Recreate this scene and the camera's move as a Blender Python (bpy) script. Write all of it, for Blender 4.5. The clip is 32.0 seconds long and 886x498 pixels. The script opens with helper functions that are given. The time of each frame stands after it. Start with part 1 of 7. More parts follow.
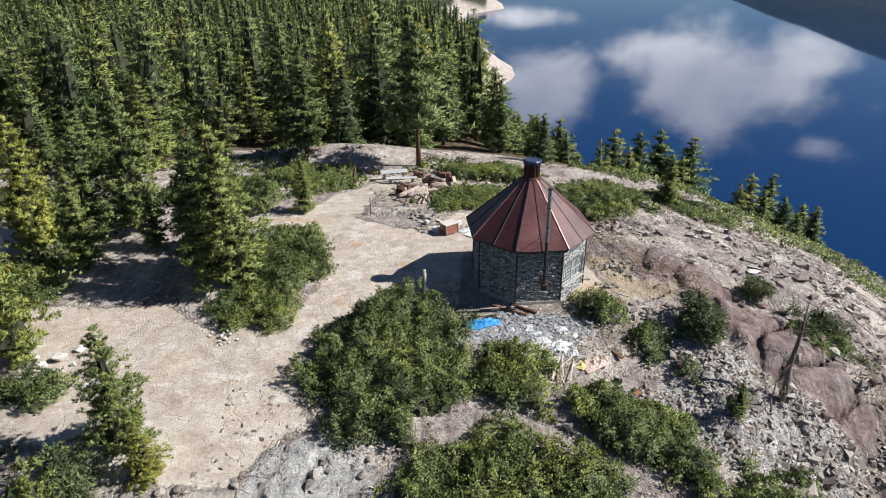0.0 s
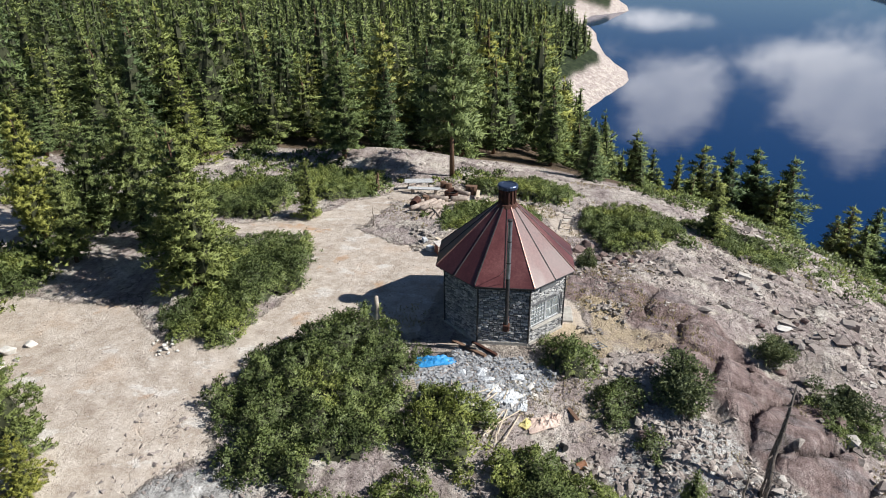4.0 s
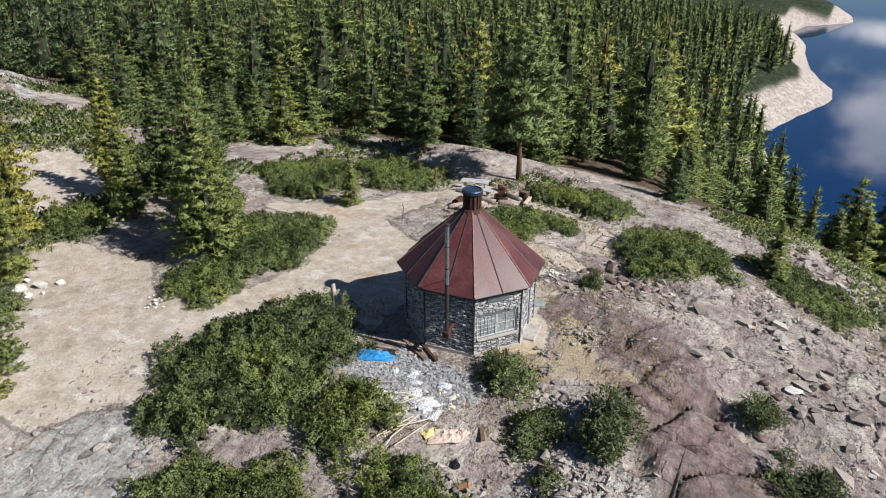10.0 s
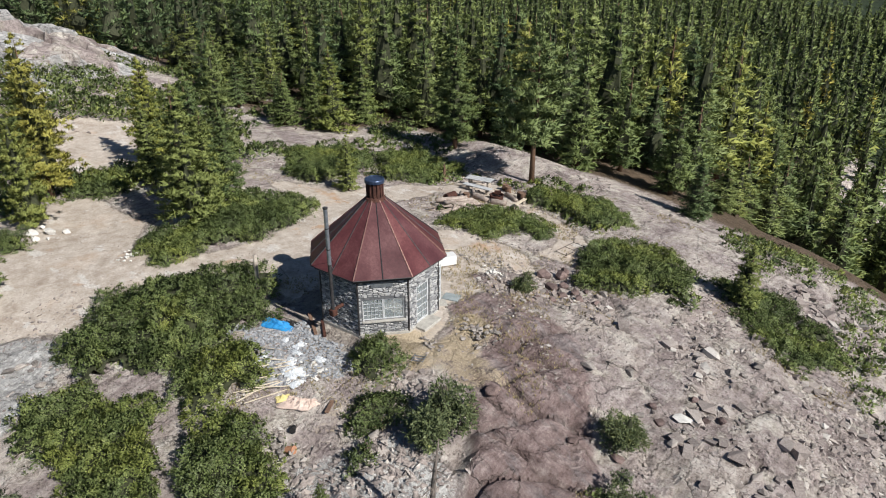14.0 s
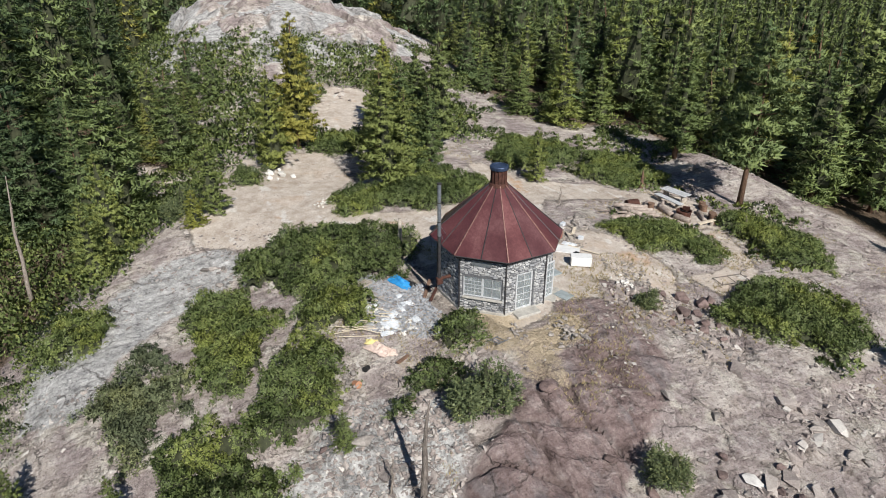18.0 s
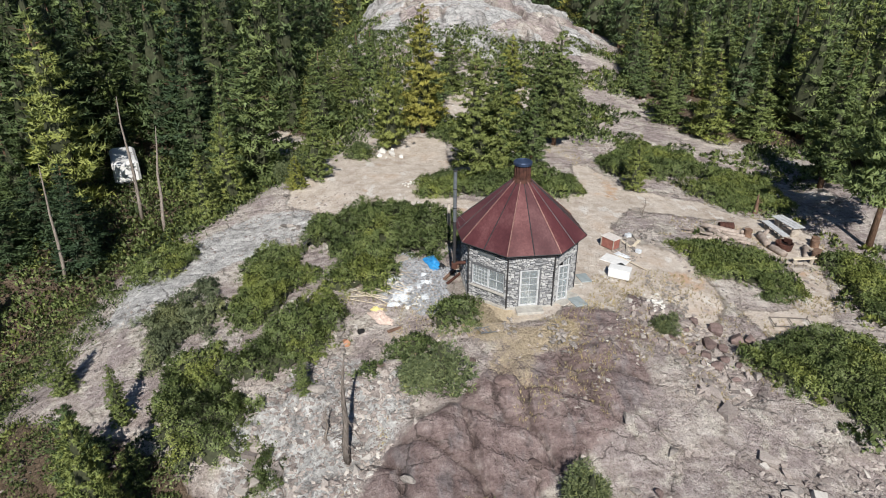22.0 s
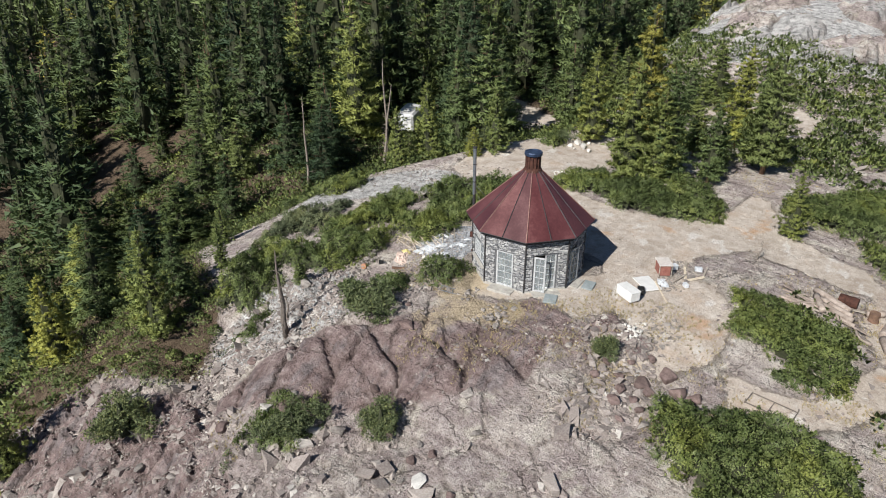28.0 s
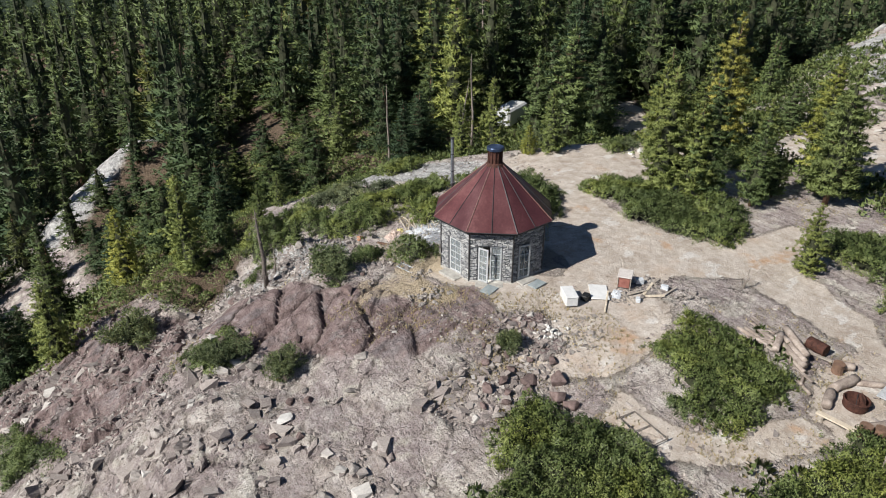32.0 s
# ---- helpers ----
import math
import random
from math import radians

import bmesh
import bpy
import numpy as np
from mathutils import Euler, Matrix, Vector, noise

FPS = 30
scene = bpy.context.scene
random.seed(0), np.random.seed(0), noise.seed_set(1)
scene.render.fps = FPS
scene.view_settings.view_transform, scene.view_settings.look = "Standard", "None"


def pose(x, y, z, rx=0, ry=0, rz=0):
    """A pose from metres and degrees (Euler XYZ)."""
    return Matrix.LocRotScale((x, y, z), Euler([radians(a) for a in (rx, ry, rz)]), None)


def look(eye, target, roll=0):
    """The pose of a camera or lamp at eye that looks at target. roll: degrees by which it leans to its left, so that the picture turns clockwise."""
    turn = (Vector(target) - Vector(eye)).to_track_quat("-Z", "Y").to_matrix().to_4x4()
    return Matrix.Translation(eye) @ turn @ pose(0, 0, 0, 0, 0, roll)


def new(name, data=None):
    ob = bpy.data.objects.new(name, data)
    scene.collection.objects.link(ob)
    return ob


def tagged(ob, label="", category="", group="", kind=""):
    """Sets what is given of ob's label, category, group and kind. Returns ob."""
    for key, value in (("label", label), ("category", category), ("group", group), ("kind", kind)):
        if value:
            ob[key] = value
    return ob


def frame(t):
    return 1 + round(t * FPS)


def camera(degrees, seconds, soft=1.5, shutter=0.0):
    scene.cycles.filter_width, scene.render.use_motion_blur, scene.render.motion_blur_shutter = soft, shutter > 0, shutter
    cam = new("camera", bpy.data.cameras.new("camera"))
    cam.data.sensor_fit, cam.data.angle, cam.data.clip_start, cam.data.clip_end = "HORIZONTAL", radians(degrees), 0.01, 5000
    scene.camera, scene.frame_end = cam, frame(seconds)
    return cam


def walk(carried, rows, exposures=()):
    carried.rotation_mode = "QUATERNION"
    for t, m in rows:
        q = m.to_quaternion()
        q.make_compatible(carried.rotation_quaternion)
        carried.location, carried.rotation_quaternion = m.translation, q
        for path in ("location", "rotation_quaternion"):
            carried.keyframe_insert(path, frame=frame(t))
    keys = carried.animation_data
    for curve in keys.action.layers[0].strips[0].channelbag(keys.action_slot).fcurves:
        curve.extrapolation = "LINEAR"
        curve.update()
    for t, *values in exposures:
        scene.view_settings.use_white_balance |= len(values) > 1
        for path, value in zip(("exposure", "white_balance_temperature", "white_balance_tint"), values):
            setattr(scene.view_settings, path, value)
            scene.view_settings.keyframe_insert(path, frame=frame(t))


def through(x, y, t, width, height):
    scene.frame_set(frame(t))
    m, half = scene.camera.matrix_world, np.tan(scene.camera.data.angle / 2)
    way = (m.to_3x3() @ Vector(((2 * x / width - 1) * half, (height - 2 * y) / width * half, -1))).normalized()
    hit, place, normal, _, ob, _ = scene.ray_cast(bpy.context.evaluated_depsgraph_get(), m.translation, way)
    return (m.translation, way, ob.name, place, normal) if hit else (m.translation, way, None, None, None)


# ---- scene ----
cam = camera(68.1, 32.0, 1.0)
METRES, EYE, TILT, LEAN, TURN = 80.0, 17.15, -26.0, 0.5, 0.0
ROWS = [
    (0.0, 0.0, 0.0, 0.0, 0.0, 0.0, -0.0),
    (0.5, 0.0129, 0.0033, 0.0018, 0.11, 0.01, -0.09),
    (1.0, 0.0264, 0.0091, 0.0047, 0.09, 0.03, -0.14),
    (1.5, 0.0394, 0.0163, 0.008, 0.69, 0.06, -0.5),
    (2.0, 0.0515, 0.0231, 0.0112, 3.25, -0.01, -1.74),
    (2.5, 0.062, 0.0289, 0.014, 5.34, -0.1, -2.73),
    (3.0, 0.0704, 0.0339, 0.0162, 6.95, -0.21, -3.51),
    (3.5, 0.0775, 0.038, 0.0181, 8.19, -0.32, -4.1),
    (5.5, 0.1006, 0.0489, 0.0235, 11.76, -0.68, -5.81),
    (6.0, 0.1074, 0.0512, 0.0248, 11.74, -0.67, -5.86),
    (6.5, 0.1151, 0.0538, 0.0258, 12.37, -0.73, -6.21),
    (7.0, 0.1239, 0.0562, 0.0269, 14.17, -0.93, -7.08),
    (7.5, 0.1337, 0.0587, 0.0282, 17.3, -1.37, -8.46),
    (8.0, 0.1443, 0.0619, 0.0293, 20.15, -1.82, -9.76),
    (8.5, 0.1556, 0.0652, 0.0309, 21.51, -2.07, -10.41),
    (9.0, 0.168, 0.0691, 0.0328, 22.05, -2.17, -10.73),
    (9.5, 0.1809, 0.0735, 0.0347, 22.96, -2.34, -11.18),
    (10.0, 0.1946, 0.0785, 0.0371, 24.46, -2.64, -11.88),
    (10.5, 0.2091, 0.0841, 0.0397, 26.17, -3.02, -12.62),
    (11.0, 0.2245, 0.0899, 0.0427, 28.7, -3.61, -13.66),
    (11.5, 0.2403, 0.0962, 0.0462, 30.54, -4.07, -14.39),
    (12.0, 0.256, 0.1028, 0.05, 32.16, -4.47, -15.03),
    (12.5, 0.2721, 0.1101, 0.0538, 34.34, -5.05, -15.87),
    (13.0, 0.2878, 0.118, 0.0579, 35.35, -5.32, -16.27),
    (13.5, 0.3026, 0.1258, 0.0621, 35.56, -5.38, -16.42),
    (15.5, 0.351, 0.1551, 0.0781, 49.56, -10.04, -20.8),
    (16.0, 0.3605, 0.1622, 0.0821, 54.35, -11.81, -22.02),
    (16.5, 0.3694, 0.1692, 0.0862, 59.05, -13.64, -23.01),
    (17.0, 0.3778, 0.1775, 0.0905, 61.99, -14.84, -23.54),
    (17.5, 0.3857, 0.1854, 0.0946, 62.21, -14.94, -23.68),
    (18.0, 0.3923, 0.1933, 0.0985, 64.94, -16.08, -24.16),
    (18.5, 0.3992, 0.2021, 0.1032, 70.26, -18.36, -24.88),
    (19.0, 0.406, 0.2128, 0.1082, 73.44, -19.7, -25.25),
    (19.5, 0.4121, 0.223, 0.1135, 74.89, -20.34, -25.43),
    (20.0, 0.4177, 0.2338, 0.1191, 77.42, -21.41, -25.65),
    (20.5, 0.4227, 0.2467, 0.1254, 81.4, -23.16, -25.9),
    (21.0, 0.4276, 0.261, 0.1319, 85.2, -24.83, -26.09),
    (21.5, 0.432, 0.2776, 0.1398, 86.93, -25.62, -26.1),
    (22.0, 0.4359, 0.2956, 0.148, 87.41, -25.84, -26.23),
    (22.5, 0.439, 0.3151, 0.1573, 90.24, -27.12, -26.32),
    (23.0, 0.4415, 0.3368, 0.1678, 94.88, -29.2, -26.14),
    (23.5, 0.4433, 0.3584, 0.1783, 99.59, -31.23, -25.88),
    (24.0, 0.444, 0.3799, 0.1895, 104.09, -33.21, -25.4),
    (24.5, 0.4438, 0.4008, 0.2001, 107.85, -34.81, -24.92),
    (25.0, 0.4426, 0.4208, 0.2104, 111.32, -36.25, -24.42),
    (25.5, 0.4404, 0.4402, 0.2205, 114.73, -37.65, -23.86),
    (27.5, 0.4195, 0.513, 0.2563, 125.43, -41.8, -21.43),
    (28.0, 0.4125, 0.5294, 0.2647, 129.84, -43.41, -20.17),
    (28.5, 0.4037, 0.546, 0.273, 134.26, -44.9, -18.78),
    (29.0, 0.3943, 0.5611, 0.2805, 136.89, -45.73, -17.91),
    (29.5, 0.3835, 0.5765, 0.2881, 138.76, -46.31, -17.31),
    (30.0, 0.372, 0.5912, 0.2954, 140.63, -46.88, -16.68),
    (30.5, 0.3602, 0.6052, 0.3023, 142.31, -47.39, -16.1),
    (31.0, 0.3482, 0.6184, 0.3092, 143.97, -47.86, -15.53),
    (31.5, 0.3353, 0.6313, 0.316, 146.28, -48.49, -14.65),
    (32.0, 0.322, 0.6435, 0.3223, 147.89, -48.91, -14.02),
]
# EXPOSURE in stops
walk(cam, [(t, pose(0, 0, EYE, TILT, LEAN, TURN) @ pose(METRES * x, METRES * y, METRES * z, 90 + pitch, roll, yaw)) for t, x, y, z, yaw, pitch, roll in ROWS], [(0.0, 0.55), (8.0, 0.42), (13.0, 0.34), (32.0, 0.3)])

# ---- light ----
SUN_WAY = Vector((0.769, 0.0, 0.639))
sun = new("sun", bpy.data.lights.new("sun", "SUN"))
sun.data.energy, sun.data.angle, sun.data.color = 5.0, radians(0.53), (1.0, 0.965, 0.905)
sun.matrix_world = look(SUN_WAY * 200, (0, 0, 0))

world = bpy.data.worlds.new("sky")
scene.world = world
world.use_nodes = True
wn, wl = world.node_tree.nodes, world.node_tree.links
wn.clear()
w_out, w_bg, w_sky = wn.new("ShaderNodeOutputWorld"), wn.new("ShaderNodeBackground"), wn.new("ShaderNodeTexSky")
w_sky.sky_type, w_sky.sun_disc = "NISHITA", False
w_sky.sun_elevation, w_sky.sun_rotation, w_sky.altitude, w_sky.air_density, w_sky.dust_density = radians(39.7), radians(90), 2000, 1.0, 0.0
w_sky.ozone_density = 4.0
w_bg.inputs["Strength"].default_value = 0.05
w_tc = wn.new("ShaderNodeTexCoord")


def w_math(op, a, b=None, c=None):
    n = wn.new("ShaderNodeMath")
    n.operation = op
    for k, v in enumerate((a, b, c)):
        if v is None:
            continue
        if isinstance(v, (int, float)):
            n.inputs[k].default_value = v
        else:
            wl.new(v, n.inputs[k])
    return n.outputs[0]


# fair-weather clouds low over the far side of the lake, seen only by their mirror image
w_noise = wn.new("ShaderNodeTexNoise")
w_noise.inputs["Scale"].default_value, w_noise.inputs["Detail"].default_value, w_noise.inputs["Roughness"].default_value = 9.0, 7.0, 0.55
w_map = wn.new("ShaderNodeMapping")
w_map.inputs["Scale"].default_value = (1.0, 1.0, 1.6)
wl.new(w_tc.outputs["Generated"], w_map.inputs["Vector"])
wl.new(w_map.outputs[0], w_noise.inputs["Vector"])
w_total = None
for az, el, wide, tall, amount in ((22.2, 11.2, 8.8, 5.0, 1.3), (8.6, 12.4, 5.4, 4.2, 1.3), (30.5, 15.4, 3.4, 1.6, 1.0), (8, 6.6, 5.0, 1.1, 0.8), (28, 8.5, 5.0, 3.0, 1.0), (16, 8.8, 5.0, 2.2, 0.8)):
    way = wn.new("ShaderNodeVectorMath")
    way.operation = "SUBTRACT"
    a, e = radians(az), radians(el)
    way.inputs[1].default_value = (math.sin(a) * math.cos(e), math.cos(a) * math.cos(e), math.sin(e))
    wl.new(w_tc.outputs["Generated"], way.inputs[0])
    parts = wn.new("ShaderNodeSeparateXYZ")
    wl.new(way.outputs[0], parts.inputs[0])
    across = w_math("ADD", w_math("MULTIPLY", parts.outputs[0], parts.outputs[0]), w_math("MULTIPLY", parts.outputs[1], parts.outputs[1]))
    q = w_math("ADD", w_math("MULTIPLY", across, 1 / math.sin(radians(wide)) ** 2), w_math("MULTIPLY", w_math("MULTIPLY", parts.outputs[2], parts.outputs[2]), 1 / math.sin(radians(tall)) ** 2))
    blob = w_math("MULTIPLY", w_math("EXPONENT", w_math("MULTIPLY", q, -1.0)), amount)
    w_total = blob if w_total is None else w_math("MAXIMUM", w_total, blob)
w_mask = wn.new("ShaderNodeMapRange")
w_mask.interpolation_type = "SMOOTHSTEP"
wl.new(w_math("ADD", w_total, w_math("MULTIPLY", w_math("SUBTRACT", w_noise.outputs[0], 0.5), 1.7)), w_mask.inputs[0])
w_mask.inputs[1].default_value, w_mask.inputs[2].default_value = 0.38, 1.1
w_mix = wn.new("ShaderNodeMix")
w_mix.data_type = "RGBA"
wl.new(w_math("MULTIPLY", w_mask.outputs[0], w_math("ADD", 0.15, w_noise.outputs[0])), w_mix.inputs["Factor"])
wl.new(w_sky.outputs[0], w_mix.inputs["A"])
w_mix.inputs["B"].default_value = (22.0, 22.0, 22.5, 1)
wl.new(w_mix.outputs["Result"], w_bg.inputs["Color"])
wl.new(w_bg.outputs[0], w_out.inputs["Surface"])

# ---- materials ----


class Mat:
    """A small node builder round one principled material."""

    def __init__(self, name, rough=0.85, metal=0.0, spec=0.3):
        self.m = bpy.data.materials.new(name)
        self.m.use_nodes = True
        self.n, self.l = self.m.node_tree.nodes, self.m.node_tree.links
        self.b = self.n["Principled BSDF"]
        self.b.inputs["Roughness"].default_value, self.b.inputs["Metallic"].default_value = rough, metal
        self.b.inputs["Specular IOR Level"].default_value = spec
        self.tc = None

    def node(self, kind, **kw):
        x = self.n.new(kind)
        for k, v in kw.items():
            x.inputs[k].default_value = v
        return x

    def where(self, world=True):
        if world:
            return self.n.new("ShaderNodeNewGeometry").outputs["Position"]
        return self.n.new("ShaderNodeTexCoord").outputs["Object"]

    def noise(self, scale, detail=5, rough=0.6, world=True, stretch=None):
        t = self.node("ShaderNodeTexNoise", Scale=scale, Detail=detail, Roughness=rough)
        src = self.where(world)
        if stretch:
            mp = self.node("ShaderNodeMapping")
            mp.inputs["Scale"].default_value = stretch
            self.l.new(src, mp.inputs["Vector"])
            src = mp.outputs[0]
        self.l.new(src, t.inputs["Vector"])
        return t.outputs[0]

    def voro(self, scale, feature="F1", world=True, out="Distance", stretch=None):
        t = self.node("ShaderNodeTexVoronoi", Scale=scale)
        t.feature = feature
        src = self.where(world)
        if stretch:
            mp = self.node("ShaderNodeMapping")
            mp.inputs["Scale"].default_value = stretch
            self.l.new(src, mp.inputs["Vector"])
            src = mp.outputs[0]
        self.l.new(src, t.inputs["Vector"])
        return t.outputs[out]

    def attr(self, name):
        t = self.n.new("ShaderNodeAttribute")
        t.attribute_name = name
        return t.outputs["Fac"]

    def ramp(self, fac, *stops):
        r = self.n.new("ShaderNodeValToRGB")
        while len(r.color_ramp.elements) < len(stops):
            r.color_ramp.elements.new(0.5)
        for e, (p, c) in zip(r.color_ramp.elements, stops):
            e.position, e.color = p, (*c, 1) if len(c) == 3 else c
        self.l.new(fac, r.inputs[0])
        return r.outputs[0]

    def range(self, v, a, b, c=0.0, d=1.0):
        r = self.n.new("ShaderNodeMapRange")
        self.l.new(v, r.inputs[0])
        for k, x in enumerate((a, b, c, d)):
            r.inputs[k + 1].default_value = x
        return r.outputs[0]

    def mix(self, fac, a, b, mode="MIX"):
        x = self.n.new("ShaderNodeMix")
        x.data_type, x.blend_type = "RGBA", mode
        for key, v in (("Factor", fac), ("A", a), ("B", b)):
            if isinstance(v, (int, float)):
                x.inputs[key].default_value = v
            elif isinstance(v, tuple):
                x.inputs[key].default_value = (*v, 1)
            else:
                self.l.new(v, x.inputs[key])
        return x.outputs["Result"]

    def math(self, op, a, b=0.0):
        x = self.n.new("ShaderNodeMath")
        x.operation = op
        for k, v in enumerate((a, b)):
            if isinstance(v, (int, float)):
                x.inputs[k].default_value = v
            else:
                self.l.new(v, x.inputs[k])
        return x.outputs[0]

    def rnd(self):
        return self.n.new("ShaderNodeObjectInfo").outputs["Random"]

    def isl(self):
        return self.n.new("ShaderNodeNewGeometry").outputs["Random Per Island"]

    def color(self, c):
        if isinstance(c, tuple):
            self.b.inputs["Base Color"].default_value = (*c, 1)
        else:
            self.l.new(c, self.b.inputs["Base Color"])
        return self

    def rough(self, r):
        self.l.new(r, self.b.inputs["Roughness"])
        return self

    def bump(self, h, strength=0.5, dist=0.02):
        x = self.node("ShaderNodeBump", Strength=strength, Distance=dist)
        self.l.new(h, x.inputs["Height"])
        self.l.new(x.outputs[0], self.b.inputs["Normal"])
        return self


def plain(name, a, b, scale=6.0, rough=0.8, metal=0.0, bump=0.3, dist=0.01, world=False, spec=0.3, vary=0.0):
    """Two tones broken by two scales of noise, with a fine relief."""
    m = Mat(name, rough, metal, spec)
    big, fine = m.noise(scale, 4, 0.6, world), m.noise(scale * 9, 4, 0.65, world)
    c = m.ramp(m.math("ADD", m.math("MULTIPLY", big, 0.6), m.math("MULTIPLY", fine, 0.4)), (0.36, a), (0.64, b))
    if vary:
        c = m.mix(1.0, c, m.ramp(m.rnd(), (0.0, (1 - vary,) * 3), (1.0, (1 + vary * 0.6,) * 3)), "MULTIPLY")
    m.color(c)
    m.bump(fine, bump, dist)
    return m.m


def ground_material():
    m = Mat("ground_surface", 0.95, spec=0.15)
    n1, n2, n3, n4 = m.noise(0.35, 6), m.noise(1.7, 7, 0.68), m.noise(9, 5, 0.72), m.noise(36, 3, 0.7)
    streak = m.noise(1.1, 6, 0.7, True, (2.6, 0.5, 1.0))
    # warped joints in the bedrock
    warp = m.n.new("ShaderNodeVectorMath")
    warp.operation = "MULTIPLY_ADD"
    wn3 = m.node("ShaderNodeTexNoise", Scale=0.9, Detail=5.0, Roughness=0.65)
    m.l.new(m.where(), wn3.inputs["Vector"])
    m.l.new(wn3.outputs["Color"], warp.inputs[0])
    warp.inputs[1].default_value = (1.6, 1.6, 1.6)
    m.l.new(m.where(), warp.inputs[2])

    def joints(scale, width, stretch):
        mp = m.node("ShaderNodeMapping")
        mp.inputs["Scale"].default_value = stretch
        m.l.new(warp.outputs[0], mp.inputs["Vector"])
        v = m.node("ShaderNodeTexVoronoi", Scale=scale)
        v.feature = "DISTANCE_TO_EDGE"
        m.l.new(mp.outputs[0], v.inputs["Vector"])
        return m.ramp(m.math("DIVIDE", v.outputs["Distance"], m.range(n2, 0.35, 0.65, 0.15, 1.6)), (0.0, (0, 0, 0)), (width, (1, 1, 1)))

    j1, j2 = joints(0.42, 0.03, (1.0, 0.55, 1)), joints(1.5, 0.03, (0.7, 1.2, 1))
    gaps = m.math("MULTIPLY", j1, m.range(j2, 0.0, 1.0, 0.55, 1.0))
    tone = m.math("ADD", m.math("MULTIPLY", n2, 0.46), m.math("ADD", m.math("MULTIPLY", n3, 0.22), m.math("MULTIPLY", streak, 0.32)))
    # trodden granite soil
    dirt = m.ramp(m.math("ADD", m.math("MULTIPLY", n1, 0.3), m.math("ADD", m.math("MULTIPLY", n2, 0.42), m.math("MULTIPLY", n3, 0.28))), (0.38, (0.33, 0.27, 0.22)), (0.48, (0.45, 0.388, 0.332)), (0.56, (0.55, 0.492, 0.435)), (0.64, (0.70, 0.655, 0.60)))
    dirt = m.mix(m.math("MULTIPLY", m.ramp(n1, (0.55, (0, 0, 0)), (0.68, (1, 1, 1))), 0.4), dirt, (0.38, 0.25, 0.155))
    bare = m.ramp(m.noise(0.45, 6, 0.66, True, (1.0, 1.7, 1.0)), (0.585, (0, 0, 0)), (0.63, (0.85, 0.85, 0.85)))
    dirt = m.mix(bare, dirt, m.ramp(n3, (0.35, (0.46, 0.43, 0.40)), (0.6, (0.68, 0.65, 0.61))))
    stain = m.ramp(m.noise(0.28, 4, 0.6), (0.62, (0, 0, 0)), (0.70, (0.7, 0.7, 0.7)))
    dirt = m.mix(stain, dirt, (0.46, 0.27, 0.14))
    speck = m.ramp(m.noise(22, 2, 0.5), (0.66, (0, 0, 0)), (0.70, (0.8, 0.8, 0.8)))
    dirt = m.mix(m.math("MULTIPLY", speck, m.ramp(n2, (0.45, (0, 0, 0)), (0.6, (1, 1, 1)))), dirt, (0.74, 0.71, 0.67))
    duff = m.ramp(m.math("ADD", m.math("MULTIPLY", n2, 0.5), m.math("MULTIPLY", n4, 0.5)), (0.35, (0.06, 0.044, 0.03)), (0.55, (0.15, 0.11, 0.078)), (0.7, (0.30, 0.235, 0.18)))
    pale = m.ramp(tone, (0.38, (0.20, 0.165, 0.148)), (0.45, (0.42, 0.362, 0.328)), (0.51, (0.57, 0.508, 0.462)), (0.59, (0.76, 0.71, 0.655)))
    mauve = m.ramp(tone, (0.38, (0.13, 0.103, 0.10)), (0.46, (0.295, 0.243, 0.234)), (0.53, (0.42, 0.358, 0.342)), (0.61, (0.60, 0.54, 0.51)))
    pale = m.mix(m.ramp(m.math("ADD", m.math("MULTIPLY", n1, 0.65), m.math("MULTIPLY", n2, 0.35)), (0.44, (0, 0, 0)), (0.53, (1, 1, 1))), pale, mauve)
    cream = m.ramp(tone, (0.40, (0.26, 0.225, 0.19)), (0.48, (0.50, 0.455, 0.40)), (0.56, (0.68, 0.63, 0.57)), (0.62, (0.80, 0.77, 0.72)))
    pale = m.mix(m.ramp(m.noise(0.62, 6, 0.62), (0.53, (0, 0, 0)), (0.61, (1, 1, 1))), pale, cream)
    grit = m.ramp(m.noise(5.5, 4, 0.75), (0.30, (0.45, 0.43, 0.42)), (0.46, (1, 1, 1)), (0.66, (1.0, 1.0, 1.0)), (0.74, (1.25, 1.24, 1.22)))
    pale = m.mix(1.0, pale, grit, "MULTIPLY")
    grey = m.ramp(tone, (0.39, (0.14, 0.137, 0.137)), (0.46, (0.36, 0.353, 0.346)), (0.53, (0.53, 0.522, 0.51)), (0.61, (0.76, 0.75, 0.735)))
    red = m.ramp(tone, (0.37, (0.095, 0.069, 0.067)), (0.46, (0.22, 0.16, 0.152)), (0.53, (0.31, 0.237, 0.224)), (0.62, (0.48, 0.40, 0.375)))
    straw = m.ramp(n3, (0.35, (0.37, 0.295, 0.20)), (0.65, (0.56, 0.465, 0.34)))
    edge = m.math("MULTIPLY", m.math("SUBTRACT", m.math("ADD", m.math("MULTIPLY", n2, 0.55), m.math("MULTIPLY", n3, 0.45)), 0.5), 1.8)

    def mask(name, soft=0.14):
        return m.range(m.math("ADD", m.attr(name), edge), 0.5 - soft, 0.5 + soft)

    scar = m.ramp(m.noise(0.8, 5, 0.65, True, (0.5, 1.4, 1.0)), (0.5, (0, 0, 0)), (0.62, (0.7, 0.7, 0.7)))
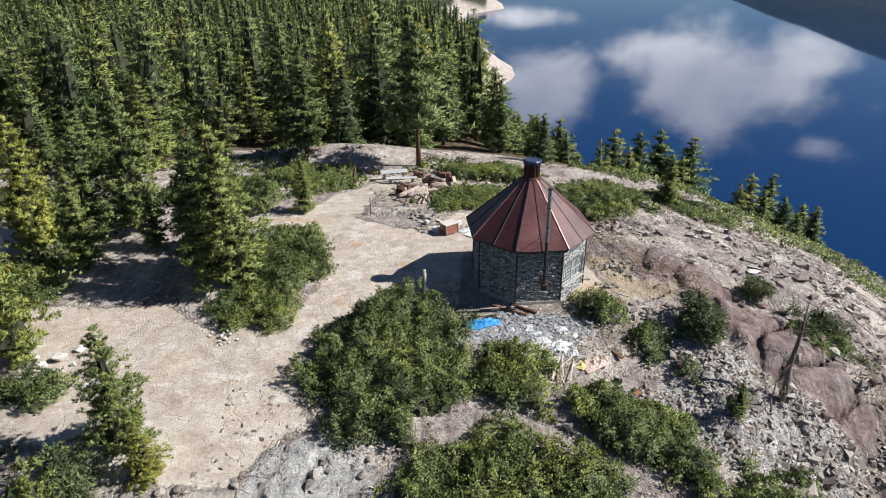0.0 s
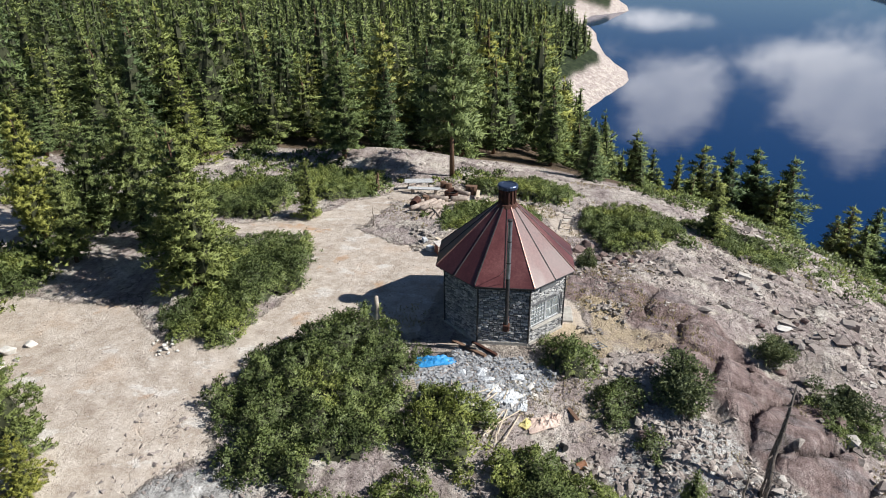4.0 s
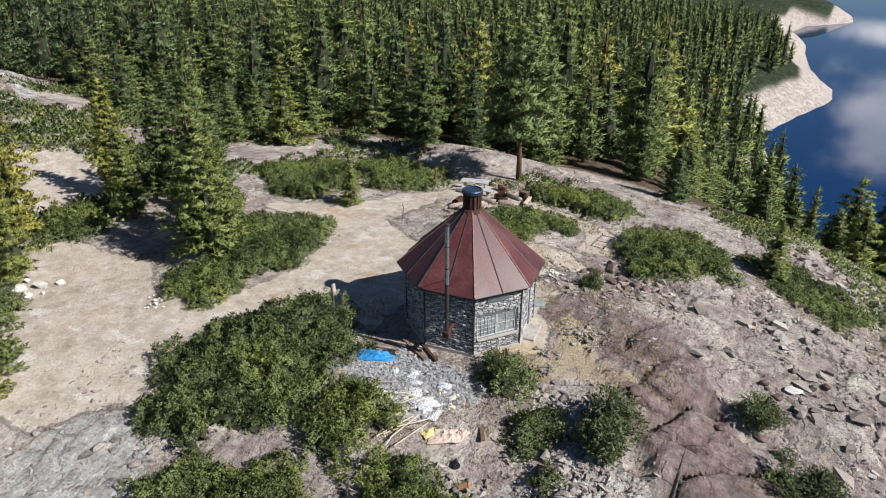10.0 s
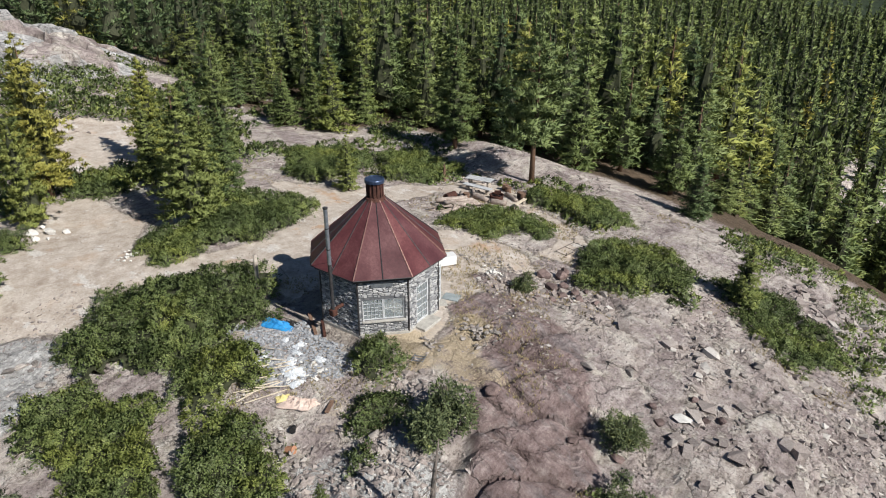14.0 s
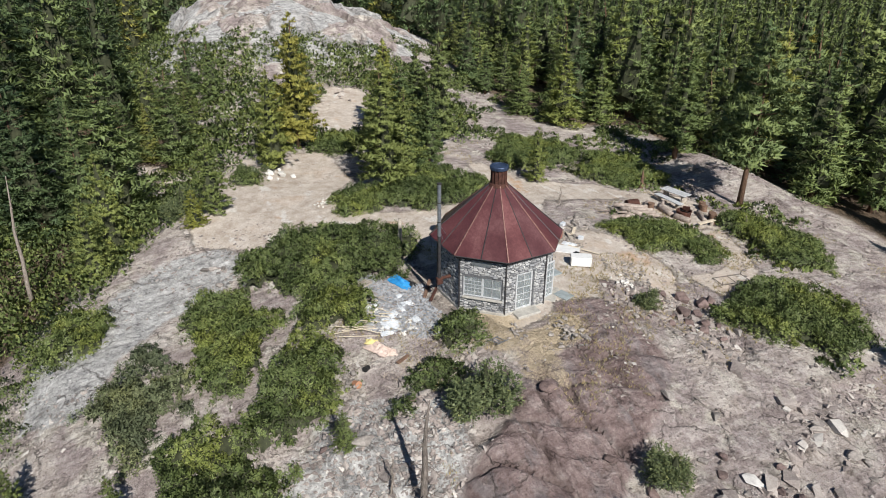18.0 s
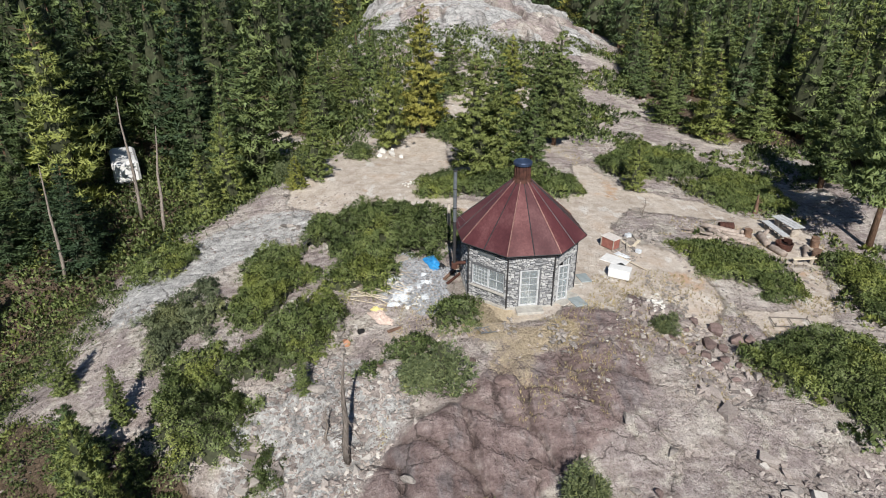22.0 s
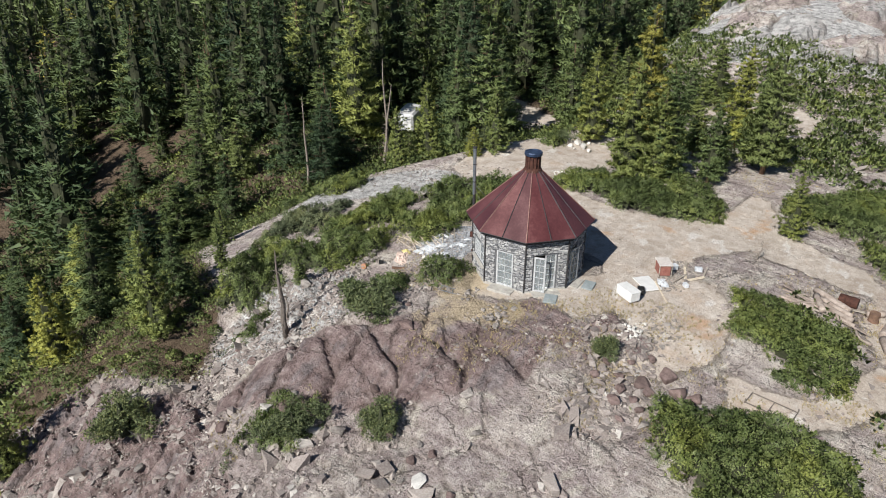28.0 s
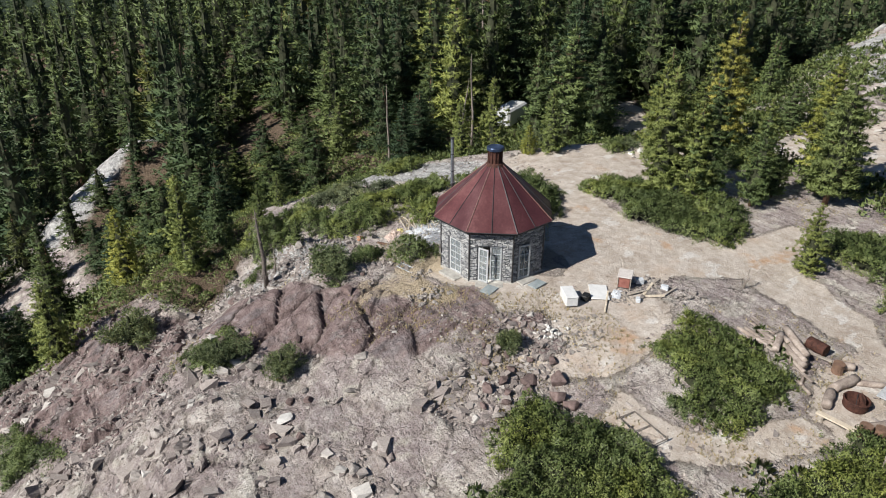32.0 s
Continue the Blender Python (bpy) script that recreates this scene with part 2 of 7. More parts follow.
    red = m.mix(scar, red, m.ramp(tone, (0.4, (0.13, 0.115, 0.118)), (0.6, (0.36, 0.325, 0.325))))
    dirt_here = mask("dirt")
    c = m.mix(mask("grey"), pale, grey)
    c = m.mix(mask("red"), c, red)
    some = m.ramp(m.noise(0.55, 4, 0.6), (0.42, (0, 0, 0)), (0.6, (0.85, 0.85, 0.85)))
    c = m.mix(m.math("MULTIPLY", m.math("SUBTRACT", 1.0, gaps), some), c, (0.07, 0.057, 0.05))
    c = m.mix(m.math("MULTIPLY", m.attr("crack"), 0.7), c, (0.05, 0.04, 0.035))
    c = m.mix(mask("duff"), c, duff)
    c = m.mix(dirt_here, c, dirt)
    c = m.mix(mask("straw"), c, straw)
    green = m.ramp(n1, (0.35, (0.012, 0.02, 0.012)), (0.65, (0.045, 0.06, 0.03)))
    c = m.mix(mask("green"), c, green)
    m.color(c)
    firm = m.math("SUBTRACT", 1.0, dirt_here)
    h = m.math("ADD", m.math("MULTIPLY", tone, 1.6), m.math("ADD", m.math("MULTIPLY", n4, 0.12), m.math("MULTIPLY", gaps, 0.35)))
    h = m.math("ADD", m.math("MULTIPLY", h, m.range(firm, 0.0, 1.0, 0.25, 1.0)), m.math("MULTIPLY", n4, 0.05))
    m.bump(h, 1.0, 0.22)
    return m.m


def leaf_material(name, dark, mid, light, through=0.22, rough=0.6, each=0.4, vary=False):
    m = Mat(name, rough, spec=0.25)
    v = m.math("ADD", m.math("MULTIPLY", m.isl(), each), m.math("MULTIPLY", m.noise(0.9, 4), 1.0 - each))
    c = m.ramp(v, (0.2, dark), (0.5, mid), (0.82, light))
    tint = m.attr("tint")
    c = m.mix(1.0, c, m.ramp(tint, (0.0, (0.38, 0.46, 0.52)), (0.45, (0.9, 1.0, 1.0)), (0.8, (1.28, 1.28, 0.97)), (1.0, (1.8, 1.36, 0.8))), "MULTIPLY")
    if vary:
        c = m.mix(1.0, c, m.ramp(m.rnd(), (0.0, (0.55, 0.66, 0.74)), (0.4, (0.92, 0.97, 1.0)), (0.8, (1.15, 1.12, 0.96)), (0.97, (1.22, 1.14, 0.9)), (1.0, (1.35, 1.12, 0.82))), "MULTIPLY")
    m.color(c)
    t = m.n.new("ShaderNodeBsdfTranslucent")
    m.l.new(c, t.inputs[0])
    mx = m.n.new("ShaderNodeMixShader")
    mx.inputs[0].default_value = through
    m.l.new(m.b.outputs[0], mx.inputs[1])
    m.l.new(t.outputs[0], mx.inputs[2])
    m.l.new(mx.outputs[0], m.n["Material Output"].inputs["Surface"])
    return m.m


def bark_material(name, a, b):
    m = Mat(name, 0.95, spec=0.1)
    n = m.noise(7, 5, 0.7, False, (3, 3, 0.6))
    m.color(m.ramp(n, (0.35, a), (0.65, b)))
    m.bump(n, 0.8, 0.04)
    return m.m


def water_material():
    m = Mat("lake_water", 0.02, spec=0.5)
    m.color((0.002, 0.026, 0.095))
    m.b.inputs["IOR"].default_value = 1.33
    m.bump(m.noise(0.09, 3, 0.5, True, (1, 2.5, 1)), 0.008, 1.0)
    return m.m


GROUND = ground_material()
WATER = water_material()
NEEDLES = leaf_material("pine_needles", (0.125, 0.142, 0.052), (0.24, 0.258, 0.094), (0.365, 0.375, 0.145), 0.18, each=0.16, vary=True)
FIR_NEEDLES = leaf_material("fir_needles", (0.088, 0.112, 0.045), (0.175, 0.207, 0.082), (0.27, 0.3, 0.118), 0.16, each=0.14, vary=True)
# darker copy of the fir needles, shade of the southern woods coloured in
SHADED_NEEDLES = leaf_material("shaded_fir_needles", (0.042, 0.06, 0.028), (0.088, 0.115, 0.05), (0.15, 0.178, 0.075), 0.14, each=0.14, vary=True)
SHRUB_LEAF = leaf_material("shrub_leaves", (0.062, 0.082, 0.026), (0.165, 0.194, 0.066), (0.325, 0.338, 0.135), 0.22, 0.48)
SHRUB_GREY = leaf_material("grey_green_leaves", (0.078, 0.088, 0.045), (0.18, 0.19, 0.1), (0.31, 0.31, 0.18), 0.2)
BUSH_LEAF = leaf_material("blue_green_leaves", (0.07, 0.084, 0.036), (0.165, 0.182, 0.085), (0.29, 0.295, 0.145), 0.2)
DRY_GRASS = leaf_material("dry_grass", (0.28, 0.2, 0.11), (0.45, 0.345, 0.2), (0.6, 0.49, 0.32), 0.2)
# dark twig colour with the inner shade of crowns and thickets in it
SHADED_TWIG = plain("shaded_twig_wood", (0.022, 0.026, 0.013), (0.06, 0.066, 0.034), 5)
BARK = bark_material("pine_bark", (0.07, 0.043, 0.03), (0.2, 0.125, 0.085))
DEAD_WOOD = bark_material("dead_wood", (0.15, 0.12, 0.1), (0.36, 0.32, 0.28))
STONE = plain("granite_stone", (0.15, 0.13, 0.12), (0.42, 0.385, 0.35), 3.0, 0.9, bump=0.5, dist=0.02, vary=0.35)
RED_STONE = plain("red_stone", (0.09, 0.062, 0.058), (0.25, 0.185, 0.17), 3.0, 0.9, bump=0.5, dist=0.02, vary=0.3)
WHITE_STONE = plain("white_stone", (0.5, 0.48, 0.45), (0.78, 0.76, 0.72), 3.0, 0.9, bump=0.4, dist=0.02, vary=0.15)

# ---- mesh tools ----


class Geo:
    """Collects vertices and faces of one mesh."""

    def __init__(self):
        self.v, self.f = [], []

    def add(self, vs, fs, m=None):
        k = len(self.v)
        self.v += [tuple(m @ Vector(p)) for p in vs] if m else [tuple(p) for p in vs]
        self.f += [tuple(k + i for i in f) for f in fs]
        return self

    def box(self, c, s, m=None, cut=0.0):
        """A box with chamfered edges: centre c, size s."""
        hx, hy, hz = (q / 2 for q in s)
        d = min(cut, hx * 0.9, hy * 0.9, hz * 0.9)
        if d <= 0:
            vs = [(c[0] + x * hx, c[1] + y * hy, c[2] + z * hz) for z in (-1, 1) for y in (-1, 1) for x in (-1, 1)]
            return self.add(vs, [(0, 2, 3, 1), (4, 5, 7, 6), (0, 1, 5, 4), (2, 6, 7, 3), (0, 4, 6, 2), (1, 3, 7, 5)], m)
        ring = lambda ax, ay: [(-ax, -ay + d), (-ax + d, -ay), (ax - d, -ay), (ax, -ay + d), (ax, ay - d), (ax - d, ay), (-ax + d, ay), (-ax, ay - d)]
        vs = []
        for z, inset in ((-hz, d), (-hz + d, 0), (hz - d, 0), (hz, d)):
            vs += [(c[0] + x, c[1] + y, c[2] + z) for x, y in ring(hx - inset, hy - inset)]
        fs = [tuple(range(7, -1, -1)), tuple(range(24, 32))]
        for r in range(3):
            fs += [(8 * r + i, 8 * r + (i + 1) % 8, 8 * r + 8 + (i + 1) % 8, 8 * r + 8 + i) for i in range(8)]
        return self.add(vs, fs, m)

    def tube(self, path, radii, sides=8, caps=True):
        """A round bar along the points of path."""
        path = [Vector(p) for p in path]
        if isinstance(radii, (int, float)):
            radii = [radii] * len(path)
        k = len(self.v)
        for i, p in enumerate(path):
            way = (path[min(i + 1, len(path) - 1)] - path[max(i - 1, 0)]).normalized()
            side = way.cross(Vector((0.31, 0.17, 1)) if abs(way.z) < 0.9 else Vector((1, 0.2, 0))).normalized()
            up = way.cross(side)
            for a in range(sides):
                t = 2 * math.pi * a / sides
                self.v.append(tuple(p + radii[i] * (math.cos(t) * side + math.sin(t) * up)))
        for i in range(len(path) - 1):
            for a in range(sides):
                b = (a + 1) % sides
                self.f.append((k + i * sides + a, k + i * sides + b, k + (i + 1) * sides + b, k + (i + 1) * sides + a))
        if caps:
            self.f.append(tuple(k + a for a in reversed(range(sides))))
            self.f.append(tuple(k + (len(path) - 1) * sides + a for a in range(sides)))
        return self

    def turn(self, profile, sides=16, c=(0, 0, 0), caps=True):
        """A turned body: (radius, height) pairs from bottom to top."""
        k = len(self.v)
        for r, z in profile:
            self.v += [(c[0] + r * math.cos(2 * math.pi * a / sides), c[1] + r * math.sin(2 * math.pi * a / sides), c[2] + z) for a in range(sides)]
        for i in range(len(profile) - 1):
            self.f += [(k + i * sides + a, k + i * sides + (a + 1) % sides, k + (i + 1) * sides + (a + 1) % sides, k + (i + 1) * sides + a) for a in range(sides)]
        if caps:
            self.f.append(tuple(k + a for a in reversed(range(sides))))
            self.f.append(tuple(k + (len(profile) - 1) * sides + a for a in range(sides)))
        return self

    def mesh(self, name, smooth=False):
        me = bpy.data.meshes.new(name)
        me.from_pydata(self.v, [], self.f)
        me.validate()
        if smooth:
            me.polygons.foreach_set("use_smooth", [True] * len(me.polygons))
        me.update()
        return me


def lean_normals(me, n):
    """Leaves shade like the round clumps that they make up."""
    n = n / (np.linalg.norm(n, axis=1, keepdims=True) + 1e-9)
    me.polygons.foreach_set("use_smooth", np.ones(len(me.polygons), bool))
    me.normals_split_custom_set_from_vertices(n.astype(np.float32))


def face_along(v, f, n):
    """The triangles f, each wound so that it looks the way of its first corner's normal."""
    g = np.cross(v[f[:, 1]] - v[f[:, 0]], v[f[:, 2]] - v[f[:, 0]])
    return np.where(((g * n[f[:, 0]]).sum(1) < 0)[:, None], f[:, ::-1], f)


def np_mesh(name, v, f, smooth=False, attrs=None):
    """A mesh from arrays of vertices and of faces with 3 or 4 corners."""
    me = bpy.data.meshes.new(name)
    n, k = f.shape
    me.vertices.add(len(v))
    me.vertices.foreach_set("co", np.ascontiguousarray(v, np.float32).ravel())
    me.loops.add(n * k)
    me.loops.foreach_set("vertex_index", np.ascontiguousarray(f, np.int32).ravel())
    me.polygons.add(n)
    me.polygons.foreach_set("loop_start", np.arange(0, n * k, k, dtype=np.int32))
    me.polygons.foreach_set("loop_total", np.full(n, k, np.int32))
    me.polygons.foreach_set("use_smooth", np.full(n, bool(smooth)))
    for key, val in (attrs or {}).items():
        at = me.attributes.new(key, "FLOAT", "POINT")
        at.data.foreach_set("value", np.ascontiguousarray(val, np.float32))
    me.update(calc_edges=True)
    return me


def part(name, geo, material, parent=None, label="", smooth=False):
    """Links a Geo or a mesh as one mesh object under a thing or a part."""
    me = geo.mesh(name, smooth) if isinstance(geo, Geo) else geo
    if not me.materials:
        me.materials.append(material)
    ob = new(name, me)
    if parent:
        ob.parent = parent
    if label:
        ob["label"] = label
    return ob


def thing(name, label, category, group="", place=None):
    ob = new(name)
    ob.empty_display_size = 0.3
    if place is not None:
        ob.matrix_world = place
    return tagged(ob, label, category, group)


# ---- the lie of the land ----


def sp(u, w):
    return w * np.logaddexp(0, u / w)


def bell(x, y, cx, cy, rx, ry):
    return np.exp(-((x - cx) / rx) ** 2 - ((y - cy) / ry) ** 2)


def step(u, a, b):
    u = np.clip((u - a) / (b - a), 0, 1)
    return u * u * (3 - 2 * u)


def lattice(x, y, seed):
    ix, iy = np.floor(x).astype(np.int64), np.floor(y).astype(np.int64)
    fx, fy = x - ix, y - iy
    fx, fy = fx * fx * (3 - 2 * fx), fy * fy * (3 - 2 * fy)

    def h(a, b):
        q = (a * 374761393 + b * 668265263 + seed * 1442695041) & 0x7FFFFFFF
        q = ((q ^ (q >> 13)) * 1274126177) & 0x7FFFFFFF
        return ((q ^ (q >> 16)) & 0xFFFF) / 65535.0

    return (h(ix, iy) * (1 - fx) + h(ix + 1, iy) * fx) * (1 - fy) + (h(ix, iy + 1) * (1 - fx) + h(ix + 1, iy + 1) * fx) * fy


def fbm(x, y, size, octaves=4, seed=1, gain=0.5):
    """Layered noise about 0, of wavelength size metres."""
    s, a, t = 0.0, 1.0, 0.0
    for k in range(octaves):
        s = s + a * (lattice(x / size + 17.3 * k, y / size - 9.1 * k, seed + k) - 0.5)
        t, a, size = t + a, a * gain, size * 0.5
    return s / t


def inside(x, y, ring, soft=0.6):
    """1 inside the ring of corners, 0 outside, soft metres of change."""
    x, y = np.asarray(x, float), np.asarray(y, float)
    d, odd = np.full(x.shape, 1e9), np.zeros(x.shape, bool)
    for (ax, ay), (bx, by) in zip(ring, ring[1:] + ring[:1]):
        ex, ey = bx - ax, by - ay
        t = np.clip(((x - ax) * ex + (y - ay) * ey) / (ex * ex + ey * ey), 0, 1)
        d = np.minimum(d, np.hypot(x - ax - t * ex, y - ay - t * ey))
        odd ^= ((ay > y) != (by > y)) & (x < (bx - ax) * (y - ay) / ((by - ay) or 1e-9) + ax)
    return step(np.where(odd, d, -d), -soft, soft)


LAKE = -54.0
RED_OUTCROP = [(19.1, 22.5), (16.8, 24.0), (14.9, 25.2), (14.0, 27.1), (13.0, 28.4), (11.4, 29.9), (10.3, 32.2), (9.6, 36.1), (12.3, 36.6), (13.4, 36.1), (14.6, 34.3), (16.1, 32.5), (16.8, 31.3), (17.9, 30.4), (18.8, 29.4), (19.4, 26.4), (20.3, 24.0)]
MAUVE_SLOPE = [(18.0, 21.0), (20.0, 18.0), (20.4, 14.0), (22.4, 11.4), (26.0, 10.4), (31.5, 8.0), (34.0, 14.0), (30.0, 20.0), (28.5, 26.0), (26.0, 30.0), (22.5, 29.0), (20.4, 25.0)]
RED_FLAT = [(7.2, 33.6), (9.8, 32.0), (10.0, 36.0), (10.2, 38.4), (8.6, 40.4), (6.0, 40.0), (5.4, 37.6), (7.4, 36.6)]
SE_SCRUB = [(12.0, 12.4), (14.2, 16.6), (18.2, 19.5), (19.6, 17.2), (20.8, 14.0), (23.0, 11.8), (27.0, 11.2), (31.0, 8.5), (33.0, -6.0), (8.0, -6.0), (9.8, 7.4)]
GREY_RIM = [(-7.5, 16.5), (-7.0, 19.2), (-4.8, 20.0), (-2.4, 18.6), (-1.2, 15.2), (1.0, 13.0), (4.0, 11.2), (3.0, 8.5), (-2.0, 8.8), (-5.0, 12.5)]
GREY_RIB = [(25, -25), (20, -27), (2, -47), (3, -52), (10, -47), (26, -31)]
GREY_EAST = [(9.2, 22.5), (11.5, 26.8), (13.2, 26.2), (15.5, 24.4), (18.0, 22.0), (16.0, 18.0), (12.0, 18.5)]
YARD = [(-17.6, 20.0), (-22.5, 26.5), (-21.8, 29.0), (-14.3, 29.2), (-11.0, 26.4), (-7.6, 28.8), (-6.6, 32.5), (-7.4, 36.4), (-11.5, 38.4), (-14.5, 38.6), (-14.8, 40.2), (-11.0, 41.5), (-8.6, 46.5), (-6.2, 49.5), (-4.8, 46.0), (-6.0, 41.0), (-3.2, 39.2), (2.0, 38.0), (3.4, 36.2), (1.0, 34.0), (0.6, 29.0), (-1.6, 29.6), (-3.6, 29.0), (-5.8, 26.6), (-6.6, 23.6), (-5.4, 20.4), (-8.0, 17.6), (-12.5, 17.2)]
CAMP = [(-6.5, 47.5), (-6.0, 52.5), (-1.5, 53.0), (1.6, 50.8), (1.2, 48.6), (-1.8, 47.0)]
NORTH_PATH = [(1.2, 48.6), (1.6, 50.6), (6.6, 48.4), (8.4, 46.6), (8.6, 44.0), (6.6, 42.6), (5.8, 46.6)]
WEST_ROAD = [(-17.0, 20.0), (-24.0, 15.6), (-31.0, 9.5), (-39.0, 0.5), (-43.0, 2.0), (-36.0, 12.5), (-25.0, 19.0), (-21.0, 25.0)]
FRONT = [(0.6, 36.0), (-0.5, 40.6), (2.0, 42.0), (6.0, 42.4), (8.8, 40.8), (8.6, 37.4), (8.2, 34.0), (8.6, 30.6), (6.5, 30.0), (3.0, 35.0)]
EAST_ROCK = [(8.5, 22.0), (8.8, 30.0), (9.4, 34.5), (7.5, 38.0), (9.0, 41.0), (14.0, 42.5), (17.0, 46.0), (21.5, 43.5), (30.0, 40.0), (36.0, 24.0), (33.0, 8.0), (26.5, 10.6), (22.0, 11.4), (20.0, 14.2), (19.8, 17.4), (18.4, 19.8), (14.0, 18.2), (11.0, 15.6), (9.5, 18.0)]
WEST_OPEN = [(-24, 30), (-27, 39), (-36, 40), (-40, 34), (-33, 29)]

# hollows and swells of the hilltop: centre, reach, rise
SWELLS = [(16.5, 19.5, 4, 3.2, -2.2), (24.5, 24.5, 3, 3, -1.2), (8.6, 23.3, 2.2, 2.2, -0.55), (11.9, 21.6, 1.1, 1.1, 0.8), (22.3, 35.5, 3, 5, 0.6), (21, 47.5, 3.5, 3, -0.7), (15, 62, 12, 5, -0.65), (-6, 15, 7, 5, -0.6), (-18.5, 26, 7, 5, -0.35), (17.2, 31, 2.4, 2.6, -0.85), (19, 23.4, 2, 2, -0.9), (15.2, 24, 1.4, 1.6, -0.7), (5, 8, 4, 3, -0.45), (8.8, 42, 3, 3, -0.45), (16.5, 34.5, 3.5, 3, -0.2), (9.5, 35.8, 3, 2.5, 0.25)]
# the great rounded blocks of the red outcrop
RED_BLOCKS = [(14.5, 27.2), (16.9, 27.2), (12.9, 29.5), (15.4, 29.7), (11.9, 32.0), (14.0, 32.4), (10.9, 35.0), (12.9, 35.2), (17.6, 24.8), (18.9, 23.2)]


def base_height(x, y):
    edge = np.minimum(np.where(x < -3, 10.5 + 0.62 * (-3 - x), 10.5 - 0.25 * (x + 3)), 22.0)
    u = edge - y
    z = -0.163 * sp(x - 11, 2.5) - 0.302 * sp(x - 20, 2.0) - 0.192 * (sp(0.8 * x - 0.6 * y + 1.0, 1.5) - sp(0.8 * x - 0.6 * y - 40, 8))
    z = z - 0.098 * sp(y - 37, 2.5) - 0.05 * sp(y - 60, 3.0)
    z = z - 0.162 * (sp(26 - y, 3.0) - sp(2 - y, 4.0)) / (1 + np.exp(-(x + 4) / 3.0))
    z = z - 0.58 * (sp(u, 0.8) - sp(u - 8, 2.0)) + 0.027 * (sp(-x - 14, 4) - sp(-x - 85, 8))
    z = z + 6.6 * bell(x, y, -69, 33, 18, 19) + 2.0 * bell(x, y, -53, 30, 12, 16) + 1.2 * bell(x, y, -9, 60.5, 9, 2.5)
    z = z + 0.22 * bell(x, y, 5, 32, 6, 6) - 0.03 + 2.2 * inside(x, y, GREY_RIB, 2.0) + 4.5 * bell(x, y, 9, -35, 7, 6)
    z = z - 0.36 * (sp(y - 63, 2.5) - sp(y - 100, 6)) * step(x, 0, 14)
    shore = 26 - 13 * np.exp(-((y - 275) / 45) ** 2) + 14 * np.exp(-((y - 376) / 45) ** 2) - 12 * np.exp(-((y - 613) / 45) ** 2) + 45 * np.exp(-((y - 715) / 50) ** 2)
    d = shore - x + 6 * fbm(x, y, 40, 3, 71)
    far = LAKE + 0.55 * (d - 0.8 * sp(d - 28, 6))
    far = np.where(d < 0, LAKE + 0.4 * d, far)
    k = step(y, 70, 215)
    z = z * (1 - k) + far * k
    for cx, cy, rx, ry, up in SWELLS:
        z = z + up * bell(x, y, cx, cy, rx, ry)
    # the mountain beyond the water
    z = np.where((x > 300) & (y > -200), np.maximum(z, -98 + 268 * bell(x, y, 1200, 1350, 650, 650) * (1 + 0.45 * fbm(x, y, 400, 5, 33) + 0.2 * fbm(x, y, 120, 4, 34))), z)
    return np.maximum(z, -75)


def plates(x, y, size, seed):
    """Broken slabs: a random number for each cell, a tilt over it, and the gap between it and the next."""
    wx, wy = x + 0.5 * size * fbm(x, y, size * 1.2, 2, seed + 5), y + 0.5 * size * fbm(x, y, size * 1.2, 2, seed + 9)
    gx, gy = np.floor(wx / size).astype(np.int64), np.floor(wy / size).astype(np.int64)
    d1, d2, val, tilt = np.full(x.shape, 1e9), np.full(x.shape, 1e9), np.zeros(x.shape), np.zeros(x.shape)
    for i in (-1, 0, 1):
        for j in (-1, 0, 1):
            a, b = (gx + i).astype(float), (gy + j).astype(float)
            r1, r2, r3 = lattice(a * 1.0, b * 1.0, seed), lattice(a * 1.0, b * 1.0, seed + 1), lattice(a * 1.0, b * 1.0, seed + 2)
            px, py = (a + 0.1 + 0.8 * r1) * size, (b + 0.1 + 0.8 * r2) * size
            d = np.hypot(wx - px, wy - py)
            near = d < d1
            d2 = np.where(near, d1, np.minimum(d2, d))
            val = np.where(near, r3, val)
            tilt = np.where(near, (wx - px) * (r1 - 0.5) + (wy - py) * (r3 - 0.5), tilt)
            d1 = np.minimum(d1, d)
    return val - 0.5, tilt, np.exp(-(d2 - d1) / (0.028 * size))


def red_blocks(x, y):
    """How far each place lies from the clefts between the blocks of the red outcrop, and how far its block stands out."""
    wx, wy = x + 0.9 * fbm(x, y, 2.2, 3, 481), y + 0.9 * fbm(x, y, 2.2, 3, 491)
    d1, d2, own = np.full(x.shape, 1e9), np.full(x.shape, 1e9), np.zeros(x.shape)
    for k, (cx, cy) in enumerate(RED_BLOCKS):
        # longer down the slope than across it
        a, b = 0.83 * (wx - cx) + 0.56 * (wy - cy), -0.56 * (wx - cx) + 0.83 * (wy - cy)
        d = np.hypot(a * 0.72, b * 1.15)
        d2 = np.minimum(d2, np.maximum(d, d1))
        own = np.where(d < d1, 0.16 * math.sin(k * 2.7), own)
        d1 = np.minimum(d1, d)
    return d2 - d1, own


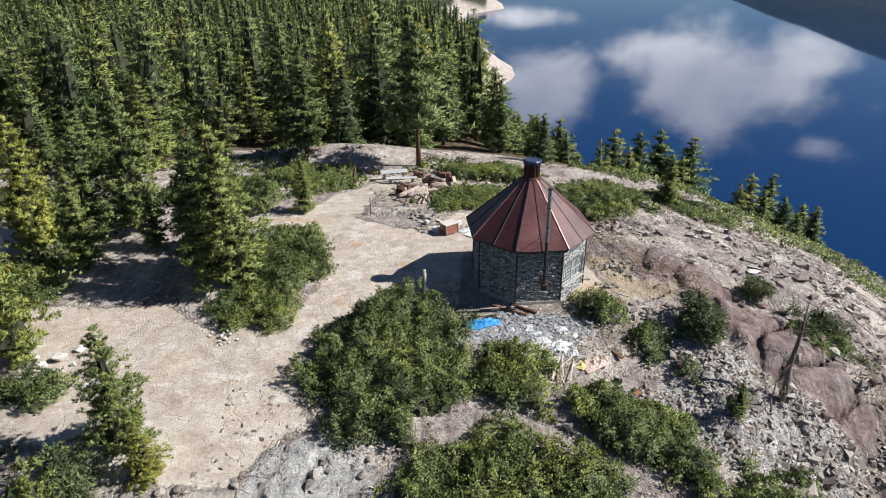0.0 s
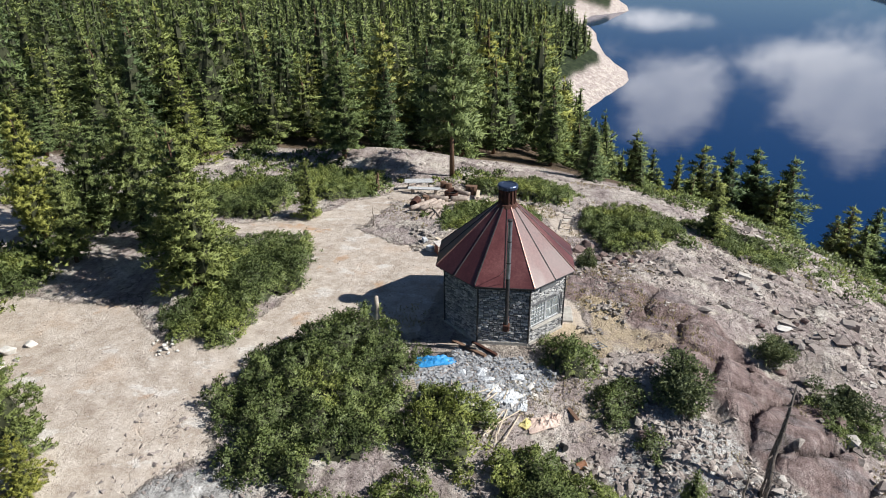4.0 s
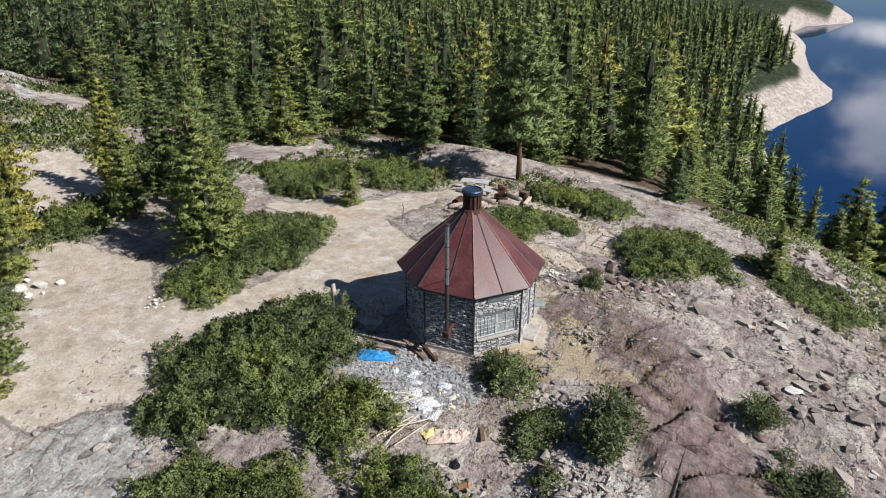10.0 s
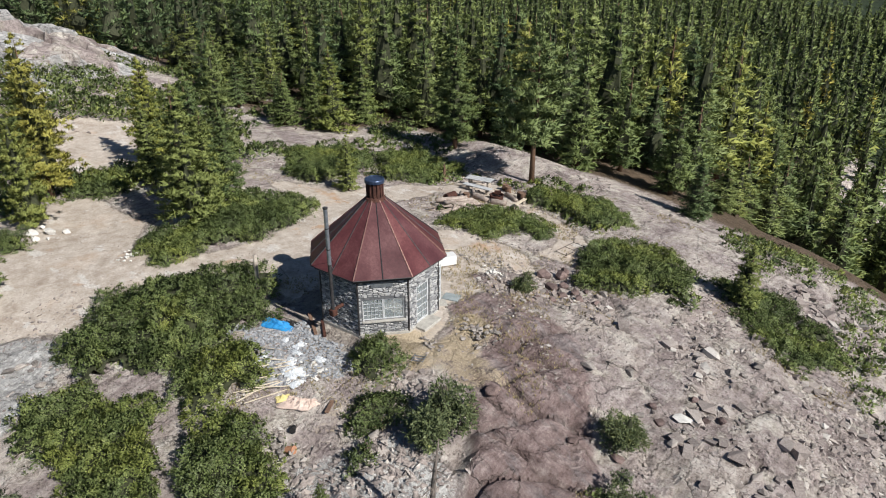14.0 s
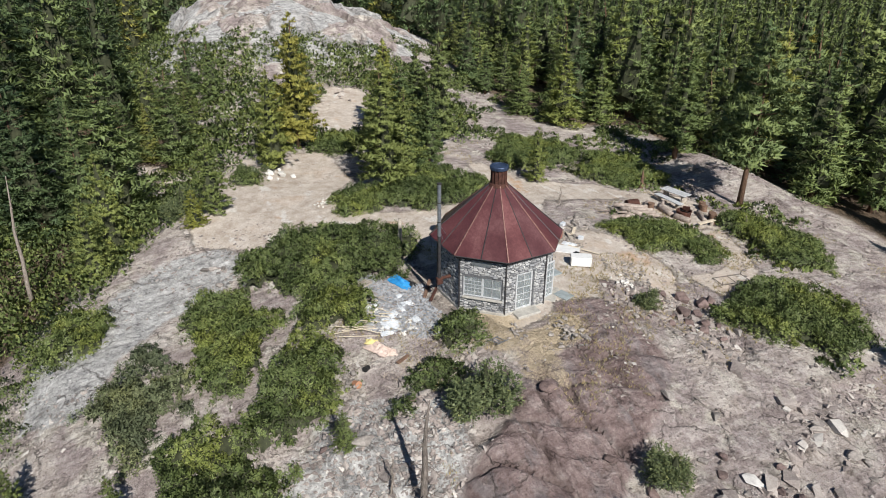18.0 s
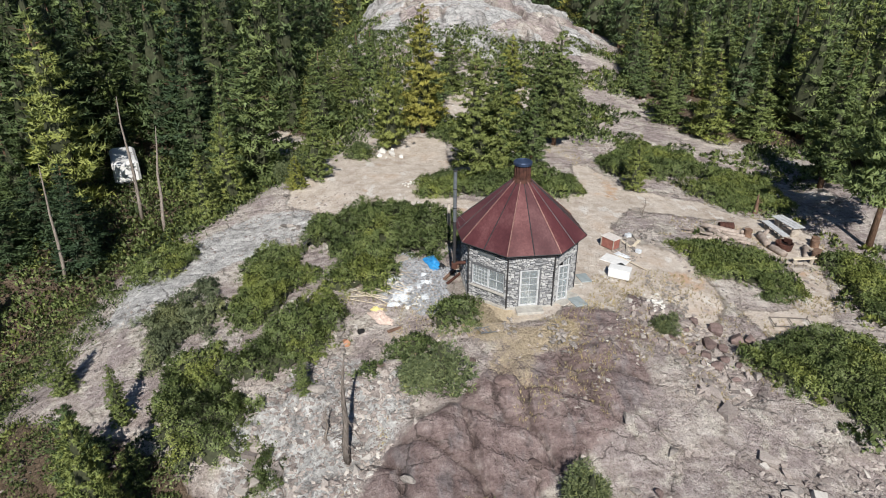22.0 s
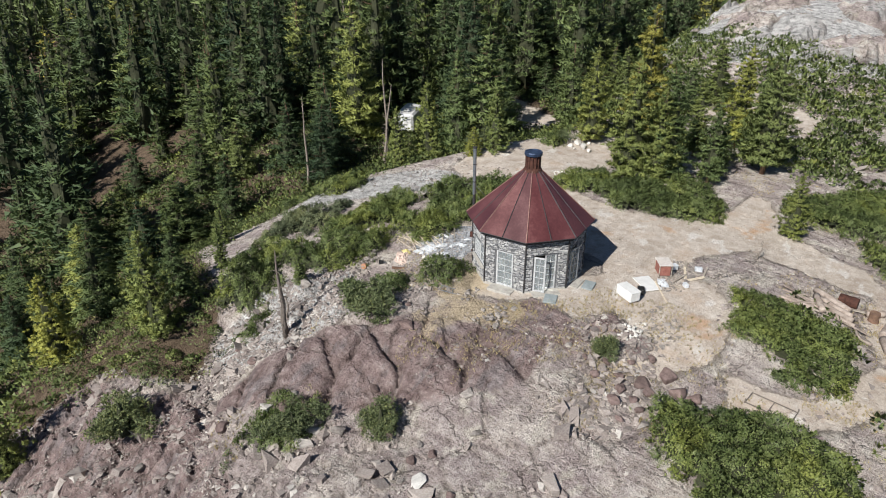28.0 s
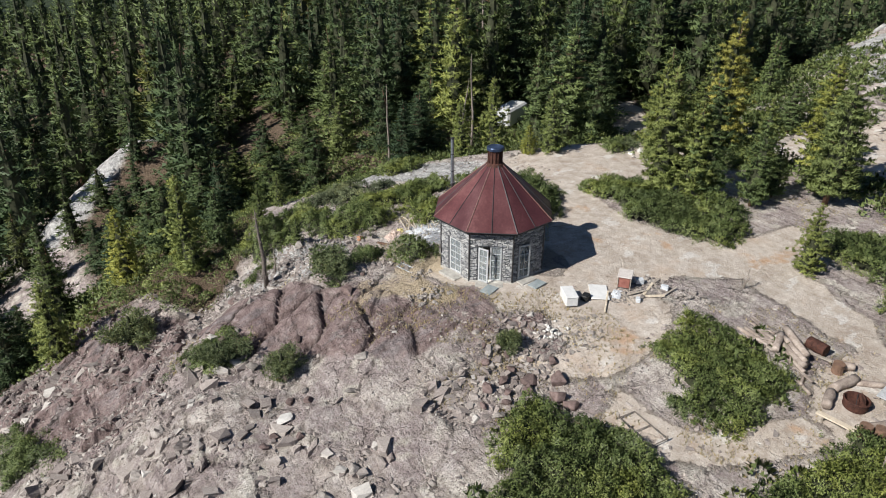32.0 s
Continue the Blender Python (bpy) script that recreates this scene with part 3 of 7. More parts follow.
def height(x, y, more=False):
    x, y = np.asarray(x, float), np.asarray(y, float)
    near = bell(x, y, 0, 34, 45, 45)
    yard = np.maximum(np.maximum(inside(x, y, YARD, 1.0), inside(x, y, CAMP, 0.8)), bell(x, y, 4.4, 31.7, 5.0, 5.0))
    red, rim, east = inside(x + 0.5 * fbm(x, y, 1.6, 2, 461), y + 0.5 * fbm(x, y, 1.6, 2, 471), RED_OUTCROP, 0.45), inside(x, y, GREY_RIM, 1.0), inside(x, y, GREY_EAST, 0.8)
    rough = (1 - yard) * near
    rock = np.maximum.reduce([inside(x, y, EAST_ROCK, 1.2), 0.9 * bell(x, y, 30, 46, 14, 9), red, east, 0.5 * rim]) * (1 - yard)
    v1, t1, c1 = plates(x, y, 3.0, 201)
    v2, t2, c2 = plates(x, y, 0.95, 301)
    vr, tr_, cr = plates(0.7 * x + 0.5 * y, 1.25 * y - 0.5 * x, 3.0, 401)
    v4, t4, c4 = plates(x, y, 1.1, 431)
    cleft, proud = red_blocks(x, y)
    z = base_height(x, y) + red * (0.05 + 0.3 * bell(x, y, 12.3, 29.6, 2.0, 2.0) + 0.35 * bell(x, y, 14.8, 27.0, 1.8, 1.8))
    z = z + rough * 0.5 * fbm(x, y, 7, 4, 11, 0.5)
    patch = step(fbm(x, y, 5, 3, 91), 0.0, 0.14)
    z = z + rock * (1 - red) * ((0.44 * v1 + 0.24 * t1) * (1 - c1 ** 0.2) - 0.16 * c1 + patch * ((0.24 * v2 + 0.40 * t2) * (1 - c2 ** 0.25) - 0.07 * c2))
    z = z + red * ((0.5 + proud) * (1 - np.exp(-cleft / 0.34)) - 0.36 + (0.16 * vr + 0.16 * tr_) * (1 - cr ** 0.2) - 0.12 * cr ** 0.6 + (0.07 * v4 + 0.12 * t4) * (1 - c4 ** 0.2) - 0.05 * c4)
    torn = inside(x, y, MAUVE_SLOPE, 1.2) * (1 - red)
    v5, t5, c5 = plates(x, y, 1.5, 451)
    z = z + torn * ((0.75 * v5 + 0.5 * t5) * (1 - c5 ** 0.22) - 0.2 * c5)
    z = z + 0.10 * rock * fbm(x, y, 0.9, 3, 95, 0.6)
    z = z + 0.55 * east * np.abs(fbm(x, y, 1.4, 4, 21, 0.65)) * 2 - 0.12 * rim * np.abs(fbm(x, y, 1.2, 4, 23, 0.6)) * 2
    z = z + 0.06 * yard * fbm(x, y, 3, 4, 31) * (1 - bell(x, y, 4.4, 31.7, 3.6, 3.6))
    z = z + (1 - near) * 1.2 * fbm(x, y, 12, 4, 41)
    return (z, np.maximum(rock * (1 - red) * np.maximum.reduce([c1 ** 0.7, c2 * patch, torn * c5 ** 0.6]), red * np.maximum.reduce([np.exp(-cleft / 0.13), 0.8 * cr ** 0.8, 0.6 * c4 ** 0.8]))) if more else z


def grid_line(a, b, fine, lo, hi, grow=1.09):
    """Grid places: fine between a and b, growing out to lo and hi."""
    mid = list(np.arange(a, b + fine / 2, fine))
    s, left = fine, []
    p = a
    while p > lo:
        s *= grow
        p -= s
        left.append(p)
    s, right, p = fine, [], mid[-1]
    while p < hi:
        s *= grow
        p += s
        right.append(p)
    return np.array(left[::-1] + mid + right)


def build_ground():
    gx, gy = grid_line(-14, 36, 0.17, -2600, 3200, 1.075), grid_line(10, 54, 0.17, -2600, 3200, 1.075)
    x, y = np.meshgrid(gx, gy)
    z, crack = height(x, y, True)
    nx, ny = len(gx), len(gy)
    i = np.arange(nx * ny).reshape(ny, nx)
    f = np.stack([i[:-1, :-1], i[:-1, 1:], i[1:, 1:], i[1:, :-1]], -1).reshape(-1, 4)
    x, y, z, crack = x.ravel(), y.ravel(), z.ravel(), crack.ravel()
    wob = 1.2 * fbm(x, y, 3, 3, 51)
    dirt = np.maximum.reduce([inside(x + wob, y - wob, r, 0.7) for r in (YARD, CAMP, NORTH_PATH, WEST_ROAD, WEST_OPEN, FRONT)])
    dirt = np.maximum(dirt, 0.9 * bell(x, y, 4.4, 31.7, 4.6, 4.6))
    green = step(np.hypot(x - 0, y - 30), 170, 230) * np.where(x > 300, 1.0, step(z, LAKE + np.where(y < 290, 1, 6), LAKE + np.where(y < 290, 3, 12)))
    rim = np.maximum(inside(x + wob, y, GREY_RIM, 0.8), inside(x, y + wob, GREY_EAST, 0.8))
    rim = np.maximum(rim, step(fbm(x, y, 6, 3, 61), 0.12, 0.22) * bell(x, y, -10, 60, 14, 5))
    red = inside(x + wob * 0.5, y + wob * 0.5, RED_OUTCROP, 0.6)
    red = np.maximum(red, 0.8 * inside(x + wob, y - wob, MAUVE_SLOPE, 1.5) * step(fbm(x, y, 5, 4, 63), -0.34, -0.16))
    flat_red = inside(x + wob, y - wob, RED_FLAT, 0.6) * step(fbm(x, y, 2.2, 3, 64), -0.16, -0.02)
    red = np.maximum(red, 0.9 * flat_red)
    dirt = dirt * (1 - flat_red)
    dome = bell(x, y, -67, 33, 21, 21)
    rim = np.maximum(rim, step(dome, 0.25, 0.5))
    rim = np.maximum(rim, inside(x, y, GREY_RIB, 1.5))
    edge = np.minimum(np.where(x < -3, 10.5 + 0.62 * (-3 - x), 10.5 - 0.25 * (x + 3)), 22.0)
    wood = np.maximum.reduce([step(edge - 1.5 - y, 0, 5) * step(22 - x, -4, 4), step(y, 61, 66), step(-x, 22, 28) * (1 - 0.75 * step(y, 2, 8) * (1 - step(y, 50, 56)) * (1 - step(-x, 60, 70))), step(x, 60, 90)])
    wood = np.maximum(wood, inside(x, y, SE_SCRUB, 0.8) * 0.9)
    wood = wood * (1 - inside(x, y, GREY_RIB, 1.5)) * (1 - step(dome, 0.2, 0.4)) * (1 - step(LAKE + 14 - z, -4, 4))
    straw = step(fbm(x, y, 3.0, 3, 67), 0.06, 0.2) * bell(x, y, 8, 33, 7, 10) * 0.75
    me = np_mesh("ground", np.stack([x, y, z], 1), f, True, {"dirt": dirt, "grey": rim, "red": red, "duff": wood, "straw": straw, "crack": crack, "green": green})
    soft = np.maximum.reduce([dirt, wood, step(np.hypot(x - 8, y - 30), 40, 50)])[f].mean(1) > 0.4
    me.polygons.foreach_set("use_smooth", soft)
    me.materials.append(GROUND)
    return tagged(new("ground", me), "rocky granite hilltop with trodden tan soil and forest floor", "ground", kind="structure")


build_ground()


def granite_dome():
    """The bare granite dome on the western rise, with its joints and shelves."""
    gx, gy = np.arange(-96, -40, 0.45), np.arange(8, 60, 0.45)
    x, y = np.meshgrid(gx, gy)
    x, y = x.ravel(), y.ravel()
    k = np.hypot((x + 66) / 24, (y - 33) / 22) + 0.5 * fbm(x, y, 9, 3, 811)
    body = 1 - step(k, 0.7, 1.05)
    v1, t1, c1 = plates(x, y, 5.0, 821)
    v2, t2, c2 = plates(x, y, 1.8, 831)
    z = height(x, y) - 1.2 + body * (1.5 + 1.3 * v1 + 0.35 * t1 - 0.6 * c1 + 0.7 * v2 + 0.5 * t2 - 0.3 * c2) + 1.6 * body * fbm(x, y, 6, 4, 841)
    i = np.arange(len(x)).reshape(len(gy), len(gx))
    f = np.stack([i[:-1, :-1], i[:-1, 1:], i[1:, 1:], i[1:, :-1]], -1).reshape(-1, 4)
    f = f[(body[f] > 0.02).any(1)]
    one, none = np.ones(len(x)), np.zeros(len(x))
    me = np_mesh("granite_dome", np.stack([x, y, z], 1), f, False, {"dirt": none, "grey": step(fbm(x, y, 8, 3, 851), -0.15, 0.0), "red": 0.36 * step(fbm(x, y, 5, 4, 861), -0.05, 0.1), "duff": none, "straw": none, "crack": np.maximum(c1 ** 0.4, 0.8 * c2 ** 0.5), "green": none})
    me.materials.append(GROUND)
    tagged(new("granite_dome", me), "bare grey granite dome with joints and shelves", "rock", kind="structure")


granite_dome()
lake = Geo().add([(-600, -400, LAKE), (3600, -400, LAKE), (3600, 3400, LAKE), (-600, 3400, LAKE)], [(0, 1, 2, 3)])
tagged(part("water", lake, WATER), "still blue mountain lake mirroring clouds", "lake", kind="structure")


def ground_z(x, y):
    return float(height(np.array([x]), np.array([y]))[0])


# ---- trees ----


def blades(rng, at, way, n, length, width, spread=0.9):
    """n narrow leaf triangles from each place, fanned about its way."""
    at, way = np.repeat(at, n, 0), np.repeat(way, n, 0)
    d = way + rng.normal(0, spread, at.shape)
    d /= np.linalg.norm(d, axis=1, keepdims=True) + 1e-9
    side = np.cross(d, rng.normal(0, 1, at.shape))
    side /= np.linalg.norm(side, axis=1, keepdims=True) + 1e-9
    length, width = (np.reshape(q, (-1, 1)) if np.ndim(q) else q for q in (length, width))
    ln, wd = length * rng.uniform(0.65, 1.25, (len(at), 1)), width * rng.uniform(0.7, 1.3, (len(at), 1))
    v = np.stack([at - side * wd * 0.5 - d * ln * 0.15, at + side * wd * 0.5 - d * ln * 0.15, at + d * ln], 1).reshape(-1, 3)
    return v, np.arange(len(v)).reshape(-1, 3)


def crown_arrays(rng, h, radius, base, boughs, clumps, needles, size, shape):
    """Boughs all round the trunk that carry clumps of needles; gives vertices, faces, a tone and a normal for each vertex.
    shape: 'pine' (open, rounded), 'fir' (narrow cone), 'young' (full to the ground), 'old' (few long limbs)."""
    n = boughs
    t = np.clip(1 - ((np.arange(n) + rng.uniform(0, 1, n)) / n) ** (0.75 if shape == "old" else 0.66), 0.004, 0.985)
    az = np.arange(n) * 2.39996 + rng.normal(0, 0.35, n)
    full, rise, loss = {
        "pine": ((1 - t) ** 0.68 * (0.5 + 0.5 * np.minimum(1, t * 4)), 0.0 + 0.55 * t, 0.16),
        "fir": ((1 - t) ** 0.86 * (0.8 + 0.2 * np.minimum(1, t * 8)), -0.2 + 0.75 * t, 0.08),
        "young": ((1 - t) ** 0.72 * (0.72 + 0.28 * np.minimum(1, t * 6)), 0.1 + 0.7 * t, 0.12),
        "old": ((1 - 0.55 * t) * np.minimum(1, (1 - t) * 5), 0.05 + 0.5 * t, 0.25),
    }[shape]
    lump = 1 + 0.2 * np.sin(az * 2 + t * 9 + rng.uniform(0, 6)) + 0.14 * np.sin(az * 3 - t * 17 + rng.uniform(0, 6))
    reach = radius * full * lump * rng.uniform(0.66, 1.14, n)
    reach = np.maximum(np.where(rng.uniform(0, 1, n) < loss, 0.5 * reach, reach), 0.07 * radius)
    z = h * (base + (0.985 - base) * t)
    rise = rise + rng.normal(0, 0.1, n)
    out, side = np.stack([np.cos(az), np.sin(az), 0 * az], 1), np.stack([-np.sin(az), np.cos(az), 0 * az], 1)
    # clumps along each bough, thickest towards its end
    q = 0.34 + 0.68 * (np.arange(clumps)[None] + rng.uniform(0.1, 0.9, (n, clumps))) / clumps
    fan = rng.normal(0, 0.26, (n, clumps)) * reach[:, None] * q
    at = out[:, None] * (reach[:, None] * q)[..., None] + side[:, None] * fan[..., None]
    at[..., 2] += z[:, None] + (reach * rise)[:, None] * q - 0.1 * reach[:, None] * q * q + rng.normal(0, 0.006 * h, (n, clumps))
    cr = size * h / 10 * rng.uniform(0.65, 1.3, (n, clumps)) * (0.5 + 0.5 * (1 - t))[:, None]
    # needles turn darker towards the trunk: inner shade put into their tone
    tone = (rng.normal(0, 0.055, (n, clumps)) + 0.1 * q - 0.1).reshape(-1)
    at, cr, out = at.reshape(-1, 3), cr.reshape(-1), np.repeat(out, clumps, 0)
    # needles of each clump
    m = len(at) * needles
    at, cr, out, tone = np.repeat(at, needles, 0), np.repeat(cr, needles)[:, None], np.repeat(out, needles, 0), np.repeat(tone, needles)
    d = rng.normal(0, 1, (m, 3))
    d /= np.linalg.norm(d, axis=1, keepdims=True)
    p = at + d * cr * rng.uniform(0.25, 1.0, (m, 1)) * np.array([1, 1, 0.55])
    way = d * 0.7 + out * 0.4 + np.array([0, 0, 0.3]) + rng.normal(0, 0.4, (m, 3))
    way /= np.linalg.norm(way, axis=1, keepdims=True)
    w = np.cross(way, rng.normal(0, 1, (m, 3)))
    w /= np.linalg.norm(w, axis=1, keepdims=True) + 1e-9
    ln = cr * rng.uniform(0.5, 1.0, (m, 1)) * (1.0 + 0.5 * max(0.0, size - 0.5))
    wd = ln * rng.uniform(0.6, 1.0, (m, 1)) * (0.2 + 0.1 * max(0.0, size - 0.5))
    v = np.stack([p - w * wd - way * ln * 0.35, p + w * wd - way * ln * 0.35, p + way * ln * 0.65], 1)
    nrm = np.repeat(d * 0.8 + out * 0.6 + np.array([0, 0, 0.42]) + rng.normal(0, 0.18, (m, 3)), 3, 0)
    tip = np.array([[[0.006 * h * math.cos(b), 0.006 * h * math.sin(b), 0.95 * h], [0.006 * h * math.cos(b + 2), 0.006 * h * math.sin(b + 2), 0.95 * h], [0, 0, 1.01 * h]] for b in (0, 2.1, 4.2)])
    v = np.concatenate([v, tip]).reshape(-1, 3)
    nrm = np.concatenate([nrm, np.tile([0.0, 0.0, 1.0], (9, 1))])
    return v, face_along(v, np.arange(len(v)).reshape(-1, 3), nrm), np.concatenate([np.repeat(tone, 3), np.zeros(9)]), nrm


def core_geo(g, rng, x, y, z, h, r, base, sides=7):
    """A ragged spindle round the upper trunk, coloured dark for the crown's inner shade."""
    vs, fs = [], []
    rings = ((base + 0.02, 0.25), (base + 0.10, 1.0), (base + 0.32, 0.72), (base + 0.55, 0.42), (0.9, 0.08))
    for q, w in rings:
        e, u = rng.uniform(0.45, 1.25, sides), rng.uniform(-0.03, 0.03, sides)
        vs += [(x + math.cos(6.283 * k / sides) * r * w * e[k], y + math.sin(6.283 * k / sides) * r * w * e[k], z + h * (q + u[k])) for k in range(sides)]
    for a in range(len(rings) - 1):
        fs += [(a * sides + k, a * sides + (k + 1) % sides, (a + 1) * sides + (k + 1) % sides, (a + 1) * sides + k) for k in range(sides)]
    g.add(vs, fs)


def trunk_geo(h, r, rng, sides=7, lean=0.02, branches=0, reach=1.0):
    g = Geo()
    bend = [(rng.normal(0, lean) * h * q, rng.normal(0, lean) * h * q, h * q) for q in (0.0, 0.25, 0.5, 0.75, 0.97)]
    bend[0] = (0, 0, -0.5)
    g.tube(bend, [r * 1.25, r * 0.85, r * 0.62, r * 0.36, r * 0.06], sides)
    for k in range(branches):
        q, a = rng.uniform(0.25, 0.9), rng.uniform(0, 6.28)
        z, ln = h * q, reach * (1 - q) ** 0.6 * rng.uniform(0.5, 1.0)
        g.tube([(0, 0, z), (math.cos(a) * ln * 0.5, math.sin(a) * ln * 0.5, z + 0.1 * ln), (math.cos(a) * ln, math.sin(a) * ln, z + 0.3 * ln)], [r * 0.22, r * 0.13, r * 0.03], 4, False)
    return g


SPECIES = {
    "pine": dict(radius=0.21, base=0.08, shape="pine"),
    "fir": dict(radius=0.18, base=0.04, shape="fir"),
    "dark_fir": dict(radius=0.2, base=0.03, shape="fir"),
    "young": dict(radius=0.27, base=0.02, shape="young"),
    "bush": dict(radius=0.5, base=0.0, shape="young"),
    "old": dict(radius=0.29, base=0.3, shape="old"),
}
# boughs, clumps on each, needles in each, and the clump's size on a tree 10 m high
LOD = {"old": (64, 6, 32, 0.5), "near": (120, 5, 40, 0.34), "edge": (90, 4, 24, 0.43), "mid": (58, 3, 19, 0.52), "back": (44, 3, 12, 0.62), "far": (26, 2, 6, 1.05)}
TREE_MESHES = {}


def tree_meshes(kind, number):
    """Trunk and crown meshes of one tree 10 m high, four of each kind at each fineness."""
    key = (kind, number)
    if key not in TREE_MESHES:
        rng = np.random.default_rng(100 * number + len(kind))
        s = SPECIES[kind]
        radius, base = s["radius"] * 10 * rng.uniform(0.9, 1.15), s["base"] + rng.uniform(0, 0.05)
        v, f, tone, nrm = crown_arrays(rng, 10.0, radius, base, *LOD["old" if kind == "old" else ("near", "edge", "mid", "back")[number // 4]], s["shape"])
        if kind == "bush":
            lobes = rng.normal(0, 1, (14, 3)) * np.array([2.4, 2.4, 1.6]) + np.array([0, 0, 4.2])
            d = rng.normal(0, 1, (1500, 3))
            d /= np.linalg.norm(d, axis=1, keepdims=True)
            at = lobes[rng.integers(0, 14, 1500)] + d * rng.uniform(1.2, 2.4, (1500, 1))
            at[:, 2] = np.abs(at[:, 2])
            v, f = blades(rng, np.repeat(at, 4, 0) + rng.normal(0, 0.22, (6000, 3)), np.repeat(d, 4, 0) + np.array([0, 0, 0.4]), 1, 0.55, 0.3, 0.7)
            tone = np.repeat(rng.normal(-0.15, 0.12, 1500), 12)
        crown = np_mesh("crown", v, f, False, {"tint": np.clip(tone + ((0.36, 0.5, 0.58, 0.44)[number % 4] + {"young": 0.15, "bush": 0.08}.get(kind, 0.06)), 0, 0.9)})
        if kind != "bush":
            lean_normals(crown, nrm)
        crown.materials.append({"fir": FIR_NEEDLES, "dark_fir": SHADED_NEEDLES, "bush": BUSH_LEAF}.get(kind, NEEDLES))
        trunk = trunk_geo(10.0 if kind != "bush" else 6.0, 0.17 if kind != "young" else 0.1, rng, 8 if number < 8 else 5, 0.012, 26 if number < 8 else 6, 1.7 if kind != "old" else 2.4).mesh("trunk", True)
        trunk.materials.append(BARK)
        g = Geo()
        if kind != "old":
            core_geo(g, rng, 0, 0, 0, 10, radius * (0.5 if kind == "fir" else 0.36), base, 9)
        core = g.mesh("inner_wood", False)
        core.materials.append(SHADED_TWIG)
        TREE_MESHES[key] = (trunk, crown, core)
    return TREE_MESHES[key]


TREE_WORDS = {"dark_fir": ("fir_tree", "broad blue-green fir with dense branches, needles darkened for shade", "fir tree"), "pine": ("pine_tree", "tall green pine with an open crown and bare lower trunk", "pine tree"), "fir": ("fir_tree", "narrow dark green fir with dense drooping branches", "fir tree"), "bush": ("bush", "rounded grey-green bush rooted in the rock", "bush"), "old": ("old_pine", "old pine with a few long limbs and an open crown", "pine tree"), "young": ("young_pine", "young bushy green pine with branches to the ground", "pine tree")}


def plant(kind, number, x, y, h, group="pines on the hilltop", label="", wide=1.0, sink=0.15):
    name, words, cat = TREE_WORDS[kind]
    t = thing(name, label or words, cat, group, pose(x, y, ground_z(x, y) - sink, 0, 0, (number * 77 + x * 13) % 360))
    t.scale = (h / 10 * wide, h / 10 * wide, h / 10)
    trunk, crown, core = tree_meshes(kind, number)
    part("trunk", trunk, BARK, t)
    part("crown", crown, NEEDLES, t)
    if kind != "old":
        part("inner_wood", core, SHADED_TWIG, t)
    return t


HILLTOP_TREES = [
    ("pine", -11.5, 30.8, 9.3, 1.15), ("pine", -13.3, 32.8, 8.7, 1.1), ("pine", -12.2, 32.6, 7.2, 1.0), ("old", -2.3, 55.8, 12.4, 1.0), ("pine", -19.5, 38.3, 9.9, 1.0), ("pine", -21.8, 37.2, 8.4, 1.0),
    ("pine", -24.0, 35.0, 8.5, 1.0), ("pine", -20.2, 32.8, 6.3, 1.0), ("pine", -17.4, 35.6, 4.2, 1.1), ("pine", -14.9, 35.6, 6.6, 1.0), ("pine", -12.7, 58.4, 10.2, 1.2), ("pine", 17.4, 47.8, 4.2, 1.25),
    ("young", -19.2, 24.2, 8.0, 0.8), ("pine", -23.5, 27.0, 11.3, 0.95), ("fir", -39.0, 21.6, 6.7, 1.0), ("fir", -34.0, 15.0, 5.8, 1.1), ("fir", -17.7, 10.9, 11.0, 1.0),
    ("young", -9.8, 42.4, 4.5, 0.9), ("bush", 22.4, 19.4, 2.3, 1.2), ("young", 26.4, 13.1, 6.6, 0.8), ("bush", 19.8, 29.5, 1.5, 1.2), ("bush", 17.7, 32.6, 1.5, 1.3), ("young", 17.3, 14.6, 7.0, 0.85), ("young", 14.7, 14.9, 2.5, 1.0), ("pine", 14.5, 12.7, 4.6, 1.25), ("young", 8.5, 9.1, 3.2, 1.0),
    ("young", 20.6, 8.3, 6.4, 0.9), ("bush", 12.2, 27.3, 2.4, 1.2), ("young", 12.0, 21.4, 2.0, 1.0), ("young", 11.5, 13.1, 3.4, 0.75), ("young", -10.8, 17.6, 2.7, 1.2), ("bush", -13.4, 17.0, 2.2, 1.2), ("bush", -17.9, 21.9, 1.2, 1.4), ("bush", 8.7, 38.2, 1.35, 1.0),
]
for k, (kind, x, y, h, wide) in enumerate(HILLTOP_TREES):
    plant(kind, k % 4, x, y, h, wide=wide)
EDGE_TREES = [("young", -12.1, 18.9, 5.6, 0.95), ("young", -10.9, 12.6, 7.4, 0.85), ("young", -8.0, 11.6, 5.6, 0.9)]
for k, (kind, x, y, h, wide) in enumerate(EDGE_TREES):
    plant(kind, (k + 1) % 4, x, y, h, "young pines along the western rim", wide=wide)
EAST_TREES = [(27.8, 104.0, 18.3), (31.5, 102.0, 19.3), (36.0, 106.0, 22.5), (40.2, 103.0, 23.0), (36.4, 100.0, 17.3), (20.8, 98.0, 10.3), (28.4, 97.0, 14.5), (37.7, 99.0, 17.2), (25.8, 100.0, 12.4), (41.7, 84.0, 13.2), (45.6, 86.0, 15.2), (48.1, 86.0, 12.9), (39.9, 83.0, 10.7), (52.0, 88.0, 14.1), (42.9, 82.0, 10.8), (46.7, 80.0, 9.0), (51.6, 84.0, 12.6)]
for k, (x, y, h) in enumerate(EAST_TREES):
    plant("fir" if k % 3 else "pine", 4 + k % 4, x, y, h, "trees on the slope above the lake", wide=1.4 + 0.2 * (k % 3))


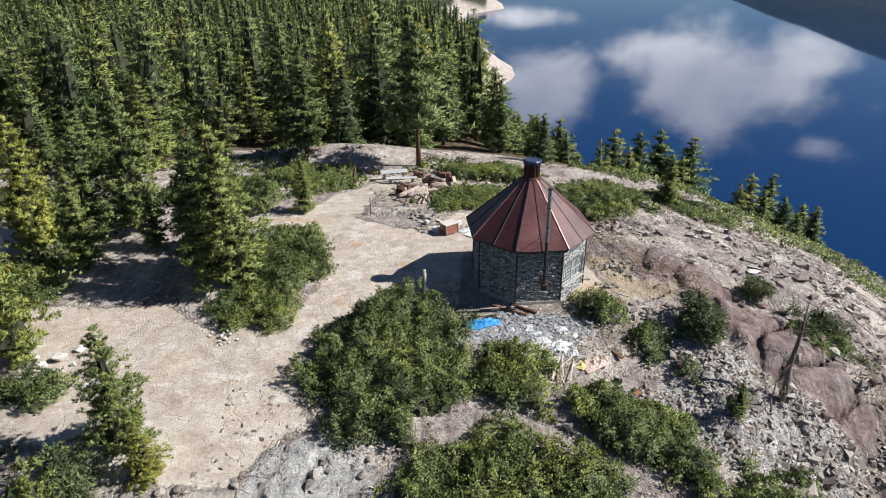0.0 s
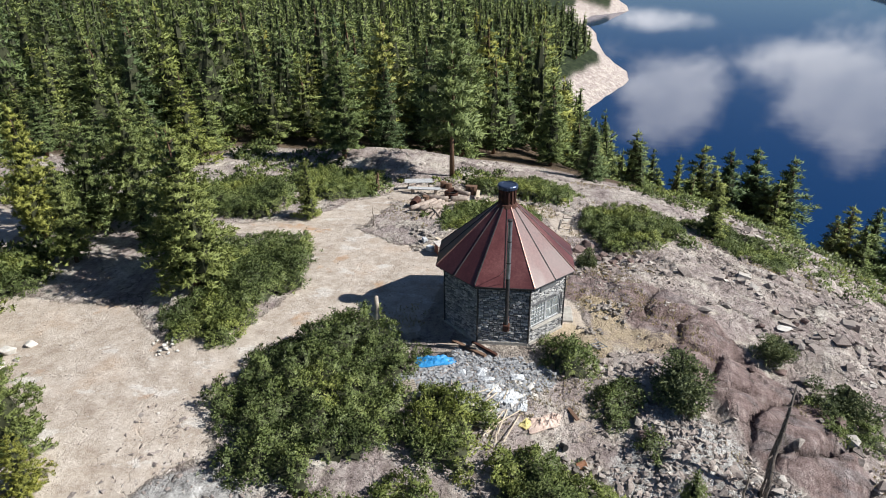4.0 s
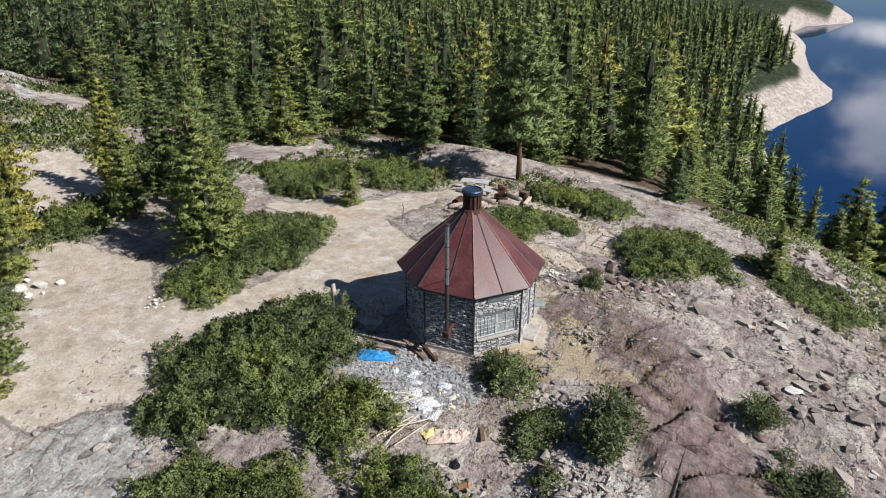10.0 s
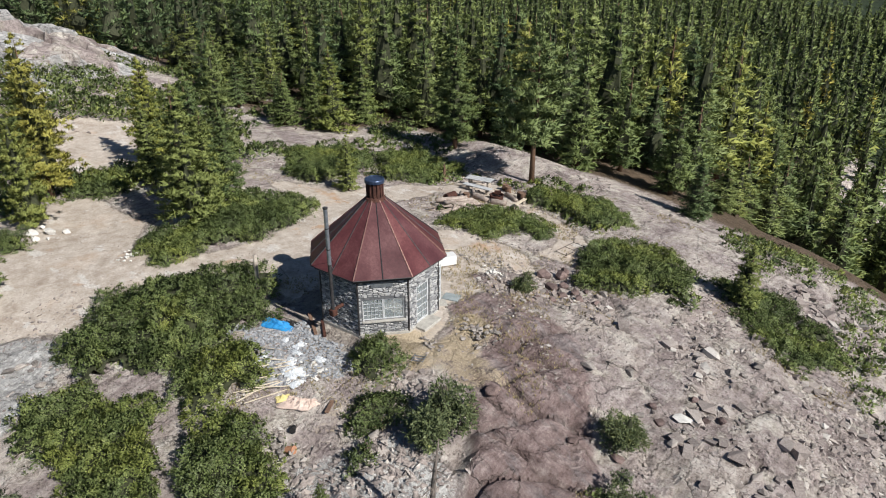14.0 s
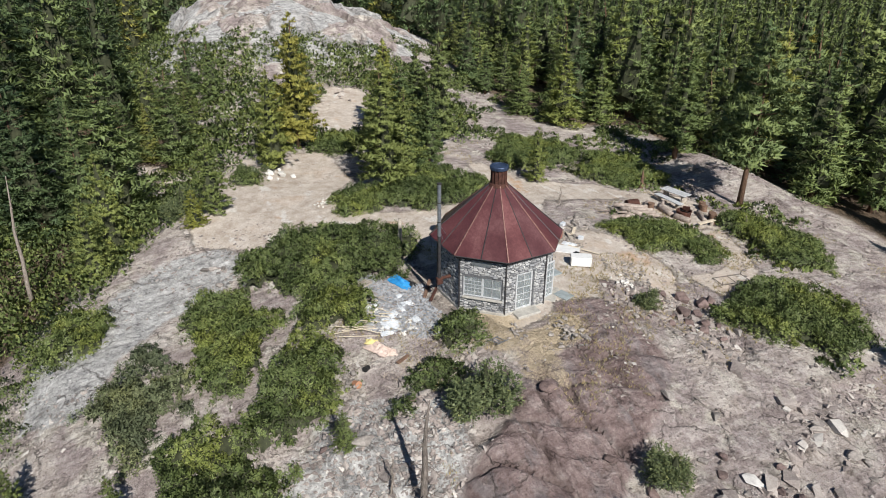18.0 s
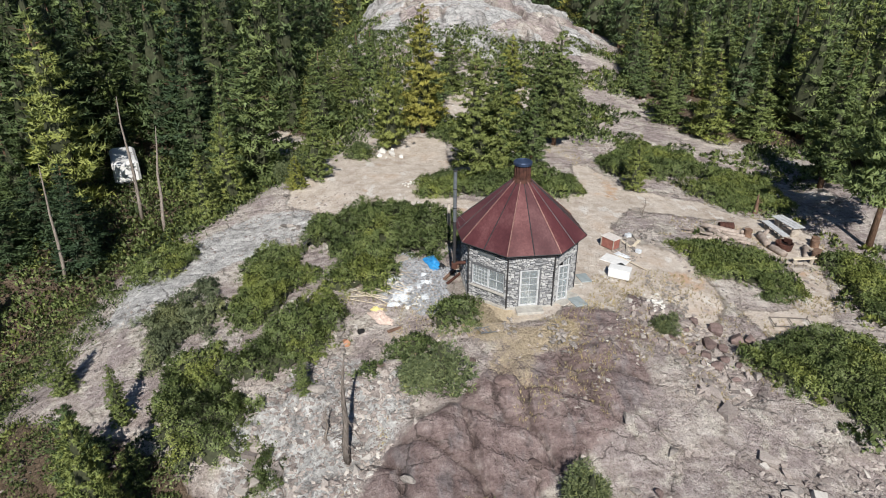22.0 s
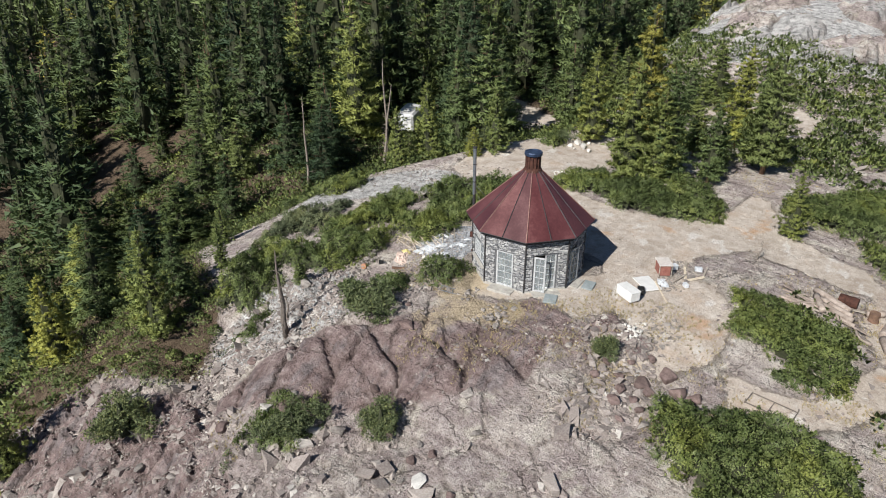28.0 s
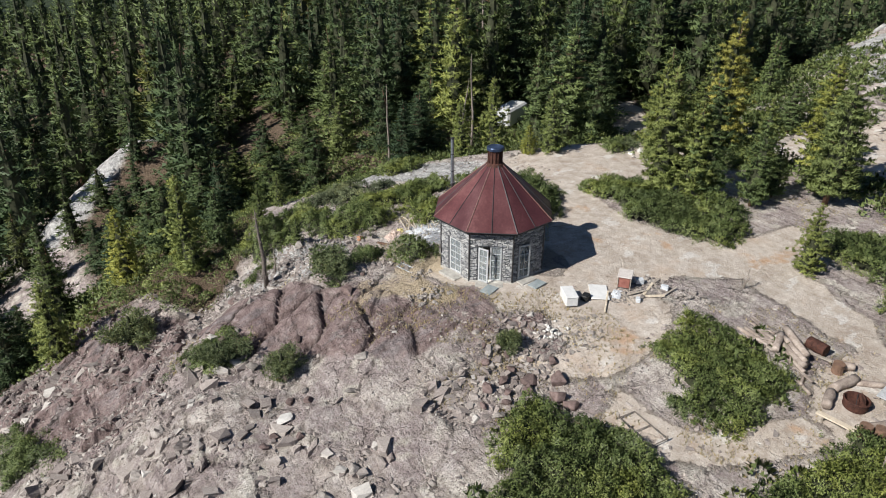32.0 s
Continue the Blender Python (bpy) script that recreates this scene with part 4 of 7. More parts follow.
def forest(name, label, spots, lod, rng, share=0.55, tone_mid=0.42, girth=(0.85, 1.2), needles=None):
    """Many trees joined into two meshes: crowns, and the trunks under them."""
    stock = []
    for q in range(10):
        kind = "fir" if q < 10 * share else "pine"
        s = SPECIES[kind]
        base = 0.02 + rng.uniform(0.0, 0.1)
        radius = s["radius"] * 10 * rng.uniform(0.85, 1.35)
        stock.append(crown_arrays(rng, 10, radius, base, *LOD[lod], s["shape"]) + (radius, base))
    vs, fs, ts, ns, n = [], [], [], [], 0
    g, inner = Geo(), Geo()
    zs = height(np.array([p[0] for p in spots]), np.array([p[1] for p in spots]))
    for (x, y, h), z in zip(spots, zs):
        v, f, tone, nrm, radius, base = stock[rng.integers(10)]
        a, w = rng.uniform(0, 6.28), h / 10 * rng.uniform(*girth) * min(1.8, (13 / h) ** 0.5)
        c, s = math.cos(a) * w, math.sin(a) * w
        z -= 0.2
        ns.append(np.stack([(nrm[:, 0] * c - nrm[:, 1] * s) / w, (nrm[:, 0] * s + nrm[:, 1] * c) / w, nrm[:, 2]], 1))
        vs.append(np.stack([v[:, 0] * c - v[:, 1] * s + x, v[:, 0] * s + v[:, 1] * c + y, v[:, 2] * h / 10 + z], 1))
        fs.append(f + n)
        n += len(v)
        tint = min(0.85, max(0.0, rng.normal(tone_mid, 0.15))) if rng.uniform() > 0.012 else 1.0
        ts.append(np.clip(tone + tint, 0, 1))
        g.tube([(x, y, z - 0.3), (x, y, z + h * 0.8)], [0.016 * h, 0.004 * h], 5, False)
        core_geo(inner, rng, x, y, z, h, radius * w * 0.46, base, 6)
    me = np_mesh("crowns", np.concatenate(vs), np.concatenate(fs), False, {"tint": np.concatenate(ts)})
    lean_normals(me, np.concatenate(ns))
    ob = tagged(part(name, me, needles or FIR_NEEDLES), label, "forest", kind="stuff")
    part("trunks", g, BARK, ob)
    part("inner_wood", inner, SHADED_TWIG, ob)
    return ob


def scatter(rng, box, gap, test, size, tries=2.2):
    """Places at least gap apart in the box that pass the test, with a height each."""
    x0, y0, x1, y1 = box
    n = int((x1 - x0) * (y1 - y0) / gap ** 2 * tries)
    xs, ys = rng.uniform(x0, x1, n), rng.uniform(y0, y1, n)
    ok = test(xs, ys)
    cells, out = {}, []
    for x, y in zip(xs[ok], ys[ok]):
        i, j = int(x // gap), int(y // gap)
        if any((x - a) ** 2 + (y - b) ** 2 < gap ** 2 for p in (-1, 0, 1) for q in (-1, 0, 1) for a, b in cells.get((i + p, j + q), ())):
            continue
        cells.setdefault((i, j), []).append((x, y))
        out.append((float(x), float(y), rng.uniform(*size)))
    return out


def rim_y(x):
    return np.minimum(np.where(x < -3, 10.5 + 0.62 * (-3 - x), 10.5 - 0.25 * (x + 3)), 22.0)


def free(x, y, r=1.8):
    """Away from the trees that are planted one by one."""
    ok = np.ones(np.shape(x), bool)
    for _, a, b, _, _ in HILLTOP_TREES:
        ok &= np.hypot(x - a, y - b) > r
    return ok


def on_dome(x, y, k=1.0):
    return np.hypot((x + 66) / (22 * k), (y - 33) / (20 * k)) < 1


def south_wood(x, y):
    u = rim_y(x) - y
    return (u > 8.5) & ~((x > 2) & (u < 11 + 0.3 * (x - 2))) & (inside(x, y, GREY_RIB, 1.0) < 0.2) & (np.hypot(x - 1.5, y + 11.5) > 3.2) & (np.hypot(x + 24.2, y + 0.6) > 3.2) & free(x, y) & (inside(x, y, WEST_ROAD, 0.5) < 0.1) & (fbm(x, y, 9, 2, 77) > -0.2) & ~((x > 8) & (y > -6))


def west_wood(x, y):
    ok = ~on_dome(x, y, 1.2) & (inside(x, y, WEST_OPEN, 0.5) < 0.3) & (inside(x, y, WEST_ROAD, 0.5) < 0.1) & free(x, y)
    return ok & (fbm(x, y, 16, 2, 78) > np.where(x > -62, np.where(y > 50, -0.12, 0.24), -0.3))


def far_west(x, y):
    return ~on_dome(x, y, 1.05) & ((x < -75) | (y < 4) | (y > 46))


def north_wood(x, y):
    z = base_height(x, y)
    edge = np.where(y < 84, 11.5 + 1.5 * np.sin(y * 0.3), np.where(y < 210, 22.0, 18.0))
    return (z > LAKE + np.where(y < 290, 2, 11)) & (y > 61.5 + 1.5 * np.sin(x * 0.4)) & (x < edge)


rng = np.random.default_rng(7)


def wood(name, label, spots, lod, share=0.55, group="", reach=0, tone=0.42, girth=(0.9, 1.3), firs="fir"):
    """A wood: tree by tree, but for the far ones, which are joined."""
    rest = []
    for k, (x, y, h) in enumerate(spots):
        near = math.hypot(x - 4, y - 32) < reach
        if near or lod != "far" and math.hypot(x - 8, y - 28) < 70:
            number = (4 if near else 8 if lod == "mid" else 12) + k % 4
            plant(firs if rng.uniform() < share else "pine", number, x, y, h, group, wide=rng.uniform(*girth) * min(1.7, (13 / h) ** 0.5))
        else:
            rest.append((x, y, h))
    if rest:
        forest(name, label, rest, lod, rng, share, tone, girth, SHADED_NEEDLES if firs == "dark_fir" else None)


south = scatter(rng, (-75, -70, 48, 20), 3.6, south_wood, (5, 20))
# a view down to the grey rib
south = [(x, y, min(h, 5.5) if abs(x - 18.7 - 0.21 * y) < 5 and y > -29 else h) for x, y, h in south]
south = [(x, y, min(h, 8.0) if x > 14 and -27 < y < -6 else h) for x, y, h in south]
# a gap in the trees by the trailer, and low growth under the rim
south = [(x, y, min(h, 7.0) if math.hypot(x - 3, y - 1) < 14 else h) for x, y, h in south if not (-3 < (x + 24) * 0.87 + (y + 0.6) * 0.49 < 15 and abs((y + 0.6) * 0.87 - (x + 24) * 0.49) < 3.2)]
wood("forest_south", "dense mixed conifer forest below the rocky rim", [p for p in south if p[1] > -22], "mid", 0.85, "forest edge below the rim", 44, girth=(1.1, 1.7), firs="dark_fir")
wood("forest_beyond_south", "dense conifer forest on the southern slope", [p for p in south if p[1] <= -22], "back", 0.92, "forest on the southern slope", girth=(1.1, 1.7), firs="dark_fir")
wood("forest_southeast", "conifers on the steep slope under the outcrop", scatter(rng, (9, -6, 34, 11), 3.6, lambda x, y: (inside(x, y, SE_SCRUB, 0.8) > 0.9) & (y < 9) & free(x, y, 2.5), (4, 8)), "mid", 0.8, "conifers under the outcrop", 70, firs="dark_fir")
wood("forest_far_south", "distant conifer forest on the valley floor", scatter(rng, (-190, -210, 130, -70), 5.4, lambda x, y: x < 1e9, (7, 18)), "far", tone=0.22)
wood("forest_west", "scattered conifers on the western rise", scatter(rng, (-62, 8, -25, 62), 3.4, west_wood, (4.5, 10)), "mid", 0.4, "conifers on the western rise", 46, 0.58)
west = scatter(rng, (-180, -70, -62, 130), 4.5, far_west, (8, 16))
wood("forest_beyond_west", "conifer forest round the granite dome", [p for p in west if p[0] > -92 and -20 < p[1] < 100], "back", group="forest round the dome")
wood("forest_far_west", "distant conifer forest behind the granite dome", [p for p in west if not (p[0] > -92 and -20 < p[1] < 100)], "far", tone=0.4)


def under_skyline(spots):
    """The lakeward trees grow ever lower towards the water."""
    out = []
    for x, y, h in spots:
        k = 0.178 if x < 0.095 * y else 0.2456
        if x > 0.062 * y:
            h = min(h, 17.15 - k * y - ground_z(x, y) - 0.8 * (h % 1.0))
        if h > 2.5:
            out.append((x, y, h))
    return out


wood("forest_north", "dense conifer forest falling towards the lake", under_skyline(scatter(rng, (-62, 61, 32, 130), 3.5, north_wood, (6.5, 18))), "mid", 0.55, "forest edge behind the camp", 36, 0.36, (1.0, 1.6))
wood("forest_far_north", "distant conifer forest along the lake shore", under_skyline(scatter(rng, (-230, 130, 60, 480), 6.0, north_wood, (10, 20))), "far", tone=0.42)

# ---- shrubs ----


def ring_box(ring, pad=0.3):
    xs, ys = [p[0] for p in ring], [p[1] for p in ring]
    return min(xs) - pad, min(ys) - pad, max(xs) + pad, max(ys) + pad


def shrub_patch(ring, label, seed, high=0.9, leaf=0.09, material=None, name="shrub_thicket", dense=84, per=11, tint=0.45, group="shrub thickets"):
    """A low thicket: lumpy twig mass darkened for shade, leaf tufts all over it."""
    rng = np.random.default_rng(seed)
    x0, y0, x1, y1 = ring_box(ring, 0.5)
    cx, cy = (x0 + x1) / 2, (y0 + y1) / 2
    cz = ground_z(cx, cy)
    th = thing(name, label, "shrub", group, pose(cx, cy, cz))

    def top(x, y):
        wx, wy = x + 3.4 * fbm(x, y, 2.3, 4, seed, 0.65), y + 3.4 * fbm(x, y, 2.3, 4, seed + 3, 0.65)
        k = inside(wx, wy, ring, 0.55)
        lump = 1 - np.abs(fbm(x, y, 1.5, 3, seed + 7)) * 4.5
        mound = 0.3 - np.abs(fbm(x, y, 0.75, 2, seed + 13)) * 1.9
        return k, high * np.sqrt(np.clip(k, 0, 1)) * (0.58 + 0.3 * lump + 0.55 * mound + 1.0 * fbm(x, y, 3.2, 2, seed + 11))

    n = int((x1 - x0) * (y1 - y0) * dense)
    x, y = rng.uniform(x0, x1, n), rng.uniform(y0, y1, n)
    k, t = top(x, y)
    thin = fbm(x, y, 0.9, 2, seed + 17)
    keep = (k + 1.3 * fbm(x, y, 1.1, 3, seed + 19) > rng.uniform(0.1, 0.75, n)) & (k > 0.05) & (thin > -0.3)
    x, y, t, k = x[keep], y[keep], t[keep], k[keep]
    gz = height(x, y) - cz
    dz = 0.3
    _, tx = top(x + dz, y)
    _, ty = top(x, y + dz)
    at = np.stack([x - cx, y - cy, gz + t * np.where(k < 0.85, rng.uniform(0.05, 1.1, len(x)), rng.uniform(0.72, 1.12, len(x)))], 1)
    way = np.stack([-(tx - t) / dz * 0.8, -(ty - t) / dz * 0.8, np.full(len(x), 0.75)], 1)
    at = np.repeat(at, per, 0) + rng.normal(0, 0.06, (len(at) * per, 3))
    v, f = blades(rng, at, np.repeat(way, per, 0), 1, leaf, leaf * 0.7, 0.8)
    nrm = np.repeat(way + rng.normal(0, 0.2, way.shape), per, 0) + rng.normal(0, 0.18, (len(at), 3)) + np.array([0, 0, 0.1])
    nrm = np.repeat(nrm, 3, 0)
    f = face_along(v, f, nrm)
    tn = np.clip(0.85 * tint + 1.1 * fbm(x, y, 2.4, 3, seed + 23) + 0.5 * fbm(x, y, 0.6, 2, seed + 29), 0.08, 0.78)
    me = np_mesh("leaves", v, f, False, {"tint": np.repeat(tn, per * 3)})
    lean_normals(me, nrm)
    part("leaves", me, material or SHRUB_LEAF, th)
    # solid sheet under the leaves, the thicket's inner shade in its colour
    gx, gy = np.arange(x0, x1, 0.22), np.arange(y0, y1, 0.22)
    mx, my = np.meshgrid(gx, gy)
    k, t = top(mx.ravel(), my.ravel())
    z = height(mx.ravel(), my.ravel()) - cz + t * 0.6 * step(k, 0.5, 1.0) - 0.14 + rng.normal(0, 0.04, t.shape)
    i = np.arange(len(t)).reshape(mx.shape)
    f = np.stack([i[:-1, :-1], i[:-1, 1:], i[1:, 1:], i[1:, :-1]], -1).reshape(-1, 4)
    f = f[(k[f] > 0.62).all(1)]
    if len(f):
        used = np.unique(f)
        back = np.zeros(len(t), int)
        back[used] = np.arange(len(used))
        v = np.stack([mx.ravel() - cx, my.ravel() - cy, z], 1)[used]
        part("twig_mass", np_mesh("twig_mass", v, back[f], True), SHADED_TWIG, th)
    return th


SHRUBS = [
    ("A", [(-5.2, 20.4), (-6.4, 23.0), (-6.0, 25.6), (-5.0, 27.4), (-3.0, 28.8), (-1.4, 29.3), (0.2, 27.4), (1.2, 25.4), (1.2, 23.0), (-0.4, 21.0), (-1.9, 19.3)], 1.05, 0.42),
    ("B", [(0.6, 22.1), (1.8, 24.6), (4.1, 25.0), (5.2, 23.6), (4.2, 21.7), (2.3, 21.1)], 0.8, 0.6),
    ("C", [(5.0, 19.9), (4.6, 21.6), (7.6, 23.2), (9.4, 22.1), (10.4, 19.9), (9.0, 18.2)], 1.0, 0.56),
    ("D", [(-2.1, 16.5), (-0.8, 18.9), (1.8, 20.4), (4.7, 19.4), (7.3, 18.1), (6.8, 17.0), (2.4, 15.9)], 0.85, 0.62),
    ("E", [(0.8, 13.3), (1.7, 15.3), (4.0, 15.0), (2.3, 13.7)], 0.7, 0.4),
    ("F", [(4.6, 11.3), (3.2, 13.2), (5.1, 15.6), (7.2, 14.9), (8.5, 13.5), (6.4, 12.6)], 0.85, 0.45),
    ("G", [(8.0, 15.2), (7.9, 16.4), (8.9, 17.5), (10.9, 18.4), (12.3, 19.2), (13.2, 18.2), (13.9, 16.6), (13.6, 15.0), (12.3, 14.3), (9.6, 13.7)], 1.25, 0.52),
    ("H", [(-2.7, 8.0), (-4.5, 9.6), (-3.1, 12.7), (-1.1, 12.4), (0.1, 9.3)], 1.0, 0.45),
    ("I", [(6.6, 27.7), (6.5, 28.8), (7.6, 30.0), (8.9, 29.2), (8.8, 27.4), (7.5, 26.9)], 0.95, 0.45),
    ("J", [(8.4, 25.4), (8.4, 26.6), (9.7, 27.4), (10.7, 26.4), (10.3, 24.9)], 0.9, 0.45),
    ("K", [(10.5, 24.2), (11.2, 25.4), (12.4, 24.6), (11.6, 23.5)], 0.7, 0.45),
    ("L", [(9.4, 41.4), (8.9, 44.1), (8.2, 46.6), (10.6, 49.6), (14.6, 48.4), (15.2, 45.2), (13.4, 42.6), (11.3, 41.1)], 0.8, 0.52),
    ("M", [(14.8, 48.5), (17.9, 51.3), (21.2, 50.9), (23.0, 49.0), (21.7, 44.6), (19.9, 45.2), (17.0, 46.8)], 0.6, 0.42),
    ("N", [(2.9, 41.8), (0.1, 41.9), (-1.1, 44.6), (-0.5, 47.0), (3.0, 48.4), (5.3, 47.8), (5.1, 45.2)], 0.5, 0.6),
    ("O", [(0.4, 51.0), (-0.5, 54.5), (4.5, 55.8), (8.2, 52.4), (6.8, 49.6), (3.4, 50.2)], 0.7, 0.5),
    ("P", [(-10.4, 26.6), (-12.2, 28.2), (-11.6, 31.8), (-13.2, 35.4), (-11.2, 37.9), (-8.6, 38.2), (-7.0, 36.2), (-6.6, 33.2), (-7.0, 28.8), (-8.4, 26.4)], 0.85, 0.5),
    ("Q", [(-18.5, 21.4), (-17.4, 22.9), (-15.3, 22.1), (-15.9, 20.7)], 0.8, 0.5),
    ("R", [(-23.7, 27.4), (-24.9, 31.1), (-23.2, 32.7), (-20.5, 30.4), (-20.8, 28.8)], 0.8, 0.5),
    ("S", [(-20.7, 45.4), (-19.1, 49.9), (-14.4, 49.2), (-11.4, 44.2), (-12.6, 41.3), (-17.0, 42.0)], 0.8, 0.5),
    ("T", [(-14.6, 50.1), (-13.1, 54.4), (-7.4, 53.3), (-7.3, 49.6), (-9.9, 46.0)], 0.8, 0.5),
    ("U", [(21.8, 27.5), (19.3, 27.4), (18.2, 27.9), (19.2, 29.8), (21.3, 29.0)], 0.7, 0.5),
    ("W", [(13.3, 19.4), (13.8, 20.3), (15.2, 20.2), (15.9, 19.3), (14.8, 18.8)], 0.7, 0.5),
    ("V", [(30.5, 19.0), (28.0, 22.6), (27.4, 26.2), (29.9, 25.4)], 0.9, 0.5),
]
for k, (_, ring, high, tint) in enumerate(SHRUBS):
    shrub_patch(ring, "grey-green leafy thicket on thin soil" if k in (4, 5) else "low evergreen manzanita thicket spreading over the ground", 300 + k, high, tint=tint, material=SHRUB_GREY if k in (4, 5) else None)


def scrub(name, label, box, gap, test, size, seed, material=None, per=70, leaf=0.24):
    """Scattered low bushes, joined."""
    rng = np.random.default_rng(seed)
    spots = np.array(scatter(rng, box, gap, test, size))
    n = len(spots)
    z = height(spots[:, 0], spots[:, 1])
    u = rng.normal(0, 1, (n * per, 3))
    u[:, 2] = np.abs(u[:, 2])
    u /= np.linalg.norm(u, axis=1, keepdims=True)
    s_ = np.repeat(spots[:, 2], per)[:, None] * np.repeat(rng.uniform(0.7, 1.3, (n, 3)), per, 0) * np.array([1.15, 1.15, 0.75])
    at = np.repeat(np.stack([spots[:, 0], spots[:, 1], z], 1), per, 0) + u * s_ * rng.uniform(0.7, 1.05, (n * per, 1))
    v, f = blades(rng, at, u * 0.8 + np.array([0, 0, 0.4]), 1, leaf, leaf * 0.8, 0.6)
    nrm = np.repeat(u * 0.8 + np.array([0, 0, 0.45]) + rng.normal(0, 0.3, u.shape), 3, 0)
    me = np_mesh("leaves", v, face_along(v, f, nrm), False, {"tint": np.repeat(np.clip(rng.normal(0.4, 0.18, n), 0, 0.8), per * 3)})
    lean_normals(me, nrm)
    return tagged(part(name, me, material or SHRUB_LEAF), label, "shrubs", kind="stuff")


def slope_scrub(x, y):
    u = rim_y(x) - y
    return ((u > 0.6) & (u < 34) & ((u < 14) | (fbm(x, y, 6, 2, 85) > -0.25)) & (x > -30) & (x < 18) & (np.hypot(x - 1.5, y + 11.5) > 3.0)) | ((inside(x, y, SE_SCRUB, 0.8) > 0.5) & (fbm(x, y, 4, 2, 83) > -0.45))


def west_scrub(x, y):
    return (inside(x, y, WEST_ROAD, 0.8) < 0.2) & (inside(x, y, WEST_OPEN, 1.0) < 0.4) & (inside(x, y, YARD, 0.8) < 0.1) & ~on_dome(x, y, 0.68) & (fbm(x, y, 6, 3, 79) > np.where((x < -36) & (y < 44), -0.10, -0.02))


def north_scrub(x, y):
    return (fbm(x, y, 5, 2, 80) > 0.02) & (inside(x, y, CAMP, 1.0) < 0.2) & (inside(x, y, NORTH_PATH, 0.8) < 0.2) & (inside(x, y, YARD, 0.8) < 0.1)


scrub("slope_scrub", "dense green scrub on the slope below the rim", (-30, -26, 46, 24), 0.9, lambda x, y: slope_scrub(x, y) & (np.hypot(x - 9, y - 12) > 13), (0.55, 1.4), 401, per=90, leaf=0.22)
scrub("rim_edge_scrub", "dense olive green scrub just under the rocky rim", (-5, -2, 24, 26), 0.8, lambda x, y: slope_scrub(x, y) & (np.hypot(x - 9, y - 12) < 13), (0.4, 1.0), 405, per=230, leaf=0.115)
scrub("western_scrub", "patches of low green scrub on the western rise", (-74, 2, -21, 62), 0.85, west_scrub, (0.6, 1.25), 402, per=85, leaf=0.26)
scrub("rim_scrub", "low green scrub along the northeastern rim", (14, 34, 42, 62), 0.8, lambda x, y: (fbm(x, y, 4, 3, 84) > np.where(x + y > 70, -0.02, 0.16)) & (inside(x, y, EAST_ROCK, 0.8) < 0.6), (0.3, 0.75), 404, per=70, leaf=0.18)
scrub("northern_scrub", "patches of low scrub behind the camp", (-24, 44, 24, 63), 0.8, north_scrub, (0.3, 0.6), 403, per=50, leaf=0.22)

# ---- the stone hut ----
HUT = pose(4.42, 31.65, 0.0)
R_WALL, H_WALL, TURN0 = 2.98, 3.02, -62.5
R_EAVE, Z_EAVE, R_TOP, Z_TOP = 3.43, 3.09, 0.42, 5.75


def wall_stone_material():
    m = Mat("slate_wall_stone", 0.85, spec=0.25)
    n, fine = m.noise(4.0, 4, 0.6, True), m.noise(30, 4, 0.7, True)
    c = m.ramp(m.rnd(), (0.0, (0.13, 0.135, 0.145)), (0.25, (0.29, 0.296, 0.308)), (0.55, (0.42, 0.424, 0.43)), (0.85, (0.56, 0.56, 0.555)), (1.0, (0.68, 0.68, 0.67)))
    c = m.mix(m.math("MULTIPLY", fine, 0.4), c, (0.12, 0.12, 0.125))
    c = m.mix(m.ramp(n, (0.5, (0, 0, 0)), (0.75, (0.5, 0.5, 0.5))), c, (0.5, 0.48, 0.45))
    m.color(c)
    m.bump(fine, 0.6, 0.03)
    return m.m


def roof_material():
    m = Mat("rust_red_roof_sheet", 0.42, 0.0, 0.45)
    n1, n2 = m.noise(0.9, 4, 0.6, True, (1, 1, 0.35)), m.noise(9, 4, 0.65, True)
    c = m.ramp(m.math("ADD", m.math("MULTIPLY", n1, 0.6), m.math("MULTIPLY", n2, 0.4)), (0.34, (0.062, 0.020, 0.022)), (0.52, (0.10, 0.033, 0.035)), (0.68, (0.16, 0.066, 0.065)))
    c = m.mix(1.0, c, m.ramp(m.rnd(), (0.0, (0.78, 0.8, 0.85)), (1.0, (1.2, 1.12, 1.08))), "MULTIPLY")
    m.color(c)
    m.rough(m.range(n1, 0.3, 0.7, 0.35, 0.5))
    m.bump(n1, 0.15, 0.05)
    return m.m


def glass_material():
    m = Mat("window_glass", 0.04, spec=0.5)
    m.color((0.42, 0.46, 0.48))
    m.b.inputs["Transmission Weight"].default_value = 0.7
    m.b.inputs["IOR"].default_value = 1.45
    return m.m


WALL_STONE, ROOF, GLASS = wall_stone_material(), roof_material(), glass_material()
MORTAR = plain("mortar", (0.075, 0.077, 0.083), (0.17, 0.172, 0.178), 8)
CONCRETE = plain("footing_concrete", (0.28, 0.265, 0.24), (0.48, 0.46, 0.42), 4, 0.9)
WHITE_PAINT = plain("weathered_white_paint", (0.34, 0.35, 0.36), (0.58, 0.59, 0.60), 6, 0.6)
DARK_STEEL = plain("dark_steel", (0.03, 0.03, 0.034), (0.085, 0.08, 0.08), 6, 0.55, 0.4)
GREY_STEEL = plain("galvanised_steel", (0.20, 0.22, 0.24), (0.36, 0.39, 0.42), 5, 0.42, 0.7)
RUST = plain("rusty_iron", (0.035, 0.016, 0.013), (0.115, 0.05, 0.036), 5, 0.85, 0.1, 0.5)
COPPER_TRIM = plain("copper_trim", (0.20, 0.095, 0.08), (0.40, 0.26, 0.22), 5, 0.42, 0.5)
